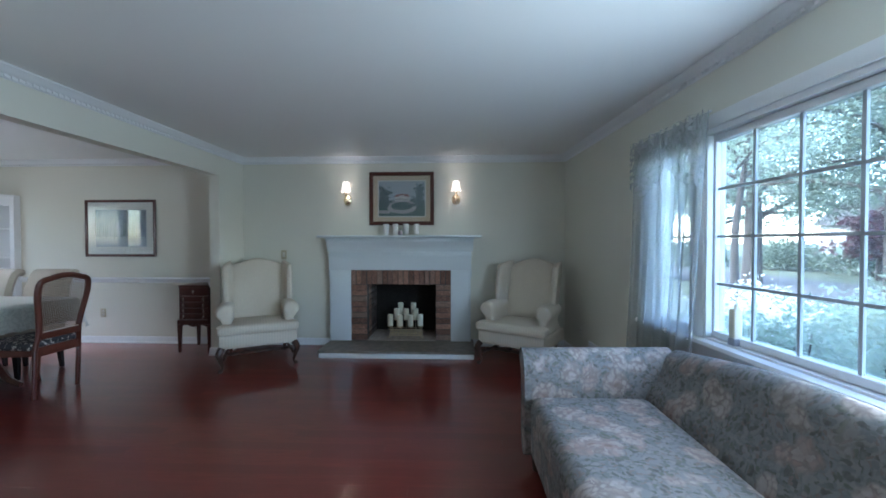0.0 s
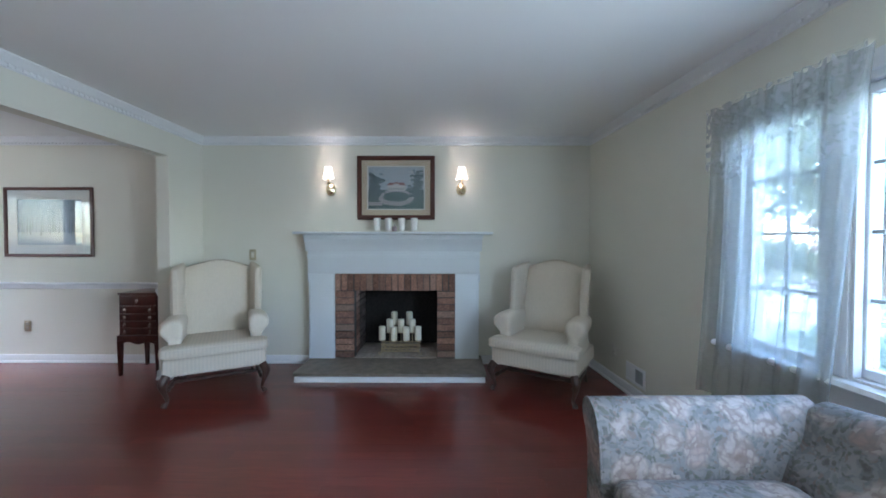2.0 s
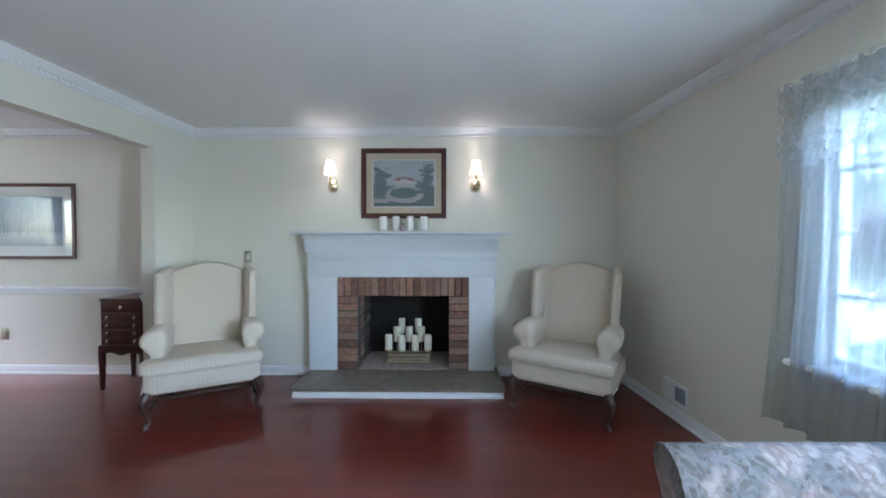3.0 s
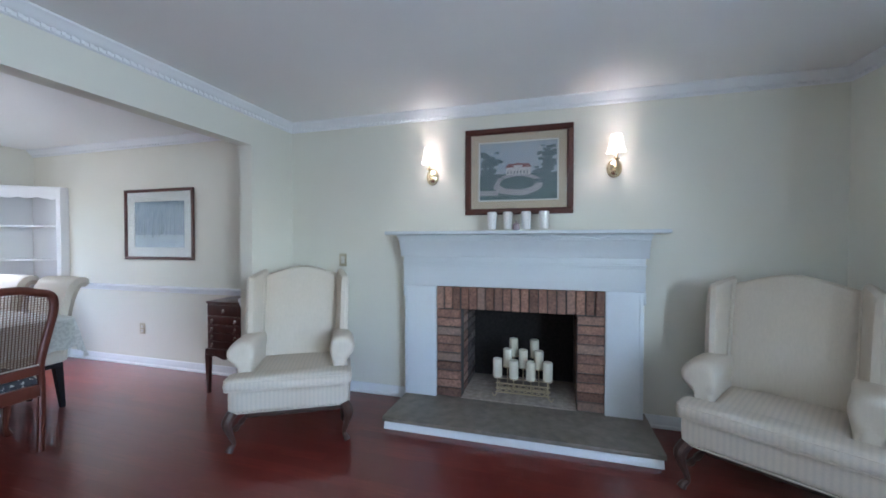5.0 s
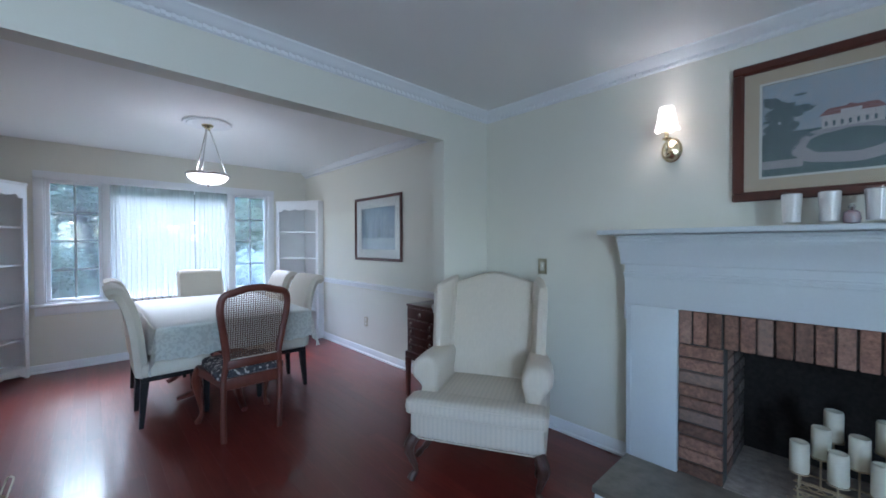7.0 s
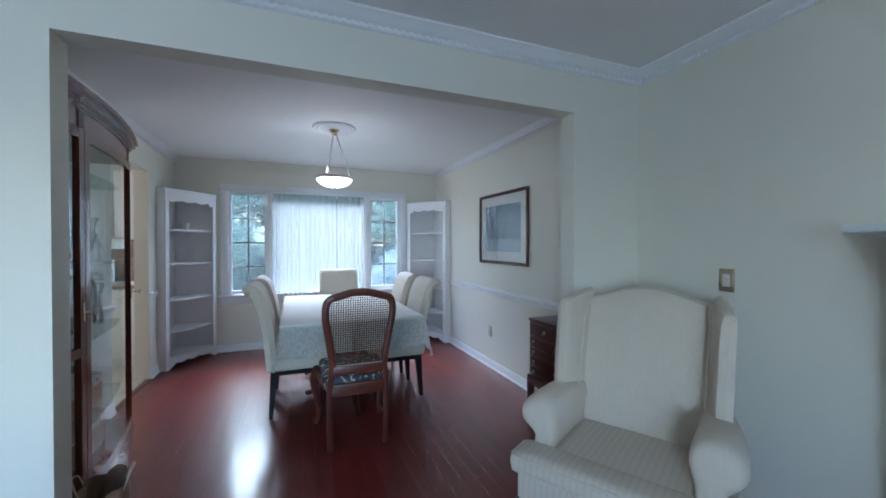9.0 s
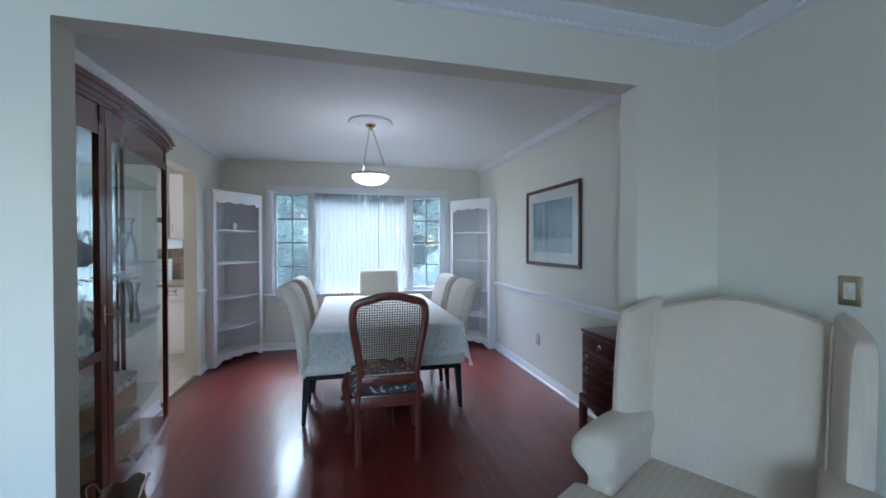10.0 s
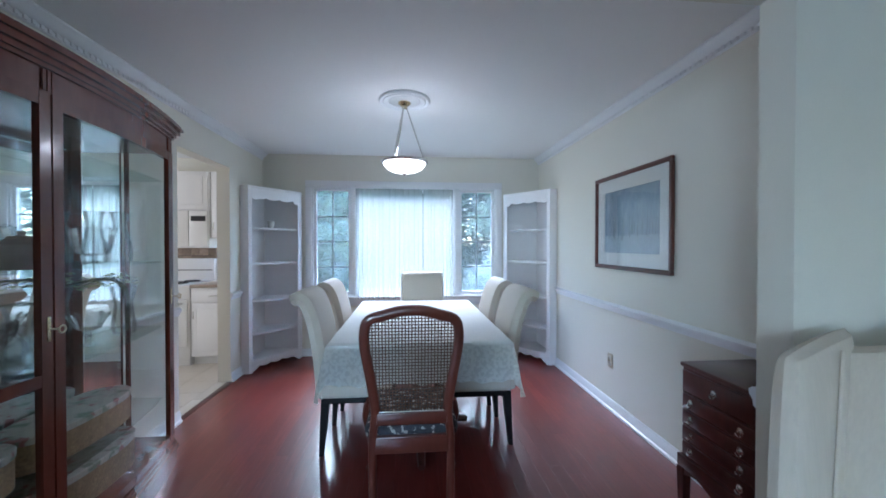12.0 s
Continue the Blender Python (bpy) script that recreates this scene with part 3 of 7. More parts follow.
# crown mouldings with a dentil row, baseboards, chair rail
CROWN = [(0, H), (0.062, H), (0.062, H - 0.010), (0.052, H - 0.018), (0.040, H - 0.036), (0.026, H - 0.048), (0.020, H - 0.052), (0.012, H - 0.054), (0.012, H - 0.072), (0.008, H - 0.076), (0, H - 0.080)]
BASE = [(0, 0), (0.026, 0), (0.026, 0.016), (0.016, 0.024), (0.014, 0.068), (0.008, 0.084), (0, 0.088)]
RAIL = [(0, 0.806), (0.010, 0.810), (0.013, 0.83), (0.026, 0.845), (0.028, 0.862), (0.015, 0.872), (0, 0.876)]


def molding(name, profile, runs, label, dentils=False, m=None):
    bm = bmesh.new()
    for p0, p1, n in runs:
        run(bm, profile, p0, p1, n)
    ob = struct(name, bm, TRIM, label, "moulding", m)
    if dentils:
        bm = bmesh.new()
        for p0, p1, n in runs:
            a, b, q = Vector(p0), Vector(p1), Vector(n).normalized()
            d = (b - a).normalized()
            for k in range(int((b - a).length / 0.04)):
                c = a + d * (0.02 + k * 0.04)
                lo, hi = c + q * 0.010, c + d * 0.018 + q * 0.020
                box(bm, min(lo.x, hi.x), min(lo.y, hi.y), H - 0.071, max(lo.x, hi.x), max(lo.y, hi.y), H - 0.053)
        d = part("dentil_row", bm, TRIM, ob, smooth=0)
        d["kind"] = "stuff"
    return ob


molding("trim_crown_living", CROWN, [((LEFT, NORTH), (1.4, NORTH), (0, -1)), ((LEFT, BACK), (LEFT, NORTH), (1, 0))], "white crown moulding with dentils", True)
molding("trim_crown_window_wall", CROWN, [((0, -7.3), (0, 0), (-1, 0))], "white crown moulding with dentils", True, EAST)
molding("trim_crown_dining", CROWN, [((WEST, NORTH), (LEFT2, NORTH), (0, -1)), ((WEST, SOUTH), (LEFT2, SOUTH), (0, 1)), ((LEFT2, SOUTH), (LEFT2, NORTH), (-1, 0))], "white crown moulding with dentils", True)
molding("baseboard_living", BASE, [((LEFT, NORTH), (-1.62, NORTH), (0, -1)), ((0.17, NORTH), (1.4, NORTH), (0, -1)), ((LEFT, OPEN1), (LEFT, NORTH), (1, 0)), ((LEFT2 - 0.01, OPEN1), (LEFT + 0.01, OPEN1), (0, -1)), ((LEFT, BACK), (LEFT, OPEN0), (1, 0))], "white painted baseboard")
molding("baseboard_window_wall", BASE, [((0, -7.3), (0, 0), (-1, 0))], "white painted baseboard", False, EAST)
molding("baseboard_dining", BASE, [((WEST, NORTH), (LEFT2, NORTH), (0, -1)), ((WEST, SOUTH), (WEST, NORTH), (1, 0)), ((WEST, SOUTH), (KX0, SOUTH), (0, 1)), ((KX1, SOUTH), (LEFT2, SOUTH), (0, 1)), ((LEFT2, OPEN1), (LEFT2, NORTH), (-1, 0))], "white painted baseboard")
molding("trim_chair_rail", RAIL, [((-5.9, NORTH), (LEFT2, NORTH), (0, -1)), ((-5.88, SOUTH), (KX0, SOUTH), (0, 1)), ((LEFT2, OPEN1), (LEFT2, NORTH), (-1, 0)), ((KX1, SOUTH), (LEFT2, SOUTH), (0, 1))], "white painted chair rail")


# ---- windows ----
def casement(parent_name, label, y0, y1, z0, z1, cols, rows, xin, xout, m=None, sash=0.03, crank=False, pane=None):
    """A window unit between y0, y1: frame, sash, muntins, pane; xin is the room side."""
    w = thing(parent_name, label, "window", m, "", "structure")
    s = 1 if xout > xin else -1
    lo, hi = min(xin, xout), max(xin, xout)
    bm = bmesh.new()
    ring(bm, (y0, z0, y1, z1), (y0 + sash, z0 + sash, y1 - sash, z1 - sash), lo, hi, "yz", 0.003)
    part("window_frame", bm, TRIM, w)
    a0, a1, b0, b1 = y0 + sash, y1 - sash, z0 + sash, z1 - sash
    mid = (xin + xout) / 2
    face = mid - s * 0.012
    for k in range(1, cols):
        c = a0 + (a1 - a0) * k / cols
        part("muntin", box(bmesh.new(), face - 0.007, c - 0.008, b0, face + 0.007, c + 0.008, b1), GRILLE, w)
    for k in range(1, rows):
        c = b0 + (b1 - b0) * k / rows
        part("muntin", box(bmesh.new(), face - 0.006, a0, c - 0.008, face + 0.006, a1, c + 0.008), GRILLE, w)
    g = part("pane", box(bmesh.new(), mid - 0.002, a0, b0, mid + 0.002, a1, b1), pane or FRONTPANE, w, "see-through glass", 0)
    # no shadow: daylight enters undimmed by the pane's tint
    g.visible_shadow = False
    if crank:
        c = (y0 + y1) / 2
        bm = boxes((xin - 0.005 * s - 0.02, c - 0.05, z0 + 0.004, xin - 0.005 * s + 0.02, c + 0.05, z0 + 0.022), bev=0.004)
        tube(bm, [(xin - s * 0.01, c, z0 + 0.02), (xin - s * 0.035, c, z0 + 0.035), (xin - s * 0.045, c + 0.06, z0 + 0.03)], 0.006)
        part("crank_handle", bm, TRIM, w, "white crank handle")
    return w


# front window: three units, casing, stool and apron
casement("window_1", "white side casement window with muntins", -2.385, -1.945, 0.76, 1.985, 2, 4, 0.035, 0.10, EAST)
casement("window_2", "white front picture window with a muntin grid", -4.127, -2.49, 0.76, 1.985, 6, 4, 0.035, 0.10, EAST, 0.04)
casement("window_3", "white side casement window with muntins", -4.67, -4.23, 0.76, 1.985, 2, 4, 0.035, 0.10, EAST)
bm = boxes((0.0, -2.487, 0.76, 0.12, -2.388, 1.985), (0.0, -4.227, 0.76, 0.12, -4.13, 1.985), (0.0, -4.71, 0.71, 0.12, -4.673, 2.03), (0.0, -1.942, 0.71, 0.12, -1.90, 2.03), (0.0, -4.673, 1.988, 0.12, -1.942, 2.03), (0.0, -4.673, 0.71, 0.12, -1.942, 0.757))
box(bm, -0.018, -4.78, 2.02, -0.002, -1.82, 2.10, bev=0.004)
box(bm, -0.018, -4.78, 0.66, -0.002, -4.70, 2.018, bev=0.004)
box(bm, -0.018, -1.91, 0.66, -0.002, -1.82, 2.018, bev=0.004)
box(bm, -0.016, -2.50, 0.75, -0.002, -2.375, 2.018, bev=0.003)
box(bm, -0.016, -4.24, 0.75, -0.002, -4.12, 2.018, bev=0.003)
for a, b in ((-2.505, -2.49), (-2.52, -2.507)):
    box(bm, -0.010, a, 0.76, 0.03, b, 1.985, bev=0.002)
run(bm, [(0.0, 0.71), (0.055, 0.71), (0.062, 0.722), (0.055, 0.742), (0.0, 0.745)], (-0.002, -4.82), (-0.002, -1.78), (-1, 0))
run(bm, [(0.0, 0.60), (0.012, 0.605), (0.020, 0.63), (0.020, 0.67), (0.034, 0.70), (0.034, 0.71), (0.0, 0.71)], (-0.002, -4.78), (-0.002, -1.82), (-1, 0))
struct("trim_front_window", bm, TRIM, "white painted casing, sill and apron of the front window", "window casing", EAST)

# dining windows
casement("window_4", "white dining room casement window", 2.29, 2.735, 0.735, 2.035, 2, 4, WEST - 0.03, WEST - 0.09, None, 0.032, True, DARKPANE)
casement("window_5", "white dining room picture window", 2.80, 4.01, 0.735, 2.035, 1, 1, WEST - 0.03, WEST - 0.09, None, 0.035, False, DARKPANE)
casement("window_6", "white dining room casement window", 4.075, 4.52, 0.735, 2.035, 2, 4, WEST - 0.03, WEST - 0.09, None, 0.032, True, DARKPANE)
x0, x1 = WEST - 0.11, WEST
bm = boxes((x0, 2.738, 0.735, x1, 2.797, 2.035), (x0, 4.013, 0.735, x1, 4.072, 2.035), (x0, 2.25, 0.70, x1, 2.287, 2.06), (x0, 4.523, 0.70, x1, 4.56, 2.06), (x0, 2.287, 2.038, x1, 4.523, 2.06), (x0, 2.287, 0.70, x1, 4.523, 0.732))
for q in ((2.20, 2.05, 4.61, 2.125), (2.20, 0.66, 2.275, 2.048), (4.535, 0.66, 4.61, 2.048), (2.735, 0.745, 2.80, 2.048), (4.01, 0.745, 4.075, 2.048)):
    box(bm, WEST + 0.002, q[0], q[1], WEST + 0.02, q[2], q[3], bev=0.004)
run(bm, [(0.0, 0.69), (0.05, 0.69), (0.056, 0.702), (0.05, 0.72), (0.0, 0.722)], (WEST + 0.002, 2.17), (WEST + 0.002, 4.64), (1, 0))
run(bm, [(0.0, 0.60), (0.012, 0.605), (0.02, 0.64), (0.02, 0.69), (0.0, 0.69)], (WEST + 0.002, 2.20), (WEST + 0.002, 4.61), (1, 0))
struct("trim_dining_window", bm, TRIM, "white painted casing and sill of the dining windows", "window casing")


# ---- curtains ----
def curtain(name, label, u0, u1, z0, z1, at, material, folds, depth, flare=0.0, seed=1, rod=True, valance=None, m=None, nu=160, taper=0.0):
    """Sheer panel from u0 to u1; at(u, d) gives the plan point u along, d off the window."""
    w = thing(name, label, "curtain", m)
    rnd = random.Random(seed)
    ph = [rnd.uniform(0, 6.28) for _ in range(4)]

    def fold(u, k=1.0):
        return depth * k * (math.sin(u * folds * 6.283 + ph[0]) + 0.45 * math.sin(u * folds * 2.3 * 6.283 + ph[1]) + 0.5 * math.sin(u * folds * 0.37 * 6.283 + ph[2]))

    def cloth(u, v):
        spread = flare * v * v
        p = at(u0 + (u1 - u0) * u - spread * (1 - u) + taper * v * u, 0.012 + fold(u, 0.5 + 0.7 * v) + depth * 1.5)
        return Vector((p[0], p[1], z1 + (z0 - z1) * v + (0.012 * math.sin(u * 40) if v > 0.99 else 0)))
    part("panel", sheet(bmesh.new(), nu, 24, cloth), material, w, "sheer white net", 0)
    if valance:
        def lace(u, v):
            p = at(u0 + (u1 - u0) * u, 0.03 + fold(u, 0.6) + depth * 2.2)
            drop = valance * (0.62 + 0.38 * abs(math.sin(u * math.pi * 1.5 + 0.6))) + 0.015 * abs(math.sin(u * 40))
            return Vector((p[0], p[1], z1 + 0.01 - drop * v))
        part("valance", sheet(bmesh.new(), nu, 10, lace), LACEVALANCE, w, "white lace valance", 0)
    if rod:
        a, b = at(u0 - 0.03, 0.02), at(u1 + 0.03, 0.02)
        part("curtain_rod", tube(bmesh.new(), [(*a, z1 + 0.004), (*b, z1 + 0.004)], 0.006), TRIM, w, "thin white rod")
    return w


curtain("sheer_curtain", "sheer white curtain with lace valance at the front window", -1.815, -2.63, 0.40, 2.10, lambda u, d: (-0.03 - d, u), SHEER, 6, 0.020, -0.08, 3, True, 0.42, EAST, taper=0.15)
for y0, y1, q in ((2.80, 3.168, 5), (3.155, 3.612, 6), (3.618, 3.985, 7)):
    curtain("sheer_curtain", "sheer white curtain panel over the dining room picture window", y0, y1, 0.70, 2.03, lambda u, d: (WEST + 0.03 + d, u), DININGSHEER, 6, 0.008, 0.0, q, nu=70)

# ---- fireplace ----
fp = thing("fireplace", "white painted wooden mantel with brick surround and bluestone hearth", "fireplace", pose(0, 0, 0))
FX0, FX1, FY = -1.636, 0.170, 4.965        # surround: sides and front
BX0, BX1, BZ = -1.359, -0.087, 0.988       # brickwork showing
HZ = 0.088
part("pilaster", boxes((FX0 + 0.008, FY, HZ, BX0, NORTH - 0.003, BZ), bev=0.003), MANTEL, fp)
part("pilaster", boxes((BX1, FY, HZ, FX1 - 0.008, NORTH - 0.003, BZ), bev=0.003), MANTEL, fp)
part("frieze", boxes((FX0, FY - 0.006, BZ, FX1, NORTH - 0.003, 1.36), bev=0.003), MANTEL, fp)
for a, b in ((FX0 - 0.004, FX0 + 0.012), (FX1 - 0.012, FX1 + 0.004)):
    part("ear", boxes((a, FY - 0.004, 0.90, b, NORTH - 0.004, BZ - 0.001), bev=0.002), MANTEL, fp)
bm = bmesh.new()
for z, h, d in ((1.150, 0.010, 0.006), (1.164, 0.014, 0.012), (1.182, 0.008, 0.005)):
    box(bm, FX0 - d * 0.5, FY - 0.006 - d, z, FX1 + d * 0.5, NORTH - 0.005, z + h, bev=0.002, seg=1)
for k in range(3):
    box(bm, FX0 - 0.026 - 0.004 * k, FY - 0.060 - 0.006 * k, 1.350 + 0.016 * k, FX1 + 0.026 + 0.004 * k, NORTH - 0.005, 1.361 + 0.016 * k, bev=0.002, seg=1)
for x in (FX0 + 0.03, FX1 - 0.036):
    box(bm, x, FY - 0.004, HZ + 0.01, x + 0.006, FY + 0.004, BZ - 0.01, bev=0.001, seg=1)
part("molding", bm, MANTEL, fp)
bm = run(bmesh.new(), [(0, 1.225), (0.006, 1.23), (0.010, 1.26), (0.022, 1.295), (0.038, 1.325), (0.046, 1.34), (0.050, 1.352), (0.052, 1.398), (0, 1.398)], (FX0 - 0.022, FY - 0.006), (FX1 + 0.022, FY - 0.006), (0, -1))
part("crown", bm, MANTEL, fp)
part("shelf", boxes((-1.742, 4.81, 1.400, 0.292, NORTH - 0.003, 1.426), bev=0.006), MANTEL, fp)
# hearth: white riser and a stone slab
part("riser", boxes((-1.60, 4.535, 0.0, 0.17, NORTH - 0.003, 0.055), bev=0.004), TRIM, fp)
part("riser_molding", run(bmesh.new(), [(0, 0.0), (0.014, 0.0), (0.014, 0.02), (0.004, 0.045), (0, 0.05)], (-1.615, 4.535), (0.185, 4.535), (0, -1)), TRIM, fp)
bm = bmesh.new()
sheet(bm, 40, 10, lambda u, v: Vector((-1.625 + 1.82 * u, 4.515 + (NORTH - 4.52) * v, HZ + 0.0015 * math.sin(u * 37) * math.sin(v * 11 + u * 9))))
box(bm, -1.625, 4.515, 0.056, 0.195, NORTH - 0.004, HZ - 0.004, bev=0.003)
part("hearth_slab", bm, BLUESTONE, fp, "grey bluestone slab")
# firebox behind the opening
for q in ((FB[0] - 0.2, NORTH + 0.19, -0.1, FB[0] - 0.121, 5.75, 1.05), (FB[1] + 0.121, NORTH + 0.19, -0.1, FB[1] + 0.2, 5.75, 1.05), (FB[0] - 0.2, NORTH + 0.19, 1.002, FB[1] + 0.2, 5.75, 1.1), (FB[0] - 0.12, NORTH + 0.004, HZ - 0.06, FB[0] - 0.104, 5.58, 1.0), (FB[1] + 0.104, NORTH + 0.004, HZ - 0.06, FB[1] + 0.12, 5.58, 1.0), (FB[0] - 0.12, 5.581, HZ - 0.06, FB[1] + 0.12, 5.70, 1.0), (FB[0] - 0.10, NORTH + 0.004, FB[3] + 0.012, FB[1] + 0.10, 5.58, 1.0)):
    part("firebox_lining", boxes(q), SOOT, fp, "soot-blackened firebox lining", 0)
part("firebox_floor", boxes((FB[0], 4.99, HZ - 0.05, FB[1], 5.095, HZ + 0.006), (FB[0] - 0.12, 5.095, HZ - 0.12, FB[1] + 0.12, 5.58, HZ + 0.006)), ASHFLOOR, fp, "ash-stained firebox floor", 0)
part("mortar_bed", boxes((BX0, FY + 0.03, HZ + 0.002, FB[0], NORTH - 0.004, BZ - 0.002), (FB[1], FY + 0.03, HZ + 0.002, BX1, NORTH - 0.004, BZ - 0.002), (FB[0], FY + 0.03, FB[3] + 0.006, FB[1], NORTH - 0.004, BZ - 0.002)), MORTAR, fp, "grey mortar", 0)
rb = random.Random(4)


SOOTBRICK = surface("sooty_brick", (0.20, 0.155, 0.13), 0.95, dark=(0.035, 0.03, 0.028), scale=7, fine=50, var=1.0, bump=0.5, each=0.5, dist=0.004)


def brick(x0, y0, z0, x1, y1, z1, mat=None):
    j = lambda k=0.002: rb.uniform(-k, k)
    bm = box(bmesh.new(), x0 + j(), y0 + j(0.004), z0 + j(), x1 + j(), y1, z1 + j(), bev=0.004, seg=1)
    part("brick", bm, mat or BRICK, fp, "", 0)


n = 19
w = (BX1 - BX0) / n
for k in range(n):
    brick(BX0 + k * w + 0.004, FY + 0.012, FB[3] + 0.0, BX0 + (k + 1) * w - 0.005, FY + 0.11, BZ - 0.004)
rows_n = 10
h = (FB[3] - HZ - 0.01) / rows_n
for k in range(rows_n):
    z = HZ + 0.006 + k * h
    for a, b in ((BX0, FB[0]), (FB[1], BX1)):
        brick(a + 0.004, FY + 0.012, z + 0.005, b - 0.002, FY + 0.12, z + h - 0.005)
        for q in range(3):
            x = FB[0] - 0.10 if a < -1 else FB[1] + 0.003
            brick(x, 5.096 + q * 0.16, z + 0.005, x + 0.10, 5.096 + q * 0.16 + 0.15, z + h - 0.005, SOOTBRICK if q else BRICK)


# candle stand inside the firebox
stand = thing("candle_stand", "gilt wire candle stand holding nine ivory pillar candles", "candle holder", pose(-0.68, 5.14, HZ + 0.006))
bm = bmesh.new()
for y in (-0.06, 0.05):
    for z in (0.040, 0.072, 0.115):
        tube(bm, [(-0.215, y, z), (0.215, y, z)], 0.0045, 6)
    for k in range(8):
        x = -0.20 + k * 0.05
        tube(bm, [(x, y, 0.040), (x + 0.05, y, 0.072)], 0.003, 5)
        tube(bm, [(x, y, 0.072), (x + 0.05, y, 0.040)], 0.003, 5)
for x in (-0.20, 0.20):
    tube(bm, [(x, -0.06, 0.085), (x, 0.14, 0.085)], 0.004, 6)
    tube(bm, smoothline([(x * 1.18, -0.06, 0.03), (x * 1.12, -0.06, 0.004), (x, -0.06, 0.03), (x, -0.06, 0.085)], 4), 0.004, 6)
    tube(bm, [(x, 0.12, 0.0), (x, 0.12, 0.22)], 0.004, 6)
part("wire_frame", bm, IRON, stand)
for x, y, z in ((-0.195, -0.06, 0.165), (-0.066, -0.06, 0.160), (0.066, -0.06, 0.160), (0.195, -0.06, 0.165), (-0.125, 0.03, 0.225), (0.0, 0.03, 0.225), (0.125, 0.03, 0.225), (-0.085, 0.12, 0.29), (0.085, 0.12, 0.29)):
    bm = tube(bmesh.new(), [(x, y, 0.085), (x, y, z)], 0.004, 6)
    lathe(bm, [(0.001, z - 0.004), (0.038, z - 0.002), (0.040, z + 0.004), (0.001, z + 0.004)], 20, (x, y, 0))
    part("cup", bm, IRON, stand)
    part("candle", lathe(bmesh.new(), [(0.034, z + 0.004), (0.036, z + 0.01), (0.036, z + 0.138), (0.033, z + 0.146), (0.022, z + 0.14), (0.0, z + 0.136)], 24, (x, y, 0)), WAX, stand, "ivory pillar candle")


# ---- pictures ----
def printmat(name, a, b2, scale):
    return surface(name, a, 0.7, dark=b2, scale=scale, fine=scale * 8, var=0.9, bump=0.0)


P_SKY = printmat("print_sky", (0.30, 0.40, 0.50), (0.50, 0.48, 0.49), 4)
P_LAWN = printmat("print_lawn", (0.14, 0.20, 0.20), (0.08, 0.13, 0.13), 9)
P_TREE = printmat("print_tree", (0.06, 0.095, 0.105), (0.17, 0.22, 0.23), 45)
P_HOUSE = printmat("print_house", (0.68, 0.63, 0.60), (0.52, 0.48, 0.47), 14)
P_ROOF = printmat("print_roof", (0.34, 0.14, 0.13), (0.24, 0.11, 0.11), 14)
P_DRIVE = printmat("print_drive", (0.46, 0.41, 0.42), (0.34, 0.32, 0.34), 9)
P_SNOW = printmat("print_pale", (0.46, 0.52, 0.58), (0.26, 0.33, 0.40), 5)
P_WOOD = surface("print_woods", (0.10, 0.15, 0.21), 0.7, dark=(0.30, 0.36, 0.43), scale=5, fine=26, var=0.95, bump=0.0, stretch=(2.2, 1, 0.5))


def blot(bm, cx, cz, rx, rz, y, rough=0.18, seed=1, n=28):
    r = random.Random(seed)
    vs = []
    for k in range(n):
        a = 6.2832 * k / n
        q = 1 + r.uniform(-rough, rough)
        vs.append(bm.verts.new((cx + rx * q * math.cos(a), y, cz + rz * q * math.sin(a))))
    bm.faces.new(vs)
    return bm


def framed(name, label, w, h, frame_w, mat_w, wood, mat, m, backing):
    """A framed print, centred, facing local -y, its back at y = 0."""
    p = thing(name, label, "picture", m)
    bm = ring(bmesh.new(), (-w / 2, -h / 2, w / 2, h / 2), (-w / 2 + frame_w, -h / 2 + frame_w, w / 2 - frame_w, h / 2 - frame_w), -0.030, 0.0, "xz", 0.006)
    f = frame_w * 0.7
    ring(bm, (-w / 2 + f, -h / 2 + f, w / 2 - f, h / 2 - f), (-w / 2 + frame_w + 0.006, -h / 2 + frame_w + 0.006, w / 2 - frame_w - 0.006, h / 2 - frame_w - 0.006), -0.024, -0.004, "xz", 0.003)
    part("frame", bm, wood, p, "moulded wooden frame")
    a, b = w / 2 - frame_w, h / 2 - frame_w
    part("mat", ring(bmesh.new(), (-a, -b, a, b), (-a + mat_w, -b + mat_w, a - mat_w, b - mat_w), -0.012, -0.004, "xz", 0.001), mat, p, "mat board")
    part("print", boxes((-a, -0.004, -b, a, -0.001, b)), backing, p, "printed landscape", 0)
    g = part("glazing", boxes((-a, -0.0155, -b, a, -0.014, b)), ARTGLASS, p, "see-through glass", 0)
    g.visible_shadow = False
    return p, a - mat_w, b - mat_w


pic, a, b = framed("framed_picture", "reddish wood framed print of a white house with a circular drive", 0.835, 0.685, 0.042, 0.075, CHERRY, MATBOARD, pose(-0.722, NORTH - 0.002, 1.903), P_SKY)
part("fillet", ring(bmesh.new(), (-a - 0.010, -b - 0.010, a + 0.010, b + 0.010), (-a, -b, a, b), -0.0135, -0.0122, "xz", 0.0), WHITEMAT, pic, "pale inner mat")
part("lawn", boxes((-a, -0.0050, -b, a, -0.0042, -0.02)), P_LAWN, pic, "", 0)
bm = blot(bmesh.new(), 0.0, -0.105, a * 0.66, 0.088, -0.0056, 0.03)
part("drive", bm, P_DRIVE, pic, "", 0)
part("garden", blot(bmesh.new(), 0.0, -0.095, a * 0.47, 0.052, -0.0062, 0.05), P_LAWN, pic, "", 0)
part("road", boxes((-a, -0.0054, -0.19, -a * 0.5, -0.0051, -0.15)), P_DRIVE, pic, "", 0)
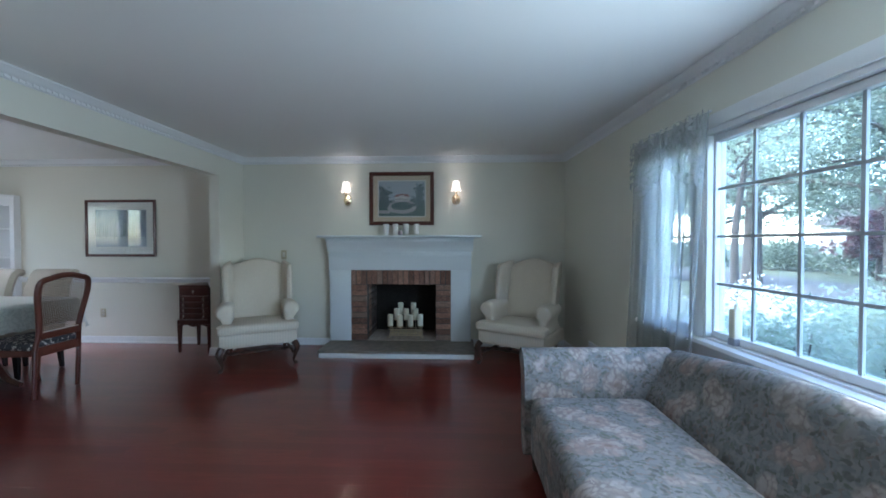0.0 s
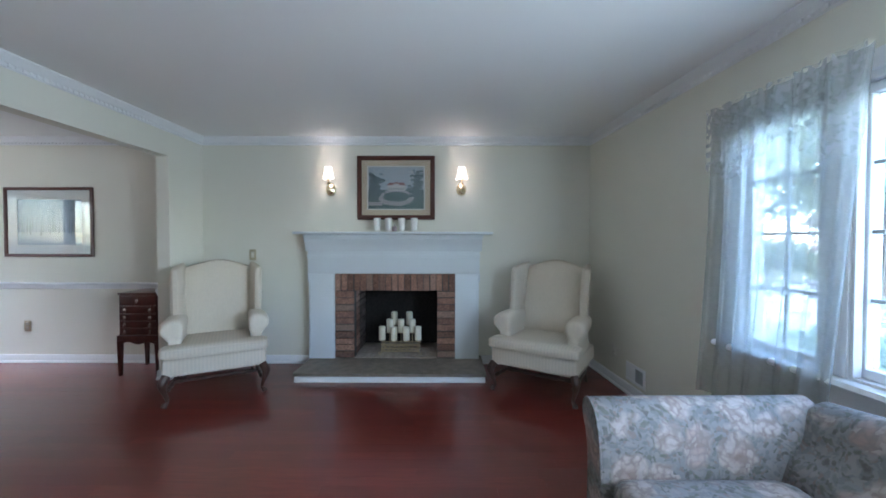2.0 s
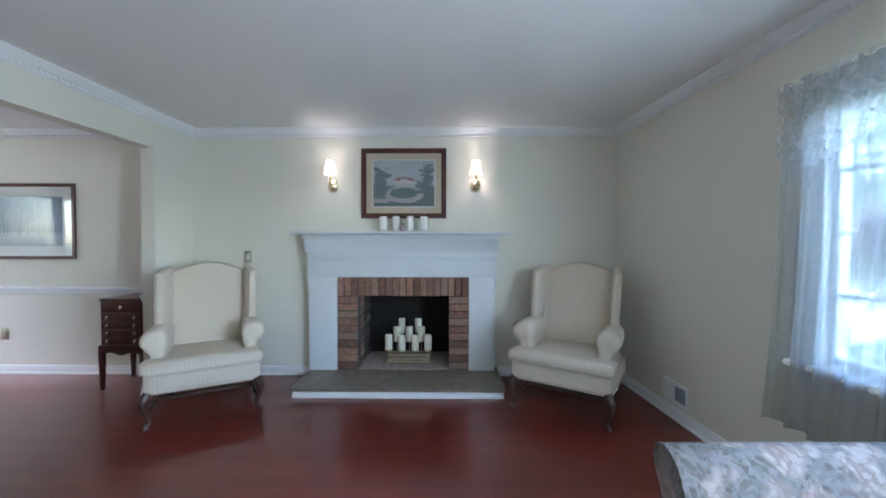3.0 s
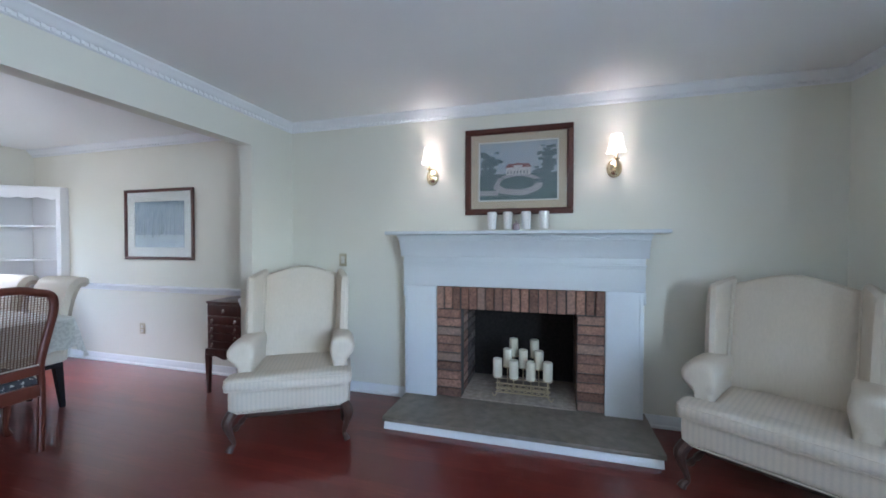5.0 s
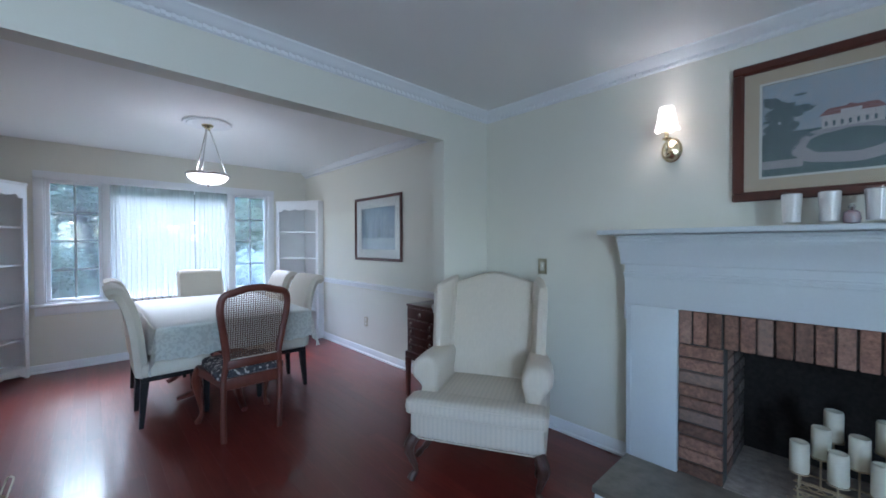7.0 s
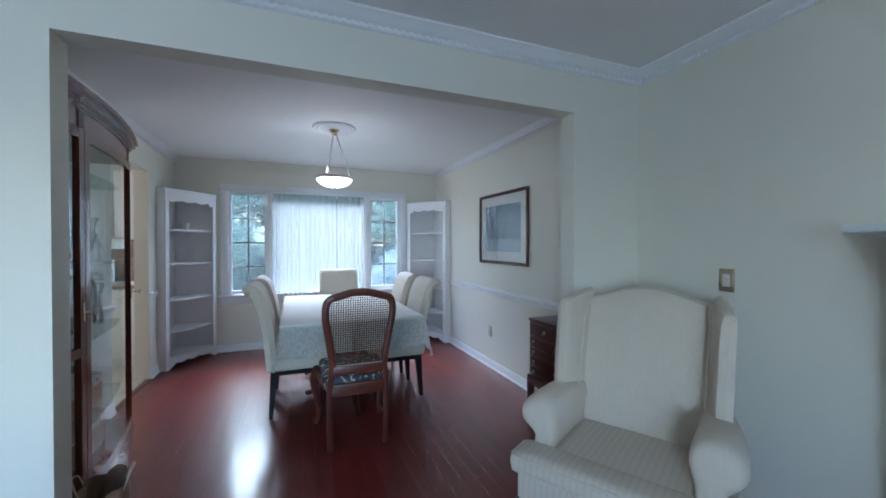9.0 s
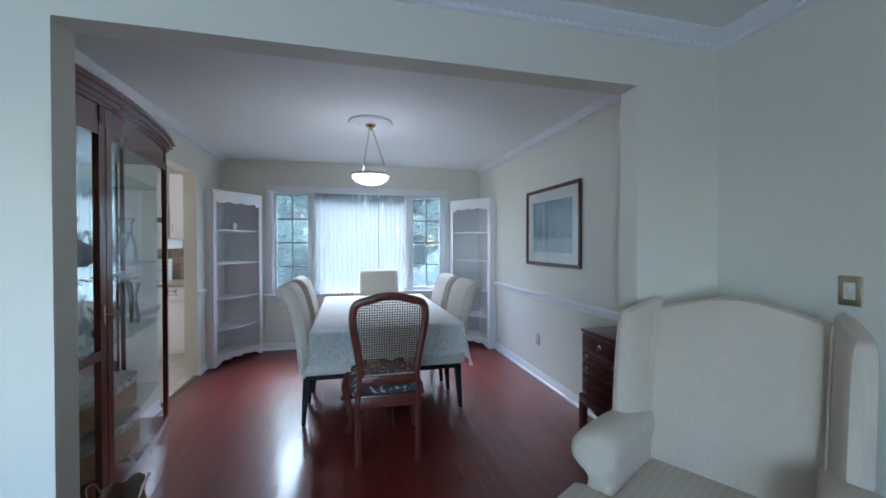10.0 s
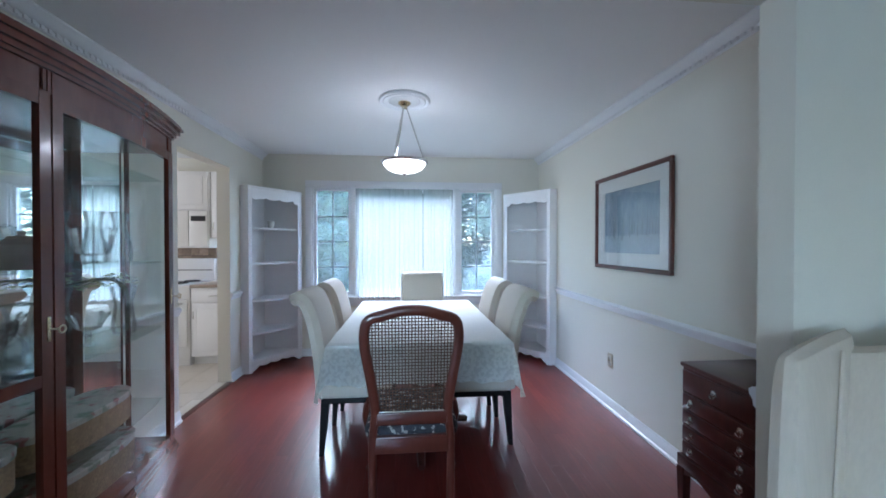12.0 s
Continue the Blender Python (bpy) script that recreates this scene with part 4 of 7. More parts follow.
part("house", boxes((-0.09, -0.0060, -0.03, 0.10, -0.0052, 0.028), (-0.03, -0.0066, -0.03, 0.035, -0.0061, 0.045)), P_HOUSE, pic, "", 0)
bm = bmesh.new()
prism(bm, [(-0.10, 0.028), (0.11, 0.028), (0.08, 0.058), (-0.07, 0.058)], -0.0060, -0.0053)
prism(bm, [(-0.036, 0.045), (0.041, 0.045), (0.002, 0.068)], -0.0068, -0.0061)
part("roof", bm, P_ROOF, pic, "", 0)
bm = bmesh.new()
for k in range(7):
    box(bm, -0.08 + k * 0.025, -0.0071, -0.022, -0.071 + k * 0.025, -0.0069, 0.0)
part("house_windows", bm, P_TREE, pic, "", 0)
r = random.Random(8)
for s, x in ((1, 0.20), (-1, -0.22)):
    bm = boxes((x - 0.006, -0.0071, -0.14, x + 0.006, -0.007, 0.08))
    for k in range(60):
        cx = s * (a - abs(r.gauss(0, 0.055)) - 0.02)
        z = r.uniform(-0.07, 0.19 if s > 0 else 0.15)
        blot(bm, max(-a + 0.02, min(a - 0.02, cx)), min(b - 0.02, z), r.uniform(0.010, 0.022), r.uniform(0.006, 0.014), -0.0072 - k * 1e-5, 0.35, k, 14)
    t = part("tree", bm, P_TREE, pic, "", 0)
    t["kind"] = "stuff"
bm = bmesh.new()
for k in range(12):
    blot(bm, r.uniform(-0.09, 0.09), r.uniform(-0.14, -0.115), 0.014, 0.009, -0.0066 - k * 1e-5, 0.3, k)
t = part("shrubs", bm, P_TREE, pic, "", 0)
t["kind"] = "stuff"

bm = bmesh.new()
rt = random.Random(17)
for k in range(70):
    side = -1 if k % 2 else 1
    cz = rt.uniform(-0.12, 0.11) + (0.03 if side > 0 else 0)
    wide = 0.075 * (1 - abs(cz) * 2.5)
    blot(bm, max(-a + 0.03, min(a - 0.03, side * a * 0.74 + rt.gauss(0, wide * 0.6))), cz, rt.uniform(0.012, 0.032), rt.uniform(0.008, 0.018), -0.0078 - k * 1e-5, 0.35, k + 50)
t = part("foliage", bm, P_TREE, pic, "", 0)
t["kind"] = "stuff"
dpic, a, b = framed("framed_picture", "thin brown framed winter landscape print with a white mat", 0.965, 0.752, 0.026, 0.105, CHERRY, WHITEMAT, pose(-4.478, NORTH - 0.002, 1.530), P_WOOD)
part("snow_field", boxes((-a, -0.0050, -b, a, -0.0042, -0.11)), P_SNOW, dpic, "", 0)
bm = bmesh.new()
for k in range(34):
    x = r.uniform(-a + 0.02, a - 0.02)
    z0 = r.uniform(-0.15, -0.08)
    h = r.uniform(0.10, 0.26)
    w = r.uniform(0.002, 0.006)
    prism(bm, [(x - w, z0), (x + w, z0), (x + w * 0.4 + r.uniform(-0.02, 0.02), min(b - 0.01, z0 + h))], -0.0062 - k * 2e-5, -0.0061 - k * 2e-5)
t = part("tree_trunks", bm, P_TREE, dpic, "", 0)
t["kind"] = "stuff"


# ---- sconces ----
def sconce(m):
    s = thing("wall_sconce", "lit brass wall sconce with a small white pleated shade", "wall lamp", m, "sconces over the mantel")
    bm = lathe(bmesh.new(), [(0.0, -0.002), (0.052, -0.002), (0.054, 0.008), (0.046, 0.014), (0.042, 0.022), (0.030, 0.026), (0.020, 0.036), (0.0, 0.04)], 28, (0, 0, 0), pose(0, 0, 0, 90) @ Matrix.Diagonal((1, 1.3, 1, 1)))
    part("backplate", bm, BRASS, s)
    bm = tube(bmesh.new(), smoothline([(0, -0.03, -0.01), (0, -0.07, -0.03), (0, -0.10, -0.005), (0, -0.10, 0.05)], 6), 0.006, 8)
    lathe(bm, [(0.0, 0.04), (0.022, 0.045), (0.024, 0.052), (0.012, 0.058), (0.010, 0.10), (0.0, 0.10)], 18, (0, -0.10, 0))
    lathe(bm, [(0.0, -0.045), (0.012, -0.04), (0.016, -0.028), (0.0, -0.02)], 14, (0, -0.07, 0))
    part("arm", bm, BRASS, s)
    bm = bmesh.new()
    n = 48
    prof = [(0.064, 0.098), (0.060, 0.106), (0.051, 0.135), (0.043, 0.175), (0.036, 0.222)]
    rings = []
    for q, (rr, z) in enumerate(prof):
        rings.append([bm.verts.new((rr * (1 + 0.02 * (k % 2)) * math.cos(6.2832 * k / n), -0.10 + rr * (1 + 0.02 * (k % 2)) * math.sin(6.2832 * k / n), z + (0.006 * math.cos(6.2832 * k / 8) if q == 0 else 0))) for k in range(n)])
    for ra, rb2 in zip(rings, rings[1:]):
        for k in range(n):
            bm.faces.new((ra[k], ra[(k + 1) % n], rb2[(k + 1) % n], rb2[k]))
    part("shade", bm, SHADEGLOW, s, "glowing white fabric shade")
    lamp = new("bulb", bpy.data.lights.new("bulb", "POINT"))
    lamp.data.energy, lamp.data.color, lamp.data.shadow_soft_size = 0.044, (1.0, 0.93, 0.87), 0.032
    lamp.parent = s
    lamp.location = (0, -0.10, 0.165)
    return s


for x in (-1.423, -0.021):
    sconce(pose(x, NORTH - 0.004, 1.885))


# ---- mantel-top candles ----
FROSTWAX = surface("frosted_white_wax", (0.86, 0.84, 0.81), 0.6, dark=(0.78, 0.76, 0.73), scale=20, fine=60, bump=0.05)
for k, x in enumerate((-0.90, -0.78, -0.645, -0.515)):
    c = thing("votive_candle", "white candle in a tall see-through glass tumbler on the mantel", "candle", pose(x, 4.93, 1.429), "candles on the mantel")
    part("tumbler", lathe(bmesh.new(), [(0.0, 0.001), (0.030, 0.001), (0.034, 0.006), (0.041, 0.145), (0.038, 0.145), (0.032, 0.012), (0.0, 0.012)], 24), TUMBLER, c, "see-through glass")
    part("candle", lathe(bmesh.new(), [(0.0, 0.013), (0.0305, 0.013), (0.0365, 0.136), (0.030, 0.140), (0.0, 0.137)], 20), FROSTWAX, c, "frosted white wax")
c = thing("trinket", "small silvery and pink trinket on the mantel", "ornament", pose(-0.715, 4.90, 1.429))
part("jar", lathe(bmesh.new(), [(0.0, 0.0), (0.024, 0.002), (0.027, 0.02), (0.024, 0.045), (0.012, 0.055), (0.0, 0.056)], 18), surface("rose_glass", (0.45, 0.25, 0.26), 0.2, dark=(0.3, 0.3, 0.34), scale=20, fine=60, var=0.9), c)
part("knob", lathe(bmesh.new(), [(0.0, 0.055), (0.008, 0.058), (0.012, 0.068), (0.006, 0.08), (0.0, 0.082)], 12), CHROME, c, "silver knob")


# ---- wall plates ----
def plate(name, label, m, kind, brass=False):
    p = thing(name, label, "switch" if kind == "switch" else "outlet", m)
    part("cover", boxes((-0.036, -0.007, -0.058, 0.036, 0.0, 0.058), bev=0.003), DULLBRASS if kind == "switch" or brass else PLASTIC, p)
    if kind == "switch":
        part("toggle", boxes((-0.006, -0.018, -0.004, 0.006, -0.006, 0.016), bev=0.002), PLASTIC, p, "ivory toggle")
        part("insert", boxes((-0.018, -0.0085, -0.032, 0.018, -0.0065, 0.032), bev=0.001), PLASTIC, p)
    else:
        for z in (-0.024, 0.024):
            s = part("socket", boxes((-0.016, -0.010, z - 0.015, 0.016, -0.006, z + 0.015), bev=0.003), PLASTIC, p)
            part("slots", boxes((-0.008, -0.0106, z - 0.004, -0.005, -0.0101, z + 0.007), (0.005, -0.0106, z - 0.004, 0.008, -0.0101, z + 0.007)), DARKHOLE, s, "", 0)
    return p


plate("light_switch", "brass switch plate on the cream wall", pose(-2.278, NORTH - 0.001, 1.18), "switch")
plate("wall_outlet", "brass wall outlet plate below the chair rail", pose(-4.745, NORTH - 0.001, 0.40), "outlet", True)
plate("wall_outlet", "ivory wall outlet near the floor register", EAST @ pose(-0.001, -0.55, 0.32, 0, 0, -90), "outlet")
vent = thing("wall_register", "white metal heating register low on the window wall", "vent", EAST @ pose(-0.001, -0.915, 0.20, 0, 0, -90))
part("cover", ring(bmesh.new(), (-0.14, -0.08, 0.14, 0.08), (0.0, -0.055, 0.115, 0.055), -0.012, 0.0, "xz", 0.003), TRIM, vent)
part("backing", boxes((0.0, -0.002, -0.055, 0.115, 0.0, 0.055)), GRILLE, vent, "", 0)
for k in range(9):
    part("louvre", box(bmesh.new(), -0.001, -0.008, -0.055, 0.001, 0.006, 0.055, m=pose(0.009 + k * 0.0125, -0.006, 0, 0, 0, 35)), GRILLE, vent, "", 0)


def pillow(bm, c, n, t, nu=16, nv=16, p=4.0):
    """A soft upholstered slab: middle surface c(u, v), thickness t along n(u, v), rounded off at the rim."""
    def h(u, v):
        a = max(0.0, 1 - abs(2 * u - 1) ** p) ** (1 / p)
        b = max(0.0, 1 - abs(2 * v - 1) ** p) ** (1 / p)
        return t / 2 * a * b

    def g(i, k):
        x = -1 + 2 * i / k
        return 0.5 + 0.5 * (0.5 * x + 0.5 * math.sin(x * math.pi / 2))
    F, Bk = {}, {}
    for i in range(nu + 1):
        for j in range(nv + 1):
            u, v = g(i, nu), g(j, nv)
            q, d = Vector(c(u, v)), Vector(n(u, v)).normalized() * h(u, v)
            F[i, j] = bm.verts.new(q + d)
            Bk[i, j] = F[i, j] if i in (0, nu) or j in (0, nv) else bm.verts.new(q - d)
    for i in range(nu):
        for j in range(nv):
            bm.faces.new((F[i, j], F[i + 1, j], F[i + 1, j + 1], F[i, j + 1]))
            q = (Bk[i, j], Bk[i, j + 1], Bk[i + 1, j + 1], Bk[i + 1, j])
            if len({*q}) == 4:
                try:
                    bm.faces.new(q)
                except ValueError:
                    pass
    return bm


def cabriole(bm, x, y, top, out, r=0.032):
    """A curved leg from the frame at height top down to a pad foot; out is the plan direction of the knee."""
    o = Vector((*out, 0)).normalized()
    b = Vector((x, y, 0))
    pts = [b + Vector((0, 0, top)) - o * 0.005, b + o * 0.030 + Vector((0, 0, top * 0.78)), b + o * 0.012 + Vector((0, 0, top * 0.48)), b - o * 0.012 + Vector((0, 0, top * 0.2)), b + o * 0.010 + Vector((0, 0, 0.025)), b + o * 0.022 + Vector((0, 0, 0.004))]
    line = smoothline(pts, 5)
    rad = [r * q for q in np.interp(np.linspace(0, 5, len(line)), range(6), (1.05, 1.05, 0.62, 0.42, 0.62, 0.75))]
    return tube(bm, line, [float(q) for q in rad], 10)


# ---- wing chairs ----
def corded(bm, w, front, back, z, r=0.022, rad=0.0045):
    """A cord along the front edge and round both corners of a cushion."""
    pts = [(-w + 0.012, back, z), (-w, back - 0.015, z), (-w, (front + back) / 2, z)]
    pts += [(-w + r - r * math.cos(a), front + r - r * math.sin(a), z) for a in np.linspace(0, math.pi / 2, 6)]
    pts += [(x, front, z) for x in np.linspace(-w + r, w - r, 9)[1:-1]]
    pts += [(w - r + r * math.sin(a), front + r - r * math.cos(a), z) for a in np.linspace(0, math.pi / 2, 6)]
    pts += [(w, (front + back) / 2, z), (w, back - 0.015, z), (w - 0.012, back, z)]
    return tube(bm, pts, rad, 6)


def wing_chair(m, label):
    c = thing("wing_chair", label, "armchair", m, "wing chairs beside the fireplace")
    # upholstered apron and the loose T-shaped cushion
    part("seat_frame", puff(bmesh.new(), -0.380, -0.338, 0.240, 0.380, 0.30, 0.392, 10, 9), STRIPED, c, "striped cream apron")
    bm = puff(bmesh.new(), -0.265, -0.30, 0.375, 0.265, 0.19, 0.474, 12, 6, 0.012)
    puff(bm, -0.396, -0.378, 0.386, 0.396, -0.195, 0.474, 14, 4.4, 0.010)
    part("seat_cushion", bm, STRIPED, c, "loose cream striped seat cushion")
    bm = bmesh.new()
    for z in (0.400, 0.461):
        corded(bm, 0.388, -0.370, -0.215, z, 0.03)
    part("piping", bm, CREAMFABRIC, c)
    part("welt", corded(bmesh.new(), 0.376, -0.335, 0.1, 0.247), CREAMFABRIC, c)
    # back with a gently arched top
    def back(u, v):
        x = (u - 0.5) * 0.57
        top = 1.080 + 0.068 * math.cos(min(1, abs(x) / 0.26) * math.pi / 2) ** 1.3
        z = 0.40 + (top - 0.40) * v
        return (x * (1.0 + 0.05 * v), 0.195 + 0.175 * v ** 1.15 - 0.015 * math.sin(v * math.pi), z)
    part("backrest", pillow(bmesh.new(), back, lambda u, v: (0, -1, 0.2), 0.125, 20, 20, 5), CREAMFABRIC, c)
    for s in (-1, 1):
        def wing(u, v):
            front = 0.005 + 0.10 * v ** 1.6
            rear = 0.27 + 0.14 * v
            y = front + (rear - front) * u
            z = 0.56 + 0.56 * v - 0.045 * v ** 6 * (1 - u) ** 2
            return (s * (0.282 + 0.050 * (1 - u) ** 1.3 + 0.014 * v), y, z)
        part("wing", pillow(bmesh.new(), wing, lambda u, v: (s, 0.35, 0), 0.080, 16, 22, 4.0), CREAMFABRIC, c)
        seam = [(s * (0.262 + 0.010 * v), 0.10 + 0.155 * v, 0.62 + 0.48 * v) for v in np.linspace(0.0, 0.97, 12)]
        part("wing_piping", tube(bmesh.new(), smoothline(seam, 2), 0.004, 6), CREAMFABRIC, c)
        # scrolled arm: a full roll leaning outward over a narrow waist, flared again at the cushion
        sect = rounded([(0.262, 0.385), (0.258, 0.470), (0.246, 0.545), (0.240, 0.610), (0.262, 0.662), (0.312, 0.680), (0.368, 0.668), (0.408, 0.628), (0.412, 0.580), (0.384, 0.535), (0.356, 0.495), (0.352, 0.450), (0.368, 0.385)], 4)
        cx, cz = 0.322, 0.60
        rings = []
        for y, k, up in ((-0.232, 0.42, -0.030), (-0.234, 0.70, -0.018), (-0.226, 0.88, -0.010), (-0.208, 0.97, -0.004), (-0.17, 1.0, 0.0), (-0.09, 0.97, 0.006), (0.02, 0.90, 0.010), (0.13, 0.80, 0.008), (0.24, 0.72, 0.0)):
            ring_pts = []
            for u, v in sect:
                low = max(0.0, min(1.0, (0.52 - v) / 0.10))
                kk = k + (1 - k) * low * 0.75
                tuck = 0.030 * math.exp(-((v - 0.50) / 0.045) ** 2) if y < -0.15 else 0.0
                ring_pts.append((s * (cx + (u - cx) * kk - 0.10 * max(0.0, y)), y + tuck, v if v < 0.46 else cz + (v - cz) * (k if v > cz else 0.4 + 0.6 * k) + up))
            rings.append(ring_pts)
        part("arm", loft(bmesh.new(), rings), CREAMFABRIC, c, "", 70)
        part("leg", cabriole(bmesh.new(), s * 0.350, -0.325, 0.25, (s, -1)), LEGWOOD, c)
        bm = tube(bmesh.new(), smoothline([(s * 0.29, 0.26, 0.25), (s * 0.29, 0.275, 0.12), (s * 0.295, 0.33, 0.002)], 4), [0.026, 0.026, 0.025, 0.024, 0.022, 0.021, 0.020, 0.019, 0.019], 8)
        part("leg", bm, LEGWOOD, c)
        line = [(s * 0.340, -0.31, 0.13), (s * 0.325, -0.1, 0.13), (s * 0.30, 0.28, 0.13)]
        part("stretcher", tube(bmesh.new(), smoothline(line, 6), [0.012 + 0.009 * math.sin(k * 1.1) ** 2 for k in range(13)], 8), LEGWOOD, c)
    line = [(-0.325, -0.10, 0.13), (-0.1, -0.10, 0.13), (0.1, -0.10, 0.13), (0.325, -0.10, 0.13)]
    part("stretcher", tube(bmesh.new(), smoothline(line, 6), [0.011 + 0.008 * math.sin(k * 0.9) ** 2 for k in range(19)], 8), LEGWOOD, c)
    return c


def seated(fl, fr):
    """The pose of a chair from its two front feet."""
    a, b = Vector(fl), Vector(fr)
    d = (b - a).normalized()
    mid = (a + b) / 2
    back = Vector((-d.y, d.x))
    o = mid + back * 0.36
    return pose(o.x, o.y, 0, 0, 0, math.degrees(math.atan2(d.y, d.x)))


wing_chair(seated((-2.40, 3.938), (-1.785, 4.279)), "cream upholstered wing chair with cabriole legs beside the opening")
wing_chair(seated((0.24, 4.332), (0.805, 3.967)), "cream upholstered wing chair with cabriole legs in the corner")


# ---- sofa ----
SX0, SX1, SY0, SY1 = 0.40, 1.42, 0.30, 2.56
sofa = thing("camelback_sofa", "floral print sofa with rolled arms under the front window", "sofa", pose(0, 0, 0))
part("base", puff(bmesh.new(), SX0 + 0.02, SY0 + 0.05, 0.10, SX1 - 0.06, SY1 - 0.06, 0.33, 10, 12), FLORAL, sofa)
bm = bmesh.new()
puff(bm, SX0 + 0.005, SY0 + 0.16, 0.30, 1.08, SY1 - 0.17, 0.475, 14, 5, 0.018)
part("seat_cushion", bm, FLORAL, sofa, "one long floral seat cushion")
mid = (SY0 + SY1) / 2


def sofaback(u, v):
    y = SY0 + 0.10 + (SY1 - SY0 - 0.20) * u
    top = 0.70 + 0.125 * math.cos((y - mid) / (SY1 - SY0) * math.pi * 1.02) ** 1.3 if abs(y - mid) < 1.1 else 0.70
    prof = [(1.06, 0.40), (1.10, 0.52), (1.155, 0.66), (1.215, 0.90), (1.30, 0.98), (1.37, 0.82), (1.38, 0.5)]
    k = v * 6
    i = min(5, int(k))
    f = k - i
    a, b, c2, d = prof[max(0, i - 1)], prof[i], prof[i + 1], prof[min(6, i + 2)]
    q = [0.5 * (2 * b[j] + (c2[j] - a[j]) * f + (2 * a[j] - 5 * b[j] + 4 * c2[j] - d[j]) * f * f + (3 * b[j] - a[j] - 3 * c2[j] + d[j]) * f ** 3) for j in (0, 1)]
    z = q[1] if q[1] < 0.5 else 0.5 + (q[1] - 0.5) * (top - 0.5) / 0.48
    return Vector((q[0], y, z))


bm = sheet(bmesh.new(), 48, 24, sofaback)
part("backrest", bm, FLORAL, sofa)
part("back_frame", boxes((1.12, SY0 + 0.10, 0.14, 1.375, SY1 - 0.10, 0.52), bev=0.02), FLORAL, sofa)
for s, y in ((1, SY1 - 0.10), (-1, SY0 + 0.10)):
    sect = rounded([(-0.070, 0.12), (-0.075, 0.38), (-0.070, 0.50), (-0.048, 0.60), (-0.005, 0.672), (0.060, 0.696), (0.108, 0.668), (0.108, 0.610), (0.070, 0.545), (0.050, 0.44), (0.045, 0.12)], 4)
    rings = []
    for x, k in ((SX0 - 0.012, 0.90), (SX0 - 0.008, 0.97), (SX0 + 0.004, 1.0), (0.7, 0.97), (1.0, 0.93), (1.26, 0.90)):
        rings.append([(x, y + s * (0.01 + u * k), v if v < 0.3 else 0.3 + (v - 0.3) * (0.985 if x < SX0 else 1.0) + 0.012 * (x - SX0)) for u, v in sect])
    part("arm", loft(bmesh.new(), rings), FLORAL, sofa, "", 60)
    line = [(SX0 - 0.010, y + s * (0.01 + u * 0.98), 0.3 + (v - 0.3) * 0.992) for u, v in sect if v > 0.16]
    part("piping", tube(bmesh.new(), line, 0.005, 6), FLORAL, sofa, "corded edge")
for x in (SX0 + 0.06, SX1 - 0.12):
    for y in (SY0 + 0.12, SY1 - 0.13):
        part("foot", lathe(bmesh.new(), [(0.0, 0.0), (0.02, 0.001), (0.030, 0.11), (0.0, 0.11)], 10, (x, y, 0)), LEGWOOD, sofa)

# candle on the window stool
cd = thing("pillar_candle", "pale square candle in a grey holder on the front window sill", "candle", EAST @ pose(0.03, -2.70, 0.736))
part("holder", boxes((-0.026, -0.026, 0.0, 0.026, 0.026, 0.06), bev=0.004), surface("grey_glaze", (0.35, 0.36, 0.42), 0.4), cd, "grey square holder")
part("candle", boxes((-0.023, -0.023, 0.061, 0.023, 0.023, 0.225), bev=0.006), WAX, cd)
part("wick", lathe(bmesh.new(), [(0.0, 0.224), (0.008, 0.225), (0.009, 0.24), (0.003, 0.253), (0.0, 0.255)], 10), WAX, cd)


# ---- flatware chest on a stand ----
chest = thing("drawer_chest", "small dark mahogany chest of five drawers on a legged stand", "chest", pose(-3.205, 4.86, 0))
part("case", boxes((-0.187, -0.18, 0.40, 0.187, 0.17, 0.80), bev=0.004), MAHOGANY, chest)
part("lid", boxes((-0.195, -0.19, 0.80, 0.195, 0.175, 0.82), bev=0.006), MAHOGANY, chest)
zs = (0.405, 0.475, 0.545, 0.615, 0.69, 0.795)
for k in range(5):
    d = part("drawer", boxes((-0.178, -0.190, zs[k] + 0.006, 0.178, -0.181, zs[k + 1] - 0.006), bev=0.003), MAHOGANY, chest)
    part("edging", boxes((-0.182, -0.187, zs[k] + 0.001, 0.182, -0.1815, zs[k] + 0.005)), CHROME, d, "pale inlay line", 0)
    for x in ((0.0,) if k == 4 else (-0.125, 0.125)):
        bm = lathe(bmesh.new(), [(0.0, 0.0), (0.015, 0.001), (0.015, 0.004), (0.005, 0.006), (0.005, 0.014), (0.0, 0.015)], 16, (0, 0, 0), pose(x, -0.190, (zs[k] + zs[k + 1]) / 2, 90))
        tube(bm, [(x + 0.012 * math.cos(a), -0.203, (zs[k] + zs[k + 1]) / 2 - 0.006 + 0.012 * math.sin(a)) for a in np.linspace(3.3, 6.1, 8)], 0.0025, 6)
        part("knob", bm, CHROME, d, "silver ring pull")
part("stand_rail", boxes((-0.205, -0.195, 0.345, 0.205, 0.18, 0.40), bev=0.005), MAHOGANY, chest)
bm = bmesh.new()
prism(bm, [(-0.19, 0.345), (0.19, 0.345)] + [(0.19 - 0.38 * k / 16, 0.325 - 0.012 * math.cos(k / 16 * 6.283 * 2)) for k in range(17)], -0.19, -0.175, "y")
part("apron", bm, MAHOGANY, chest)
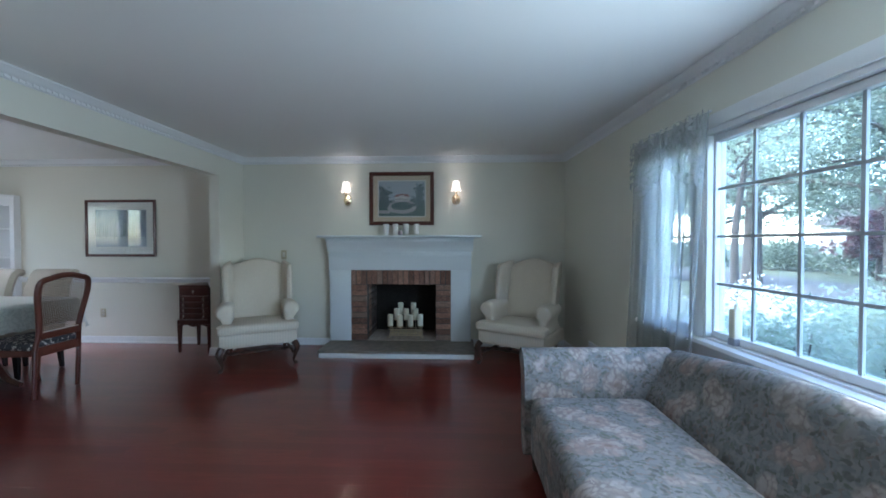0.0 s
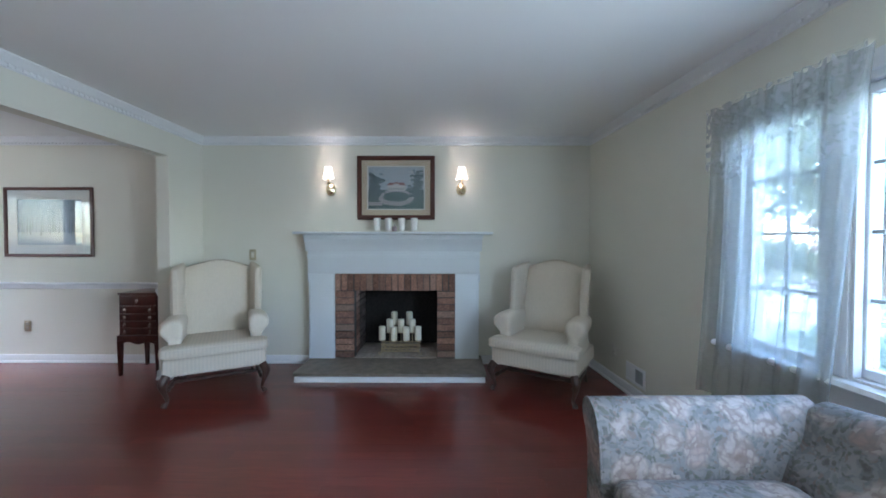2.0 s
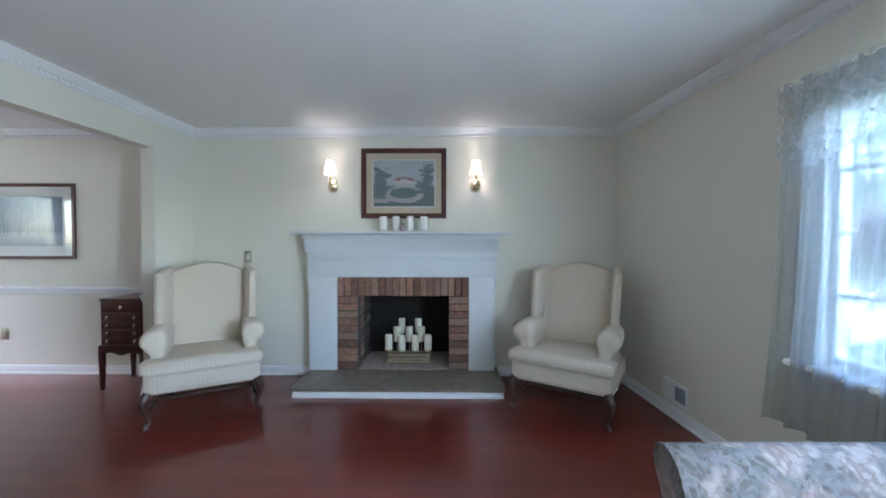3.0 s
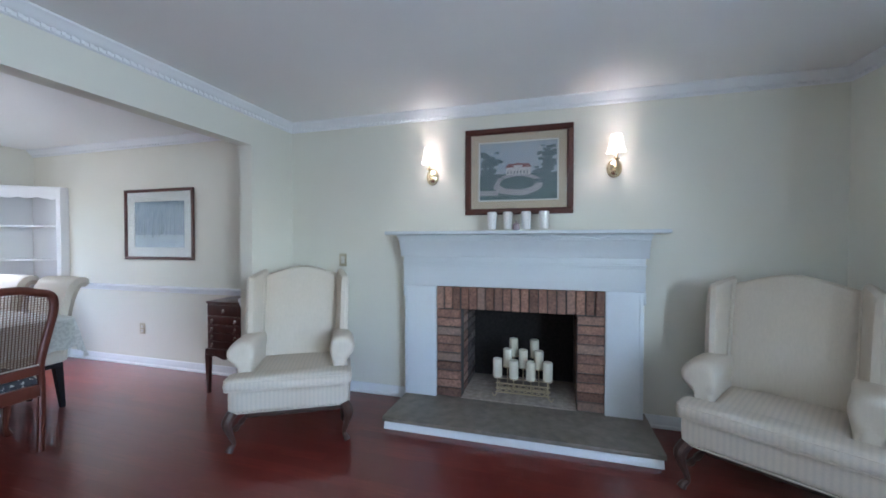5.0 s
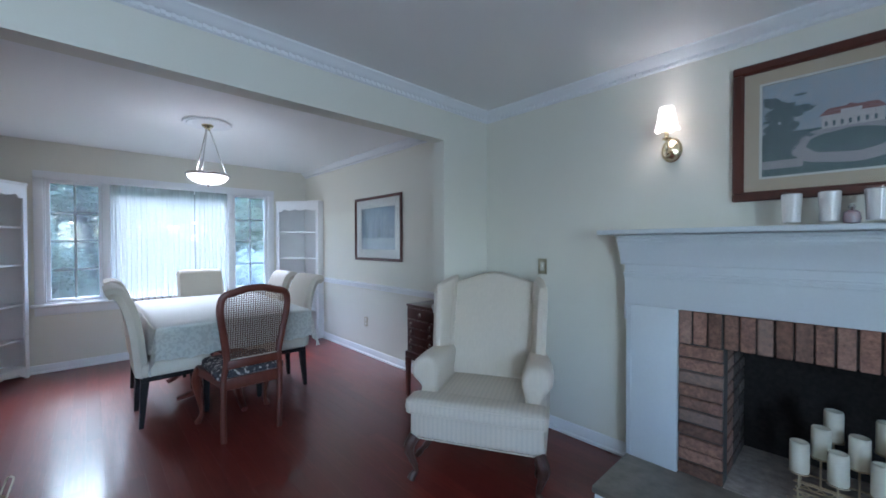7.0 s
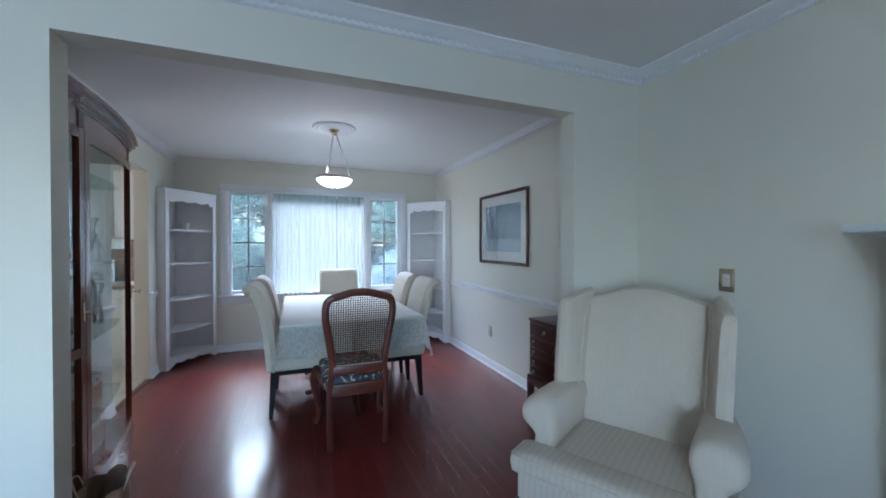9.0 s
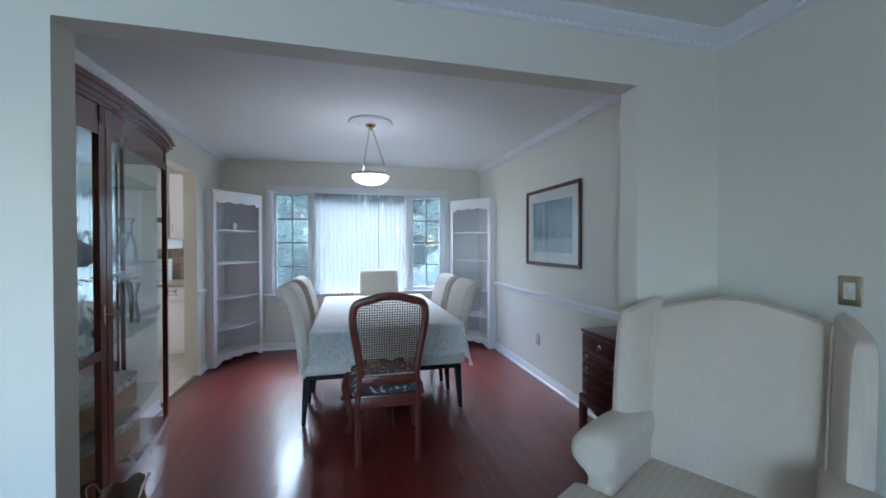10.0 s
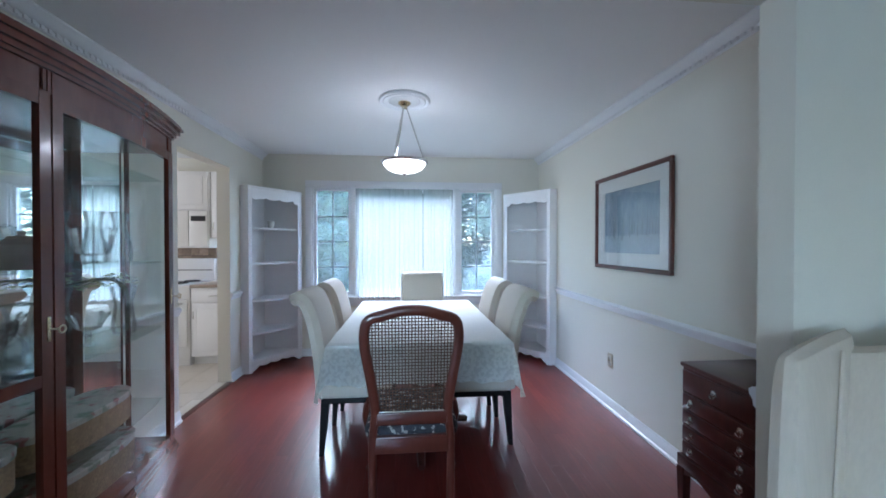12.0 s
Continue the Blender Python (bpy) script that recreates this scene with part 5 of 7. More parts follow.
for x in (-0.185, 0.185):
    for y in (-0.175, 0.16):
        bm = bmesh.new()
        lo, hi = 0.012, 0.020
        vs = [bm.verts.new((x + a * r, y + b * r, z)) for z, r in ((0, lo), (0.345, hi)) for a, b in ((-1, -1), (1, -1), (1, 1), (-1, 1))]
        for q in ((0, 1, 2, 3), (4, 7, 6, 5), (0, 4, 5, 1), (1, 5, 6, 2), (2, 6, 7, 3), (3, 7, 4, 0)):
            bm.faces.new([vs[i] for i in q])
        part("leg", bm, MAHOGANY, chest)


# ---- dining table and cloth ----
TX, TY, TL, TW = -4.90, 3.515, 1.70, 1.09
table = thing("dining_table", "dark wooden pedestal dining table under a lace cloth", "table", pose(TX, TY, 0))
part("tabletop", boxes((-TL / 2 + 0.01, -TW / 2 + 0.01, 0.735, TL / 2 - 0.01, TW / 2 - 0.01, 0.762), bev=0.008), MAHOGANY, table)
part("apron", boxes((-TL / 2 + 0.12, -TW / 2 + 0.12, 0.66, TL / 2 - 0.12, TW / 2 - 0.12, 0.735)), MAHOGANY, table)
for x in (-0.48, 0.48):
    ped = part("pedestal", lathe(bmesh.new(), [(0.0, 0.13), (0.06, 0.13), (0.075, 0.18), (0.055, 0.24), (0.045, 0.34), (0.07, 0.44), (0.075, 0.52), (0.05, 0.58), (0.06, 0.66), (0.0, 0.66)], 20, (x, 0, 0)), MAHOGANY, table)
    for k in range(3):
        a = radians((0, 120, 240)[k] + (0 if x > 0 else 180))
        dx, dy = math.cos(a), math.sin(a)
        line = smoothline([(x + dx * 0.04, dy * 0.04, 0.24), (x + dx * 0.16, dy * 0.16, 0.21), (x + dx * 0.27, dy * 0.27, 0.09), (x + dx * 0.35, dy * 0.35, 0.05), (x + dx * 0.41, dy * 0.41, 0.032)], 5)
        bm = tube(bmesh.new(), line, [0.040 - 0.018 * q / (len(line) - 1) for q in range(len(line))], 8)
        leg = part("foot", bm, MAHOGANY, ped)

cloth = thing("tablecloth", "ivory lace tablecloth with scalloped drop over the dining table", "tablecloth", pose(TX, TY, 0.766))
DROP = 0.255


def drape(u, v):
    hx, hy = TL / 2, TW / 2
    X, Y = (u * 2 - 1) * (hx + DROP), (v * 2 - 1) * (hy + DROP)
    dx, dy = max(0.0, abs(X) - hx), max(0.0, abs(Y) - hy)
    sx, sy = (1 if X > 0 else -1), (1 if Y > 0 else -1)
    d = max(dx, dy)
    if d == 0:
        return Vector((X, Y, 0.0012 * math.sin(X * 7) * math.sin(Y * 9)))
    wave = 0.016 * math.sin(Y * 17 + 1) if dx > dy else 0.016 * math.sin(X * 15)
    edge = d / DROP
    scal = 0.012 * abs(math.sin((Y if dx > dy else X) * 26)) * (edge > 0.97)
    q = min(dx, dy)
    px = sx * (min(abs(X), hx) + min(0.012, dx) + (dx > 0) * (edge * 0.022 + wave * edge) + q * 0.10)
    py = sy * (min(abs(Y), hy) + min(0.012, dy) + (dy > 0) * (edge * 0.022 + wave * edge) + q * 0.10)
    return Vector((px, py, -max(0.0, d - 0.008) - q * 0.36 + scal))


ux, vy = DROP / (TL + 2 * DROP) * 0.86, DROP / (TW + 2 * DROP) * 0.86
part("cloth", sheet(bmesh.new(), 90, 70, lambda u, v: drape(ux + (1 - 2 * ux) * u, vy + (1 - 2 * vy) * v)), CLOTHTOP, cloth, "ivory woven top", 60)
bm = sheet(bmesh.new(), 150, 120, drape)
bmesh.ops.delete(bm, geom=[f for k, f in enumerate(list(bm.faces)) if ux < (k // 120 + 0.5) / 150 < 1 - ux and vy < (k % 120 + 0.5) / 120 < 1 - vy], context="FACES")
part("lace_border", bm, LACECLOTH, cloth, "ivory lace drop", 60)


# ---- parsons chairs ----
def parsons_chair():
    c = thing("parsons_chair", "cream upholstered dining chair with rolled top and black legs", "chair", pose(0, 0, 0), "cream chairs round the dining table")
    part("seat", puff(bmesh.new(), -0.235, -0.25, 0.36, 0.235, 0.22, 0.475, 10, 6, 0.012), CREAMLEATHER, c)
    part("seat_frame", boxes((-0.225, -0.235, 0.335, 0.225, 0.20, 0.372), bev=0.004), BLACKWOOD, c, "black wooden rail")
    prof = smoothline([(0, 0.195, 0.37), (0, 0.205, 0.55), (0, 0.235, 0.78), (0, 0.285, 0.95), (0, 0.335, 1.005), (0, 0.385, 0.99)], 6)

    def back(u, v):
        k = v * (len(prof) - 1)
        i = min(len(prof) - 2, int(k))
        q = prof[i].lerp(prof[i + 1], k - i)
        return Vector(((u - 0.5) * 0.47, q.y, q.z))

    def out(u, v):
        a, b = back(u, max(0, v - 0.02)), back(u, min(1, v + 0.02))
        t = b - a
        return Vector((0, -t.z, t.y))
    part("backrest", pillow(bmesh.new(), back, out, 0.085, 12, 30, 8), CREAMLEATHER, c)
    for x in (-0.2, 0.2):
        for y, ty in ((-0.215, -0.215), (0.20, 0.175)):
            bm = bmesh.new()
            tx = x * 0.97
            vs = [bm.verts.new((px + a * r, py + b * r, z)) for z, r, px, py in ((0, 0.014, x * 1.03, y), (0.345, 0.026, tx, ty)) for a, b in ((-1, -1), (1, -1), (1, 1), (-1, 1))]
            for q in ((0, 1, 2, 3), (4, 7, 6, 5), (0, 4, 5, 1), (1, 5, 6, 2), (2, 6, 7, 3), (3, 7, 4, 0)):
                bm.faces.new([vs[i] for i in q])
            part("leg", bm, BLACKWOOD, c, "tapered black leg")
    return c


pc = parsons_chair()
pc.matrix_basis = pose(-4.46, 3.085, 0, 0, 0, 180)
for x, y, rz in ((-5.12, 3.10, 180), (-4.49, 3.925, 0), (-5.12, 3.915, 0), (-5.72, 3.59, 90)):
    copy_thing(pc, pose(x, y, 0, 0, 0, rz))


# ---- cane-back chair ----
TAPESTRY = surface("dark_floral_tapestry", (0.020, 0.022, 0.030), 0.9, dark=(0.05, 0.05, 0.055), scale=28, fine=60, var=0.8, bump=0.2)
_nt = TAPESTRY.node_tree
_bs = _nt.nodes["Principled BSDF"]
_src = _bs.inputs["Base Color"].links[0].from_socket
_nt.links.new(_mix(_nt, _ramp(_nt, _noise(_nt, 34, 2, 0.6), 0.54, 0.60), _src, (0.42, 0.40, 0.36)), _bs.inputs["Base Color"])
TAPEEDGE = surface("pale_gimp", (0.60, 0.54, 0.46), 0.8)
CANE = surface("brown_cane", (0.12, 0.06, 0.035), 0.5, dark=(0.06, 0.03, 0.018), scale=10, fine=60, bump=0.05)
cc = thing("cane_chair", "cherry wood dining chair with caned back and dark floral seat", "chair", pose(-3.605, 3.455, 0, 0, 0, -90))


def half_width(z):
    return float(np.interp(z, (0.44, 0.50, 0.58, 0.70, 0.82, 0.92, 0.98, 1.02, 1.045), (0.178, 0.170, 0.166, 0.185, 0.208, 0.216, 0.212, 0.180, 0.0)))


def lean(z):
    return max(0.0, z - 0.44) * -0.14


for s in (-1, 1):
    line = smoothline([(s * 0.183, 0.0, 0.0), (s * 0.186, -0.01, 0.2), (s * 0.184, -0.015, 0.44), (s * 0.168, lean(0.56) - 0.01, 0.56), (s * 0.188, lean(0.72) - 0.01, 0.72), (s * 0.214, lean(0.88) - 0.01, 0.88), (s * 0.213, lean(0.965) - 0.01, 0.965), (s * 0.196, lean(1.005) - 0.01, 1.005), (s * 0.165, lean(1.022) - 0.01, 1.022)], 5)
    line = [Vector((p.x, -p.y if p.z > 0.5 else p.y + 0.0, p.z)) for p in line]
    line = [Vector((p.x, 0.02 - lean(p.z) if p.z > 0.44 else 0.02 - 0.02 * (0.44 - p.z) / 0.44 * 1.0, p.z)) for p in line]
    part("back_post", tube(bmesh.new(), line, [0.020 if p.z < 0.5 else 0.024 for p in line], 10, 0.85), CHERRY, cc)
    part("leg", cabriole(bmesh.new(), s * 0.235, -0.45, 0.42, (s, -1), 0.034), CHERRY, cc)
crest = smoothline([(-0.175, 0.02 - lean(1.01), 1.018), (-0.12, 0.02 - lean(1.03), 1.032), (-0.05, 0.02 - lean(1.05), 1.050), (0.05, 0.02 - lean(1.05), 1.050), (0.12, 0.02 - lean(1.03), 1.032), (0.175, 0.02 - lean(1.01), 1.018)], 5)
part("crest_rail", tube(bmesh.new(), crest, 0.025, 10, 0.85), CHERRY, cc)
part("lower_rail", boxes((-0.165, 0.018 - lean(0.535), 0.508, 0.165, 0.044 - lean(0.535), 0.566), bev=0.006), CHERRY, cc)
part("seat_rail", boxes((-0.185, -0.005, 0.36, 0.185, 0.03, 0.44), bev=0.005), CHERRY, cc)
bm = bmesh.new()
prism(bm, [(-0.19, 0.01), (0.19, 0.01), (0.255, -0.47), (0.20, -0.485), (-0.20, -0.485), (-0.255, -0.47)], 0.37, 0.43, "z")
part("seat_frame", bm, CHERRY, cc)
part("seat_pad", puff(bmesh.new(), -0.225, -0.47, 0.42, 0.225, 0.005, 0.49, 10, 5, 0.012), TAPESTRY, cc, "dark floral tapestry pad")
bm = bmesh.new()
pitch = 0.0150
k = -14
while k <= 14:
    x = k * pitch
    zz = [z for z in np.linspace(0.56, 1.04, 80) if half_width(float(z)) > abs(x) + 0.004]
    if zz:
        for q0, q1 in ((zz[0], zz[-1]),):
            n = 6
            pts = [(x, 0.02 - lean(q0 + (q1 - q0) * i / n), q0 + (q1 - q0) * i / n) for i in range(n + 1)]
            for i in range(n):
                (xa, ya, za), (xb, yb, zb) = pts[i], pts[i + 1]
                vs = [bm.verts.new((xa - 0.0026, ya, za)), bm.verts.new((xa + 0.0026, ya, za)), bm.verts.new((xb + 0.0026, yb, zb)), bm.verts.new((xb - 0.0026, yb, zb))]
                bm.faces.new(vs)
    k += 1
z = 0.565
while z < 1.035:
    w = half_width(z)
    y = 0.02 - lean(z)
    bm.faces.new([bm.verts.new(p) for p in ((-w, y + 0.001, z - 0.0026), (w, y + 0.001, z - 0.0026), (w, y + 0.001 + 0.0006, z + 0.0026), (-w, y + 0.001 + 0.0006, z + 0.0026))])
    z += pitch
for z, w in ((0.572, 0.152),):
    part("gimp_strip", tube(bmesh.new(), [(-w, 0.036 - lean(z), z), (w, 0.036 - lean(z), z)], 0.003, 6), TAPEEDGE, cc, "pale trim strip")
cane = part("cane_panel", bm, CANE, cc, "woven cane", 0)
cane["kind"] = "stuff"


# ---- pendant lamp and ceiling medallion ----
PX, PY = -4.665, 3.41
tagged(single("ceiling_medallion", lathe(bmesh.new(), [(0.0, 0.0), (0.19, 0.0), (0.195, -0.008), (0.185, -0.018), (0.165, -0.014), (0.155, -0.02), (0.12, -0.014), (0.11, -0.02), (0.0, -0.016)], 48), TRIM, "white plaster medallion on the dining room ceiling", "medallion", pose(PX, PY, H - 0.001)), kind="structure")
pend = thing("pendant_lamp", "lit frosted bowl pendant hung by three metal rods", "pendant lamp", pose(PX, PY, H - 0.02))
part("canopy", lathe(bmesh.new(), [(0.0, 0.0), (0.045, 0.0), (0.048, -0.008), (0.036, -0.02), (0.022, -0.03), (0.020, -0.045), (0.0, -0.05)], 24), BRASS, pend)
for k in range(3):
    a = radians(90 + 120 * k)
    part("rod", tube(bmesh.new(), [(0.016 * math.cos(a), 0.016 * math.sin(a), -0.04), (0.150 * math.cos(a), 0.150 * math.sin(a), -0.44)], 0.0055, 8), CHROME, pend, "slim nickel rod")
part("rim", lathe(bmesh.new(), [(0.148, -0.435), (0.172, -0.438), (0.176, -0.448), (0.170, -0.458), (0.150, -0.460), (0.148, -0.435)], 40), CHROME, pend, "nickel rim")
part("bowl", lathe(bmesh.new(), [(0.162, -0.455), (0.155, -0.475), (0.13, -0.502), (0.09, -0.522), (0.04, -0.532), (0.0, -0.534)], 40), BOWLGLOW, pend, "glowing frosted glass bowl")
part("finial", lathe(bmesh.new(), [(0.0, -0.533), (0.012, -0.535), (0.010, -0.545), (0.004, -0.552), (0.0, -0.555)], 14), CHROME, pend)
lamp = new("bulb", bpy.data.lights.new("bulb", "POINT"))
lamp.data.energy, lamp.data.color, lamp.data.shadow_soft_size = 0.36, (0.97, 0.97, 0.95), 0.08
lamp.parent = pend
lamp.location = (0, 0, -0.44)


# ---- corner cupboards ----
def corner_shelf(m, flip, label, cup=False):
    """Open corner unit; local corner at the origin, walls along +x and +y (flip mirrors y)."""
    c = thing("corner_shelf", label, "shelf", m, "corner shelves beside the dining windows")
    A, Bq, C, D = (0.62, 0.004), (0.62, 0.075), (0.08, 0.455), (0.004, 0.455)
    f = -1 if flip else 1
    Q = lambda p: (p[0], p[1] * f)
    Hs = 1.95

    def slab(poly, z0, z1):
        return prism(bmesh.new(), [Q(p) for p in poly], z0, z1, "z")
    plan = [(0.004, 0.004), A, Bq, C, D]
    for z in (0.10, 0.377, 0.73, 1.132, 1.515):
        dep = [(0.03, 0.03), (0.59, 0.03)]
        a, b = Vector((0.585, 0.075)), Vector((0.085, 0.425))
        nrm = Vector((a - b).orthogonal()).normalized()
        nrm = nrm if nrm.dot(Vector((0.2, 0.2)) - a) > 0 else -nrm
        front = [tuple(a.lerp(b, t) + nrm * (0.035 - 0.045 * math.sin(t * math.pi))) for t in np.linspace(0.04, 0.96, 12)]
        part("shelf", slab(dep[:2] + front + [(0.03, 0.425)], z, z + 0.018), SHELFWHITE, c)
    part("top", slab(plan, Hs, Hs + 0.02), SHELFWHITE, c)
    part("back_panel", slab([(0.004, 0.004), (0.60, 0.004), (0.60, 0.028), (0.028, 0.028)], 0.02, Hs - 0.002), SHELFWHITE, c)
    part("back_panel", slab([(0.004, 0.03), (0.028, 0.03), (0.028, 0.436), (0.004, 0.436)], 0.02, Hs - 0.002), SHELFWHITE, c)
    part("side_panel", slab([A, Bq, (0.602, 0.088), (0.602, 0.03)], 0.0, Hs), SHELFWHITE, c)
    part("side_panel", slab([D, C, (0.095, 0.438), (0.03, 0.438)], 0.0, Hs), SHELFWHITE, c)
    # face frame: stiles, scalloped valance, cut-out base
    a, b = Vector(Bq), Vector(C)
    L = (b - a).length
    d = (b - a).normalized()
    ang = math.degrees(math.atan2(d.y * f, d.x))
    fm = pose(a.x, a.y * f, 0, 0, 0, ang)
    t0, t1 = (-0.004, 0.014) if flip else (-0.014, 0.004)
    for x0 in (0.0, L - 0.042):
        part("stile", box(bmesh.new(), x0, t0, 0.0, x0 + 0.042, t1, Hs, 0.002, 1, fm), SHELFWHITE, c)
    n = 48
    low = [(0.042 + (L - 0.084) * k / n, Hs - 0.095 - 0.022 * abs(math.sin(k / n * math.pi * 3.5)) ** 0.7 - (0.018 if k < 5 or k > n - 5 else 0)) for k in range(n + 1)]
    part("valance", prism(bmesh.new(), low + [(L - 0.042, Hs), (0.042, Hs)], t0, t1, "y", fm), SHELFWHITE, c, "scalloped valance", 0)
    low = [(0.042 + (L - 0.084) * k / n, 0.012 + 0.055 * min(1, 2.2 * math.sin(k / n * math.pi)) * (1 - 0.35 * abs(math.cos(k / n * math.pi * 4)))) for k in range(n + 1)]
    part("base_board", prism(bmesh.new(), low + [(L - 0.042, 0.12), (0.042, 0.12)], t0, t1, "y", fm), SHELFWHITE, c, "scalloped base", 0)
    part("cornice", box(bmesh.new(), -0.01, t0 - 0.004, Hs - 0.005, L + 0.01, t1 + 0.004, Hs + 0.022, 0.004, 1, fm), SHELFWHITE, c)
    return c


corner_shelf(pose(WEST, SOUTH, 0), False, "white painted corner shelf with scalloped trim beside the kitchen doorway")
corner_shelf(pose(WEST, NORTH, 0), True, "white painted corner shelf with scalloped trim by the picture wall")
cup = thing("cup", "small white porcelain cup on the corner shelf", "cup", pose(-6.20, 1.90, 1.534))
part("bowl", lathe(bmesh.new(), [(0.0, 0.0), (0.022, 0.0), (0.034, 0.03), (0.036, 0.075), (0.033, 0.075), (0.03, 0.03), (0.0, 0.01)], 20), PORCELAIN, cup)


# ---- china cabinet ----
cab = thing("china_cabinet", "mahogany bow-front china cabinet with glass doors and mirrored back", "cabinet", pose(0, 0, 0))
CX0, CX1, CST = -4.24, -2.98, -3.29         # ends and the stile between the two fronts
CB = SOUTH + 0.03                           # its back


def bow(x, off=0.0):
    return 2.135 - 0.150 * (x + 3.3) ** 2 + off


def bowed(bm, x0, x1, z0, z1, t0, t1, n=20):
    """A curved board that follows the bow front, from t0 behind the front to t1 before it."""
    xs = [x0 + (x1 - x0) * k / n for k in range(n + 1)]
    prism(bm, [(x, bow(x, t1)) for x in xs] + [(x, bow(x, t0)) for x in reversed(xs)], z0, z1, "z")
    return bm


def cabplan(bm, z0, z1, grow, n=20):
    xs = [CX0 - grow + (CX1 - CX0 + 2 * grow) * k / n for k in range(n + 1)]
    prism(bm, [(x, bow(x, grow)) for x in xs] + [(CX1 + grow, CB), (CX0 - grow, CB)], z0, z1, "z")
    return bm


for z0, z1, g in ((0.0, 0.10, 0.012), (0.10, 0.125, 0.022), (0.125, 0.145, 0.014), (0.145, 0.165, 0.006)):
    part("plinth_board", cabplan(bmesh.new(), z0, z1, g), CABWOOD, cab)
part("bottom_board", cabplan(bmesh.new(), 0.166, 0.18, -0.01), CABWOOD, cab)
for z0, z1, g in ((1.985, 2.0, 0.010), (2.0, 2.02, 0.022), (2.02, 2.045, 0.040), (2.045, 2.06, 0.055), (2.06, 2.075, 0.045)):
    part("cornice_board", cabplan(bmesh.new(), z0, z1, g), CABWOOD, cab)
part("frieze", cabplan(bmesh.new(), 1.90, 1.984, 0.0), CABWOOD, cab)
for x in (CST, CX0 + 0.05):
    bm = bmesh.new()
    for k in range(3):
        bowed(bm, x - 0.025 + k * 0.018, x - 0.013 + k * 0.018, 1.905, 1.98, 0.002, 0.006, 2)
    part("fluted_block", bm, CABWOOD, cab)
part("back_post", boxes((CX1 - 0.03, CB, 0.18, CX1, CB + 0.05, 1.90)), CABWOOD, cab)
part("corner_post", bowed(bmesh.new(), CX0, CX0 + 0.050, 0.18, 1.90, -0.022, 0.004, 4), CABWOOD, cab)
part("corner_post", bowed(bmesh.new(), CX1 - 0.045, CX1, 0.18, 1.90, -0.055, 0.004, 4), CABWOOD, cab)
part("mirror_back", boxes((CX0 + 0.03, CB, 0.18, CX1 - 0.03, CB + 0.006, 1.90)), MIRROR, cab, "mirrored back panel", 0)
part("back_post", boxes((CX0, CB + 0.007, 0.18, CX0 + 0.014, CB + 0.03, 1.90), bev=0.002), CABWOOD, cab)
part("side_glass", boxes((CX0 + 0.006, CB + 0.031, 0.181, CX0 + 0.010, bow(CX0) - 0.037, 1.899)), CURIOGLASS, cab, "see-through glass", 0)


def cabinet_door(x0, x1, rail, keyx):
    d = part("door", bowed(bmesh.new(), x0, x0 + 0.042, 0.185, 1.895, -0.012, 0.014, 3), CABWOOD, cab)
    part("stile", bowed(bmesh.new(), x1 - 0.042, x1, 0.185, 1.895, -0.012, 0.014, 3), CABWOOD, d)
    part("rail", bowed(bmesh.new(), x0 + 0.042, x1 - 0.042, 1.845, 1.895, -0.012, 0.013), CABWOOD, d)
    part("rail", bowed(bmesh.new(), x0 + 0.042, x1 - 0.042, 0.185, 0.225, -0.012, 0.013), CABWOOD, d)
    if rail:
        part("rail", bowed(bmesh.new(), x0 + 0.042, x1 - 0.042, rail - 0.022, rail + 0.022, -0.012, 0.013), CABWOOD, d)
    xs = [x0 + 0.042 + (x1 - x0 - 0.084) * k / 20 for k in range(21)]
    bm = bmesh.new()
    lo = [bm.verts.new((x, bow(x, 0.0), 0.22)) for x in xs]
    hi = [bm.verts.new((x, bow(x, 0.0), 1.85)) for x in xs]
    for k in range(20):
        bm.faces.new((lo[k], lo[k + 1], hi[k + 1], hi[k]))
    g = part("curved_glass", bm, CURIOGLASS, d, "curved see-through glass")
    y = bow(keyx, 0.014)
    bm = boxes((keyx - 0.007, y - 0.001, 1.00, keyx + 0.007, y + 0.004, 1.09), bev=0.002)
    part("escutcheon", bm, BRASS, d, "brass escutcheon")
    bm = tube(bmesh.new(), [(keyx, y, 1.045), (keyx, y + 0.035, 1.045)], 0.0035, 8)
    tube(bm, [(keyx + 0.013 * math.cos(a), y + 0.047, 1.045 + 0.013 * math.sin(a)) for a in np.linspace(0, 6.283, 18)], 0.003, 6)
    part("key", bm, IRON, d, "small metal key")


cabinet_door(CX0 + 0.058, CST - 0.004, 0, CX0 + 0.078)
cabinet_door(CST + 0.004, CX1 - 0.048, 0.865, CST + 0.022)
SHELFGLASS = glass("shelf_glass", (0.92, 0.97, 0.95), 0.5)
for z in (1.72, 1.245, 0.86, 0.43):
    xs = [CX0 + 0.06 + (CX1 - CX0 - 0.12) * k / 16 for k in range(17)]
    g = part("glass_shelf", prism(bmesh.new(), [(x, bow(x, -0.045)) for x in xs] + [(CX1 - 0.05, CB + 0.01), (CX0 + 0.05, CB + 0.01)], z, z + 0.008, "z"), SHELFGLASS, cab, "glass shelf with green edge", 0)


def turned(name, label, category, prof, mat, x, y, z, seg=24):
    t = single(name, lathe(bmesh.new(), prof, seg), mat, label, category, pose(x, y, z))
    return t


def open_vessel(prof, wall=0.003):
    """The outline of a blown vessel with a rolled lip."""
    r, z = prof[-1]
    return prof + [(r - wall * 0.5, z + wall * 0.6), (r - wall, z)]


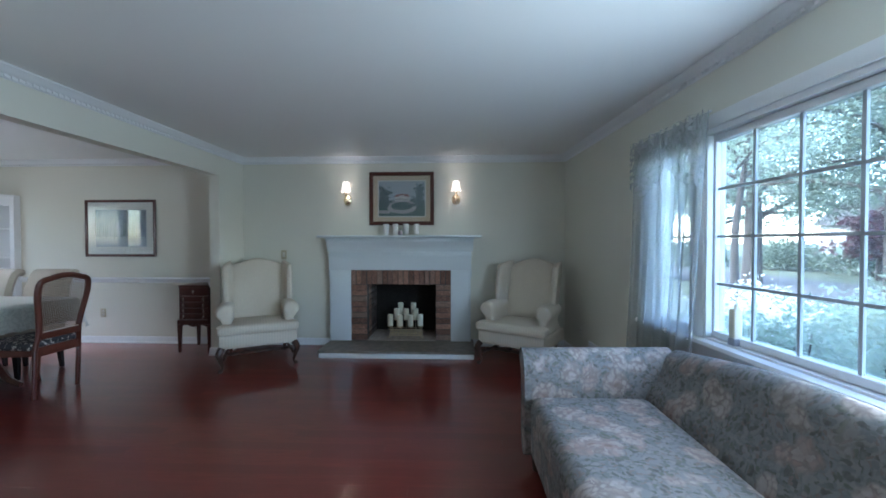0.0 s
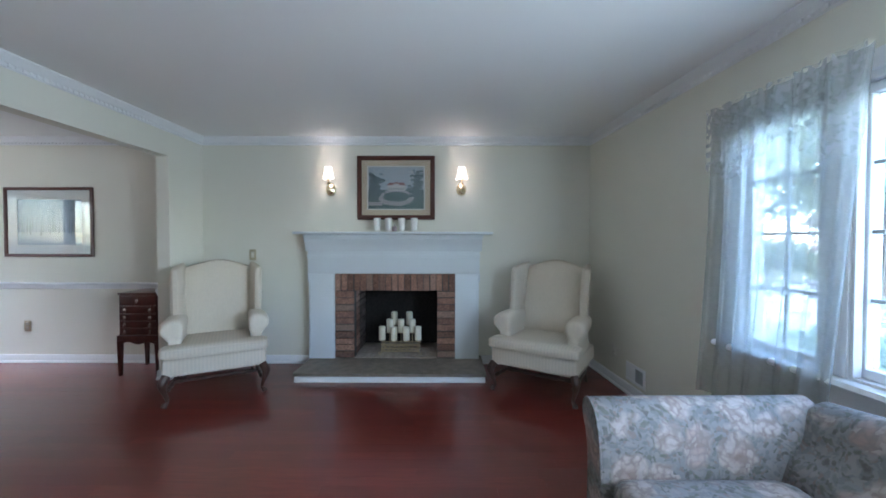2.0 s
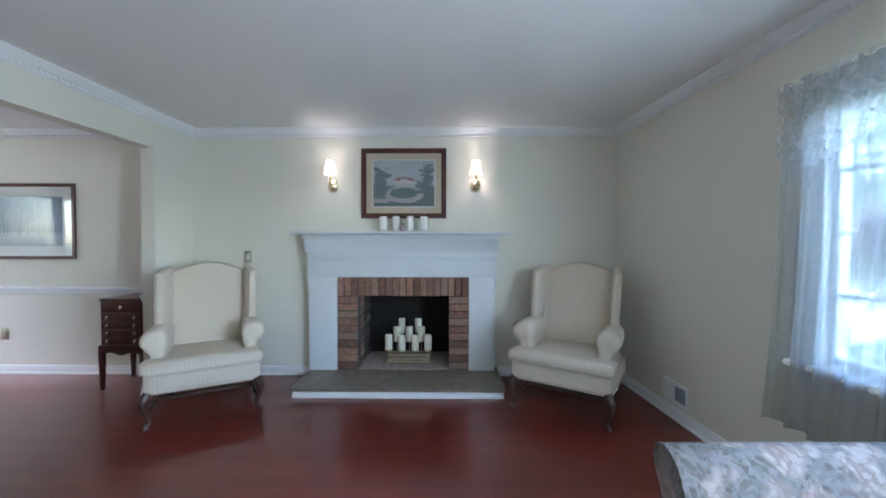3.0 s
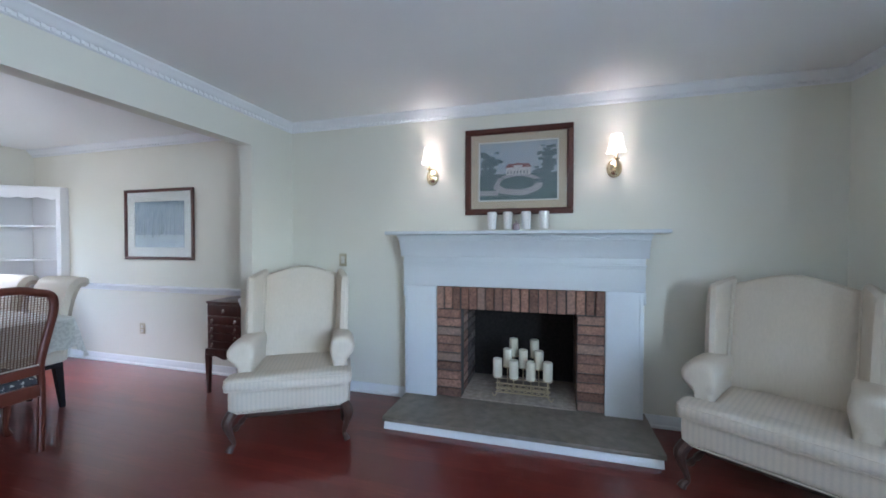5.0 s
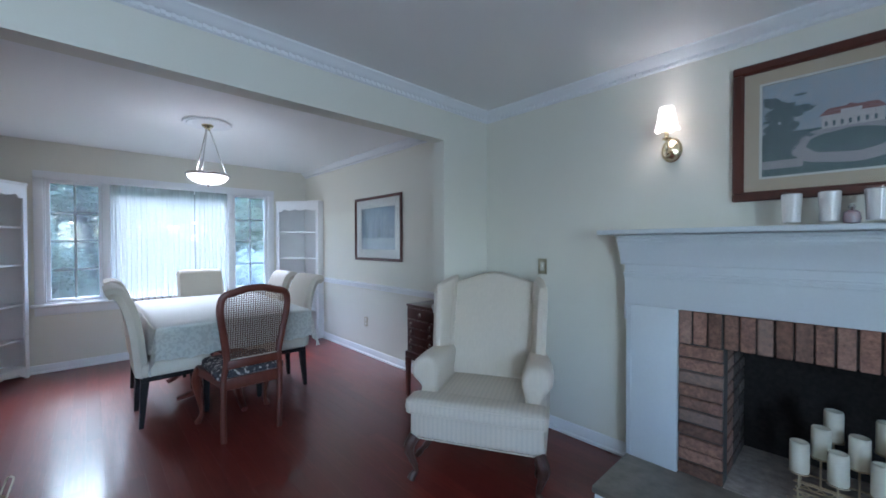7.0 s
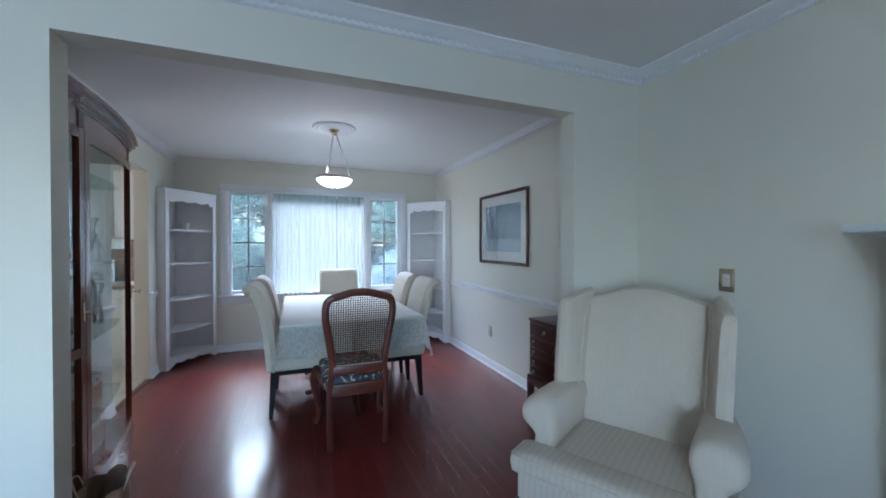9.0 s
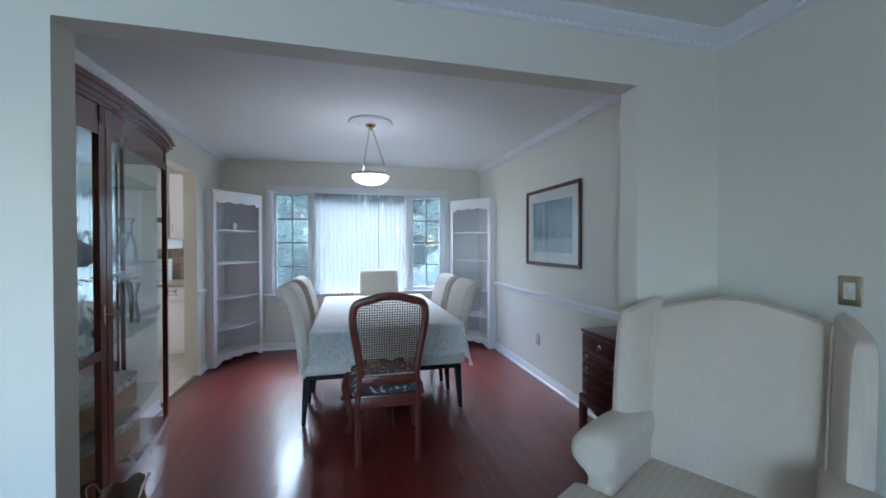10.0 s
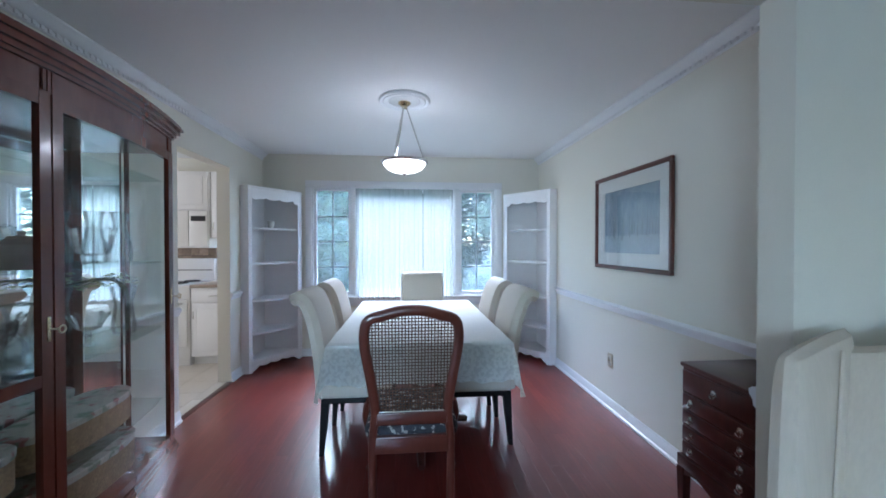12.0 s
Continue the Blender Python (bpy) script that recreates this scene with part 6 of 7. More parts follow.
CARAFE = open_vessel([(0.0, 0.0), (0.045, 0.002), (0.050, 0.05), (0.034, 0.12), (0.022, 0.17), (0.026, 0.20), (0.040, 0.235)])
GOBLET = [(0.0, 0.0), (0.032, 0.002), (0.006, 0.012), (0.005, 0.07), (0.02, 0.085), (0.038, 0.12), (0.042, 0.17), (0.039, 0.17), (0.034, 0.12), (0.0, 0.09)]
BOWL = open_vessel([(0.0, 0.0), (0.04, 0.003), (0.05, 0.02), (0.085, 0.06), (0.10, 0.075)])
PLATE = [(0.0, 0.0), (0.05, 0.0), (0.10, 0.016), (0.10, 0.02), (0.05, 0.006), (0.0, 0.006)]
Z1, Z2, Z3, Z4 = 1.254, 0.869, 0.439, 0.181
def fluted(r0, r1, foot, h, n=40, waves=10):
    """A cut glass bowl on a foot, its rim waved."""
    prof = [(0.55 * r0, 0.0), (0.5 * r0, 0.006), (0.22 * r0, 0.014), (0.22 * r0, foot), (r0 * 0.8, foot + 0.012), (r0, foot + 0.04), ((r0 + r1) / 2, (foot + h) / 2 + 0.02), (r1, h)]
    prof += [(r1 - 0.002, h + 0.002), (r1 - 0.004, h)]
    bm = bmesh.new()
    rings = []
    for r, z in prof:
        f = max(0.0, (z - foot) / (h - foot))
        rings.append([(r * (1 + 0.03 * f * math.cos(waves * 6.283 * k / n)) * math.cos(6.283 * k / n), r * (1 + 0.03 * f * math.cos(waves * 6.283 * k / n)) * math.sin(6.283 * k / n), z + 0.008 * f ** 3 * math.cos(waves * 6.283 * k / n)) for k in range(n)])
    return loft(bm, rings, False)


for x, y, r0, r1, foot, h, zz in ((-3.52, 1.85, 0.065, 0.085, 0.05, 0.17, Z1), (-3.775, 1.91, 0.075, 0.095, 0.04, 0.175, Z1), (-3.73, 1.92, 0.06, 0.082, 0.07, 0.145, Z2), (-3.56, 1.86, 0.05, 0.075, 0.02, 0.10, Z2)):
    single("glass_bowl", fluted(r0, r1, foot, h), VASEGLASS, "clear cut glass footed bowl with fluted rim", "bowl", pose(x, y, zz))
TALL = open_vessel([(0.0, 0.0), (0.050, 0.002), (0.056, 0.05), (0.050, 0.10), (0.031, 0.17), (0.030, 0.205), (0.040, 0.245), (0.046, 0.265)], 0.004)
for x, y in ((-3.965, 1.90), (-3.90, 1.82)):
    turned("carafe", "tall waisted see-through glass carafe in the china cabinet", "carafe", TALL, VASEGLASS, x, y, Z1)
STONE = surface("tan_stoneware", (0.50, 0.43, 0.34), 0.45, dark=(0.36, 0.29, 0.22), scale=10)
for x, y, turn in ((-3.38, 1.96, 180), (-3.14, 1.93, 150)):
    pot = thing("teapot", "tan stoneware teapot on a glass shelf in the cabinet", "teapot", pose(x, y, Z1, 0, 0, turn))
    part("body", lathe(bmesh.new(), [(0.0, 0.0), (0.06, 0.0), (0.092, 0.035), (0.096, 0.06), (0.080, 0.095), (0.045, 0.115), (0.0, 0.118)], 26), STONE, pot)
    part("lid", lathe(bmesh.new(), [(0.046, 0.115), (0.038, 0.126), (0.010, 0.131), (0.014, 0.145), (0.0, 0.15)], 20), STONE, pot)
    part("spout", tube(bmesh.new(), smoothline([(0.08, 0.0, 0.05), (0.115, 0.0, 0.07), (0.125, 0.0, 0.11)], 5), [0.018, 0.017, 0.016, 0.015, 0.014, 0.013, 0.012, 0.011, 0.010, 0.010, 0.010], 10), STONE, pot)
    part("handle", tube(bmesh.new(), smoothline([(-0.08, 0, 0.095), (-0.125, 0, 0.100), (-0.13, 0, 0.05), (-0.09, 0, 0.030)], 6), 0.008, 8), STONE, pot)
big = thing("carafe", "large see-through glass carafe with a dark label in the cabinet", "carafe", pose(-3.365, 1.97, Z2))
part("body", lathe(bmesh.new(), open_vessel([(0.0, 0.0), (0.070, 0.002), (0.076, 0.05), (0.068, 0.11), (0.042, 0.165), (0.040, 0.20), (0.055, 0.25)], 0.004), 28), VASEGLASS, big)
part("label", boxes((-0.055, 0.068, 0.05, -0.015, 0.078, 0.085), bev=0.002), DARKHOLE, big, "small dark label")
for x, y in ((-3.13, 2.02), (-3.10, 1.88)):
    turned("carafe", "see-through glass carafe in the china cabinet", "carafe", CARAFE, VASEGLASS, x, y, Z2)
for x, y in ((-3.48, 1.80), (-3.25, 1.84)):
    turned("goblet", "clear stemmed goblet in the china cabinet", "goblet", GOBLET, VASEGLASS, x, y, Z2)
DRYFLOWER = leafy("dried_yellow_flowers", (0.42, 0.42, 0.20), (0.26, 0.27, 0.12))
vase = thing("flower_vase", "see-through glass vase of dried yellow-green flowers in the cabinet", "vase", pose(-3.985, 1.90, Z2))
part("jar", lathe(bmesh.new(), open_vessel([(0.0, 0.0), (0.050, 0.002), (0.056, 0.04), (0.044, 0.12), (0.040, 0.17), (0.062, 0.25)], 0.004), 24), VASEGLASS, vase)
bm = bmesh.new()
rv = random.Random(5)
for k in range(9):
    a, q = rv.uniform(-0.4, 0.4), rv.uniform(0.1, 0.42)
    tube(bm, smoothline([(-0.02, 0.01 * math.sin(a * 9), 0.01), (0.0, 0.02 * math.sin(a * 7), 0.24), (q * 0.5, q * 0.5 * math.sin(a) * 0.5, 0.31), (q, q * math.sin(a) * 0.4, 0.29)], 4), 0.0025, 5)
part("stems", bm, surface("dry_stem", (0.16, 0.17, 0.09), 0.8), vase)
for k in range(48):
    q = rv.uniform(-0.06, 0.46)
    bm = bmesh.new()
    c0 = Vector((q, rv.uniform(-0.05, 0.05), 0.29 + rv.uniform(-0.025, 0.03)))
    for j in range(7):
        b2 = 6.283 * j / 7
        d = Vector((math.cos(b2), math.sin(b2), rv.uniform(-0.2, 0.5))) * 0.026
        s2 = Vector((-math.sin(b2), math.cos(b2), 0)) * 0.009
        bm.faces.new([bm.verts.new(p) for p in (c0, c0 + d * 0.6 + s2, c0 + d, c0 + d * 0.6 - s2)])
    part("flower", bm, DRYFLOWER, vase, "", 0)


LIDPRINT = surface("pale_printed_lid", (0.74, 0.70, 0.62), 0.6, dark=(0.55, 0.54, 0.47), scale=12, fine=50, var=0.8)
_nt = LIDPRINT.node_tree
_bs = _nt.nodes["Principled BSDF"]
_src = _bs.inputs["Base Color"].links[0].from_socket
_src = _mix(_nt, _ramp(_nt, _noise(_nt, 11, 3, 0.6), 0.52, 0.60), _src, (0.30, 0.36, 0.27))
_nt.links.new(_mix(_nt, _ramp(_nt, _noise(_nt, 15, 2, 0.6), 0.57, 0.64), _src, (0.48, 0.24, 0.22)), _bs.inputs["Base Color"])


def hat_box(x, y, z, half, w, h):
    b = thing("hat_box", "oval woven-pattern box with a pale lid in the cabinet", "box", pose(x, y, z), "oval boxes in the cabinet")

    def oval(g):
        return [(half * math.copysign(abs(math.cos(a)) ** 0.75, math.cos(a)) * (1 + g / half), w * math.copysign(abs(math.sin(a)) ** 0.85, math.sin(a)) * (1 + g / w)) for a in np.linspace(0, 2 * math.pi, 49)[:-1]]
    part("body", prism(bmesh.new(), oval(0.0), 0.0, h - 0.03, "z"), BASKET, b)
    part("lid", loft(bmesh.new(), [[(u, v, q) for u, v in oval(g)] for g, q in ((0.004, h - 0.029), (0.005, h - 0.004), (0.001, h), (-0.03, h + 0.003), (-0.07, h + 0.004))]), LIDPRINT, b, "pale printed lid")
    return b


hat_box(-3.69, 1.875, Z3, 0.30, 0.125, 0.145)
hat_box(-3.215, 1.87, Z3, 0.165, 0.125, 0.145)
hat_box(-3.72, 1.875, Z4, 0.30, 0.125, 0.165)
hat_box(-3.225, 1.88, Z4, 0.165, 0.125, 0.165)

# paper bag on the floor by the cabinet
bag = thing("paper_bag", "crumpled brown paper bag with cord handles on the floor", "bag", pose(-3.13, 2.27, 0.0, 0, 0, 12))
rbag = random.Random(9)


def bagside(u, v):
    a = u * 2 * math.pi
    e = 0.32
    cx, cy = math.cos(a), math.sin(a)
    k = (abs(cx) ** 4 + abs(cy) ** 4) ** -0.25
    wob = 0.012 * math.sin(a * 5 + v * 7) * v + 0.008 * math.sin(a * 9 + v * 13)
    return Vector((cx * k * (0.125 + wob), cy * k * (0.075 + wob * 0.7), 0.30 * v + 0.012 * math.sin(a * 3) * (v > 0.98)))


part("body", sheet(bmesh.new(), 48, 12, bagside), PAPER, bag, "", 50)
part("base", boxes((-0.12, -0.07, 0.0, 0.12, 0.07, 0.004)), PAPER, bag)
for y in (-0.07, 0.07):
    part("handle", tube(bmesh.new(), smoothline([(-0.05, y, 0.27), (-0.045, y * 1.3, 0.34), (0.0, y * 1.5, 0.355), (0.045, y * 1.3, 0.335), (0.05, y, 0.27)], 5), 0.0035, 6), MATBOARD, bag, "pale twisted cord")


# ---- kitchen through the doorway ----
KW = -6.84
struct("wall_kitchen_west", boxes((KW - 0.12, SOUTH - 3.5, 0, KW, SOUTH - 0.12, H)), WALL, "cream kitchen wall", "wall")
struct("floor_kitchen", boxes((KW, SOUTH - 3.5, -0.1, LEFT2, SOUTH - 0.13, -0.002)), MORTAR, "kitchen floor bed", "floor")
kfloor = bpy.data.objects["floor_kitchen"]
part("door_tile", boxes((KX0 + 0.001, SOUTH - 0.129, -0.006, (KX0 + KX1) / 2 - 0.002, SOUTH - 0.037, 0.004), bev=0.001), KTILE, kfloor)
part("door_tile", boxes(((KX0 + KX1) / 2 + 0.002, SOUTH - 0.129, -0.006, KX1 - 0.001, SOUTH - 0.037, 0.004), bev=0.001), KTILE, kfloor)
tile = mesh_of("tile", boxes((0.003, 0.003, -0.006, 0.297, 0.297, 0.004)), KTILE, 0)
for i in range(12):
    for j in range(11):
        o = new("tile", tile)
        o.parent = kfloor
        o.location = (-6.60 + i * 0.3, SOUTH - 0.13 - (j + 1) * 0.3, 0)
struct("threshold", boxes((KX0, SOUTH - 0.035, -0.005, KX1, SOUTH + 0.012, 0.007), bev=0.003), CHERRY, "reddish wooden threshold strip", "threshold")


def cabinet_unit(name, label, y0, y1, z0, z1, x0, x1, drawer, toe):
    """A white kitchen cupboard facing +x."""
    c = thing(name, label, "kitchen cabinet", pose(0, 0, 0))
    part("body", boxes((x0, y0 + 0.001, z0 + (0.1 if toe else 0), x1, y1 - 0.001, z1), bev=0.002), SHELFWHITE, c)
    if toe:
        part("toe_kick", boxes((x0, y0 + 0.002, 0.004, x1 - 0.06, y1 - 0.002, 0.1)), SHELFWHITE, c)
    top = z1 - 0.01
    lo = z0 + (0.11 if toe else 0.01)
    if drawer:
        d = part("drawer", boxes((x1 + 0.001, y0 + 0.02, z1 - 0.16, x1 + 0.018, y1 - 0.02, z1 - 0.02), bev=0.004), SHELFWHITE, c)
        part("handle", tube(bmesh.new(), [(x1 + 0.018, (y0 + y1) / 2 - 0.045, z1 - 0.09), (x1 + 0.035, (y0 + y1) / 2 - 0.04, z1 - 0.09), (x1 + 0.035, (y0 + y1) / 2 + 0.04, z1 - 0.09), (x1 + 0.018, (y0 + y1) / 2 + 0.045, z1 - 0.09)], 0.004, 6), CHROME, d, "nickel handle")
        top = z1 - 0.18
    d = part("door", boxes((x1 + 0.001, y0 + 0.02, lo, x1 + 0.018, y1 - 0.02, top), bev=0.003), SHELFWHITE, c)
    part("raised_panel", boxes((x1 + 0.0185, y0 + 0.07, lo + 0.05, x1 + 0.026, y1 - 0.07, top - 0.05), bev=0.006), SHELFWHITE, d)
    zc = top - 0.12 if toe else lo + 0.12
    part("handle", tube(bmesh.new(), [(x1 + 0.018, y0 + 0.045, zc - 0.045), (x1 + 0.04, y0 + 0.045, zc - 0.04), (x1 + 0.04, y0 + 0.045, zc + 0.04), (x1 + 0.018, y0 + 0.045, zc + 0.045)], 0.004, 6), CHROME, d, "nickel handle")
    return c


cabinet_unit("base_cabinet", "white raised-panel base cabinet in the kitchen", 1.03, 1.52, 0.0, 0.87, KW, -6.22, True, True)
cabinet_unit("wall_cabinet", "white raised-panel wall cabinet above the counter", 1.15, 1.52, 1.43, 2.20, KW, -6.42, False, False)
cabinet_unit("wall_cabinet", "white raised-panel wall cabinet above the microwave", 0.39, 1.14, 1.75, 2.20, KW, -6.42, False, False)
single("countertop", boxes((KW, 1.03, 0.872, -6.19, 1.53, 0.905), bev=0.006), COUNTER, "tan speckled kitchen countertop", "countertop")
bs = struct("trim_backsplash", boxes((KW + 0.001, 0.2, 0.91, KW + 0.006, 1.53, 1.42)), MORTAR, "tan tiled backsplash behind the range", "backsplash")
rt = random.Random(3)
SPLASH = surface("tan_brown_tile", (0.40, 0.30, 0.22), 0.4, dark=(0.22, 0.16, 0.12), scale=8, fine=40, var=0.9, each=0.35, bump=0.1)
tm = mesh_of("tile", boxes((0.0, 0.002, 0.002, 0.008, 0.098, 0.098)), SPLASH, 0)
for i in range(13):
    for j in range(5):
        o = new("tile", tm)
        o.parent = bs
        o.location = (KW + 0.006, 0.21 + i * 0.1, 0.912 + j * 0.1)
rng = thing("range_stove", "white electric range with black coil burners", "stove", pose(0, 0, 0))
ENAMEL = surface("white_enamel", (0.78, 0.78, 0.77), 0.2, dark=(0.74, 0.74, 0.73), bump=0.0)
part("body", boxes((KW + 0.02, 0.27, 0.005, -6.21, 1.025, 0.90), bev=0.006), ENAMEL, rng)
part("oven_door", boxes((-6.208, 0.29, 0.22, -6.18, 1.005, 0.74), bev=0.006), ENAMEL, rng)
part("oven_handle", tube(bmesh.new(), [(-6.18, 0.34, 0.70), (-6.15, 0.35, 0.70), (-6.15, 0.95, 0.70), (-6.18, 0.96, 0.70)], 0.010, 8), CHROME, rng)
part("control_back", boxes((KW + 0.02, 0.27, 0.90, KW + 0.09, 1.025, 1.18), bev=0.008), ENAMEL, rng)
part("panel_line", boxes((KW + 0.091, 0.29, 1.03, KW + 0.095, 1.0, 1.04)), BLACKWOOD, rng)
for y in (0.46, 0.84):
    for x in (-6.62, -6.36):
        part("burner", tube(bmesh.new(), [(x + (0.02 + 0.006 * k / 3) * math.cos(k * 0.5), y + (0.02 + 0.006 * k / 3) * math.sin(k * 0.5), 0.912) for k in range(40)], 0.005, 5), BLACKWOOD, rng, "black coil burner")
mw = thing("microwave", "white microwave oven over the kitchen range", "microwave", pose(0, 0, 0))
part("body", boxes((KW, 0.38, 1.31, -6.40, 1.14, 1.745), bev=0.006), ENAMEL, mw)
part("door", boxes((-6.399, 0.39, 1.33, -6.375, 0.92, 1.735), bev=0.004), ENAMEL, mw)
part("keypad", boxes((-6.399, 0.93, 1.33, -6.38, 1.13, 1.735), bev=0.004), ENAMEL, mw)
part("display", boxes((-6.379, 0.95, 1.62, -6.375, 1.11, 1.68)), DARKHOLE, mw, "dark display", 0)
# added lamp at the blank end wall, standing in for unseen kitchen daylight
kl = new("kitchen_fill", bpy.data.lights.new("kitchen_fill", "AREA"))
kl.data.shape, kl.data.size, kl.data.size_y, kl.data.energy, kl.data.color = "RECTANGLE", 1.3, 1.1, 1.2, (1.0, 0.94, 0.84)
kl.matrix_world = look((-4.9, SOUTH - 3.36, 1.5), (-4.9, 0, 1.4))


# ---- outdoors ----
struct("ground", boxes((-400, -400, -0.75, 400, 400, -0.55)), GRASS, "green lawn running to the horizon", "ground")
struct("road", boxes((11.5, -200, -0.549, 17.5, 200, -0.53)), ASPHALT, "grey asphalt street", "road")
struct("driveway", boxes((6.5, 5.2, -0.549, 11.49, 8.4, -0.532)), ASPHALT, "pale grey asphalt driveway", "driveway")


def leaf_cloud(centers, per, spread, size, rnd, flat=0.75):
    """Leaves as small folded quads gathered round the centres."""
    verts, faces = [], []
    for c in centers:
        for _ in range(per):
            p = c + Vector((rnd.gauss(0, spread), rnd.gauss(0, spread), rnd.gauss(0, spread * flat)))
            a = Vector((rnd.gauss(0, 1), rnd.gauss(0, 1), rnd.gauss(0, 0.6))).normalized()
            b = a.cross(Vector((rnd.gauss(0, 1), rnd.gauss(0, 1), rnd.gauss(0, 1)))).normalized()
            s = size * rnd.uniform(0.6, 1.3)
            i = len(verts)
            verts += [tuple(p - a * s), tuple(p + b * s * 0.45), tuple(p + a * s), tuple(p - b * s * 0.45)]
            faces.append((i, i + 1, i + 2, i + 3))
    me = bpy.data.meshes.new("leaves")
    me.from_pydata(verts, [], faces)
    return me


def tree(name, label, x, y, height, r, crown, leaf, seed, per=70, size=0.16, bare=0.28, z=-0.55):
    rnd = random.Random(seed)
    t = thing(name, label, "tree", pose(x, y, z))
    bm = tube(bmesh.new(), smoothline([(0, 0, 0), (rnd.uniform(-.1, .1), rnd.uniform(-.1, .1), height * 0.3), (rnd.uniform(-.3, .3), rnd.uniform(-.3, .3), height * 0.62), (0, 0, height * 0.85)], 5), [r * q for q in np.linspace(1.25, 0.3, 16)], 12)
    part("trunk", bm, BARK, t)
    centers = []
    for k in range(13):
        a = k * 2.4 + rnd.uniform(-0.4, 0.4)
        z0 = height * (bare + (0.8 - bare) * k / 12)
        reach = crown * (1 - 0.5 * (k / 12) ** 1.5) * rnd.uniform(0.75, 1.1)
        tip = Vector((reach * math.cos(a), reach * math.sin(a), z0 + height * rnd.uniform(0.04, 0.16)))
        base = Vector((0, 0, z0))
        mid = base.lerp(tip, 0.5) + Vector((0, 0, height * 0.03))
        part("limb", tube(bmesh.new(), smoothline([base, mid, tip], 4), [r * q for q in np.linspace(0.42, 0.08, 9)], 6), BARK, t)
        for j in range(5):
            q = base.lerp(tip, 0.35 + 0.68 * j / 4) + Vector((rnd.gauss(0, crown * 0.12), rnd.gauss(0, crown * 0.12), rnd.gauss(0, height * 0.03)))
            centers.append(q)
    me = leaf_cloud(centers, per, crown * 0.13, size, rnd)
    me.materials.append(leaf)
    o = new("crown", me)
    o.parent = t
    o["kind"] = "stuff"
    return t


for k, (x, y, h, r, c) in enumerate(((13.4, 18.0, 13, 0.32, 5.0), (15.0, 13.6, 13, 0.34, 5.0), (27.0, 27.0, 15, 0.42, 6.5), (30.0, 19.0, 15, 0.45, 6.5), (24.0, 36.0, 16, 0.45, 7.0), (38.0, 30.0, 17, 0.5, 8.0), (36.0, 12.0, 16, 0.5, 7.5), (30.0, 48.0, 18, 0.5, 9.0), (14.0, 44.0, 17, 0.45, 7.0))):
    tree("street_tree", "leafy green shade tree beyond the street", x, y, h, r, c, LEAF, 20 + k, 360, 0.045 + 0.0017 * math.hypot(x, y), 0.22)
tree("young_tree", "slender young tree on the front lawn", 7.4, 10.6, 7.5, 0.09, 2.0, LEAFPALE, 33, 60, 0.06, 0.45)
tree("plum_tree", "small dark red leaved tree across the street", 20.6, 19.5, 3.6, 0.12, 1.6, LEAFRED, 61, 60, 0.12, 0.25)
for k, (x, y, h, r, c) in enumerate(((-15.5, 0.2, 6.5, 0.16, 2.4), (-17.0, 8.4, 7, 0.18, 2.6), (-30.0, 2.5, 13, 0.35, 5.5), (-33.0, 11.5, 14, 0.4, 6.0), (-31.0, -8.0, 13, 0.4, 6.0), (-40.0, 4.5, 15, 0.4, 7.0), (-42.0, 18.0, 15, 0.4, 7.5))):
    tree("garden_tree", "leafy garden tree behind the dining room windows", x, y, h, r, c, LEAFPALE if k < 2 else LEAF, 40 + k, 170, 0.06 + 0.0028 * abs(x), 0.24)


def shrub(name, label, x, y, w, h, leaf, seed, z=-0.55, per=150, size=0.038):
    rnd = random.Random(seed)
    s = thing(name, label, "shrub", pose(x, y, z), "shrubs outside the windows")
    bm = bmesh.new()
    centers = []
    for k in range(16):
        a = k * 2.4
        q = w * 0.5 * math.sqrt((k + 0.5) / 16)
        top = Vector((q * math.cos(a), q * math.sin(a), h * (0.95 - 0.45 * (q / (w * 0.5)) ** 2) * rnd.uniform(0.85, 1.05)))
        tube(bm, [(0.1 * math.cos(a), 0.1 * math.sin(a), 0), tuple(top)], [0.018, 0.006], 5)
        centers += [top, top * 0.75 + Vector((0, 0, 0.05)), Vector((top.x * 1.05, top.y * 1.05, top.z * 0.5))]
    part("stems", bm, BARK, s)
    me = leaf_cloud(centers, per, w * 0.11, size, rnd, 0.8)
    me.materials.append(leaf)
    o = new("leaves", me)
    o.parent = s
    o["kind"] = "stuff"
    return s


for k, (x, y, w, h) in enumerate(((2.6, 1.2, 1.3, 1.22), (2.7, 2.4, 1.4, 1.28), (2.8, 3.6, 1.4, 1.25), (3.2, 4.8, 1.5, 1.2), (3.9, 2.6, 1.7, 1.3), (4.4, 4.2, 1.7, 1.28), (4.6, 6.0, 1.6, 1.1), (5.6, 4.6, 1.8, 1.35), (3.7, 1.0, 1.6, 1.3))):
    shrub("flowering_shrub", "pale green flowering shrub below the front window", x, y, w, h, LEAFPALE if k % 3 else BLOSSOM, 70 + k)
shrub("spreading_juniper", "green spreading shrub on the front lawn", 8.0, 5.0, 3.4, 1.75, LEAF, 90, size=0.09, per=140)
for k, (x, y) in enumerate(((22.0, 26.5), (23.0, 22.0), (24.0, 17.0), (24.5, 12.0), (18.5, 30.0))):
    shrub("far_hedge", "rounded green hedge across the street", x, y, 3.6, 1.9, LEAF, 95 + k, size=0.12, per=90)
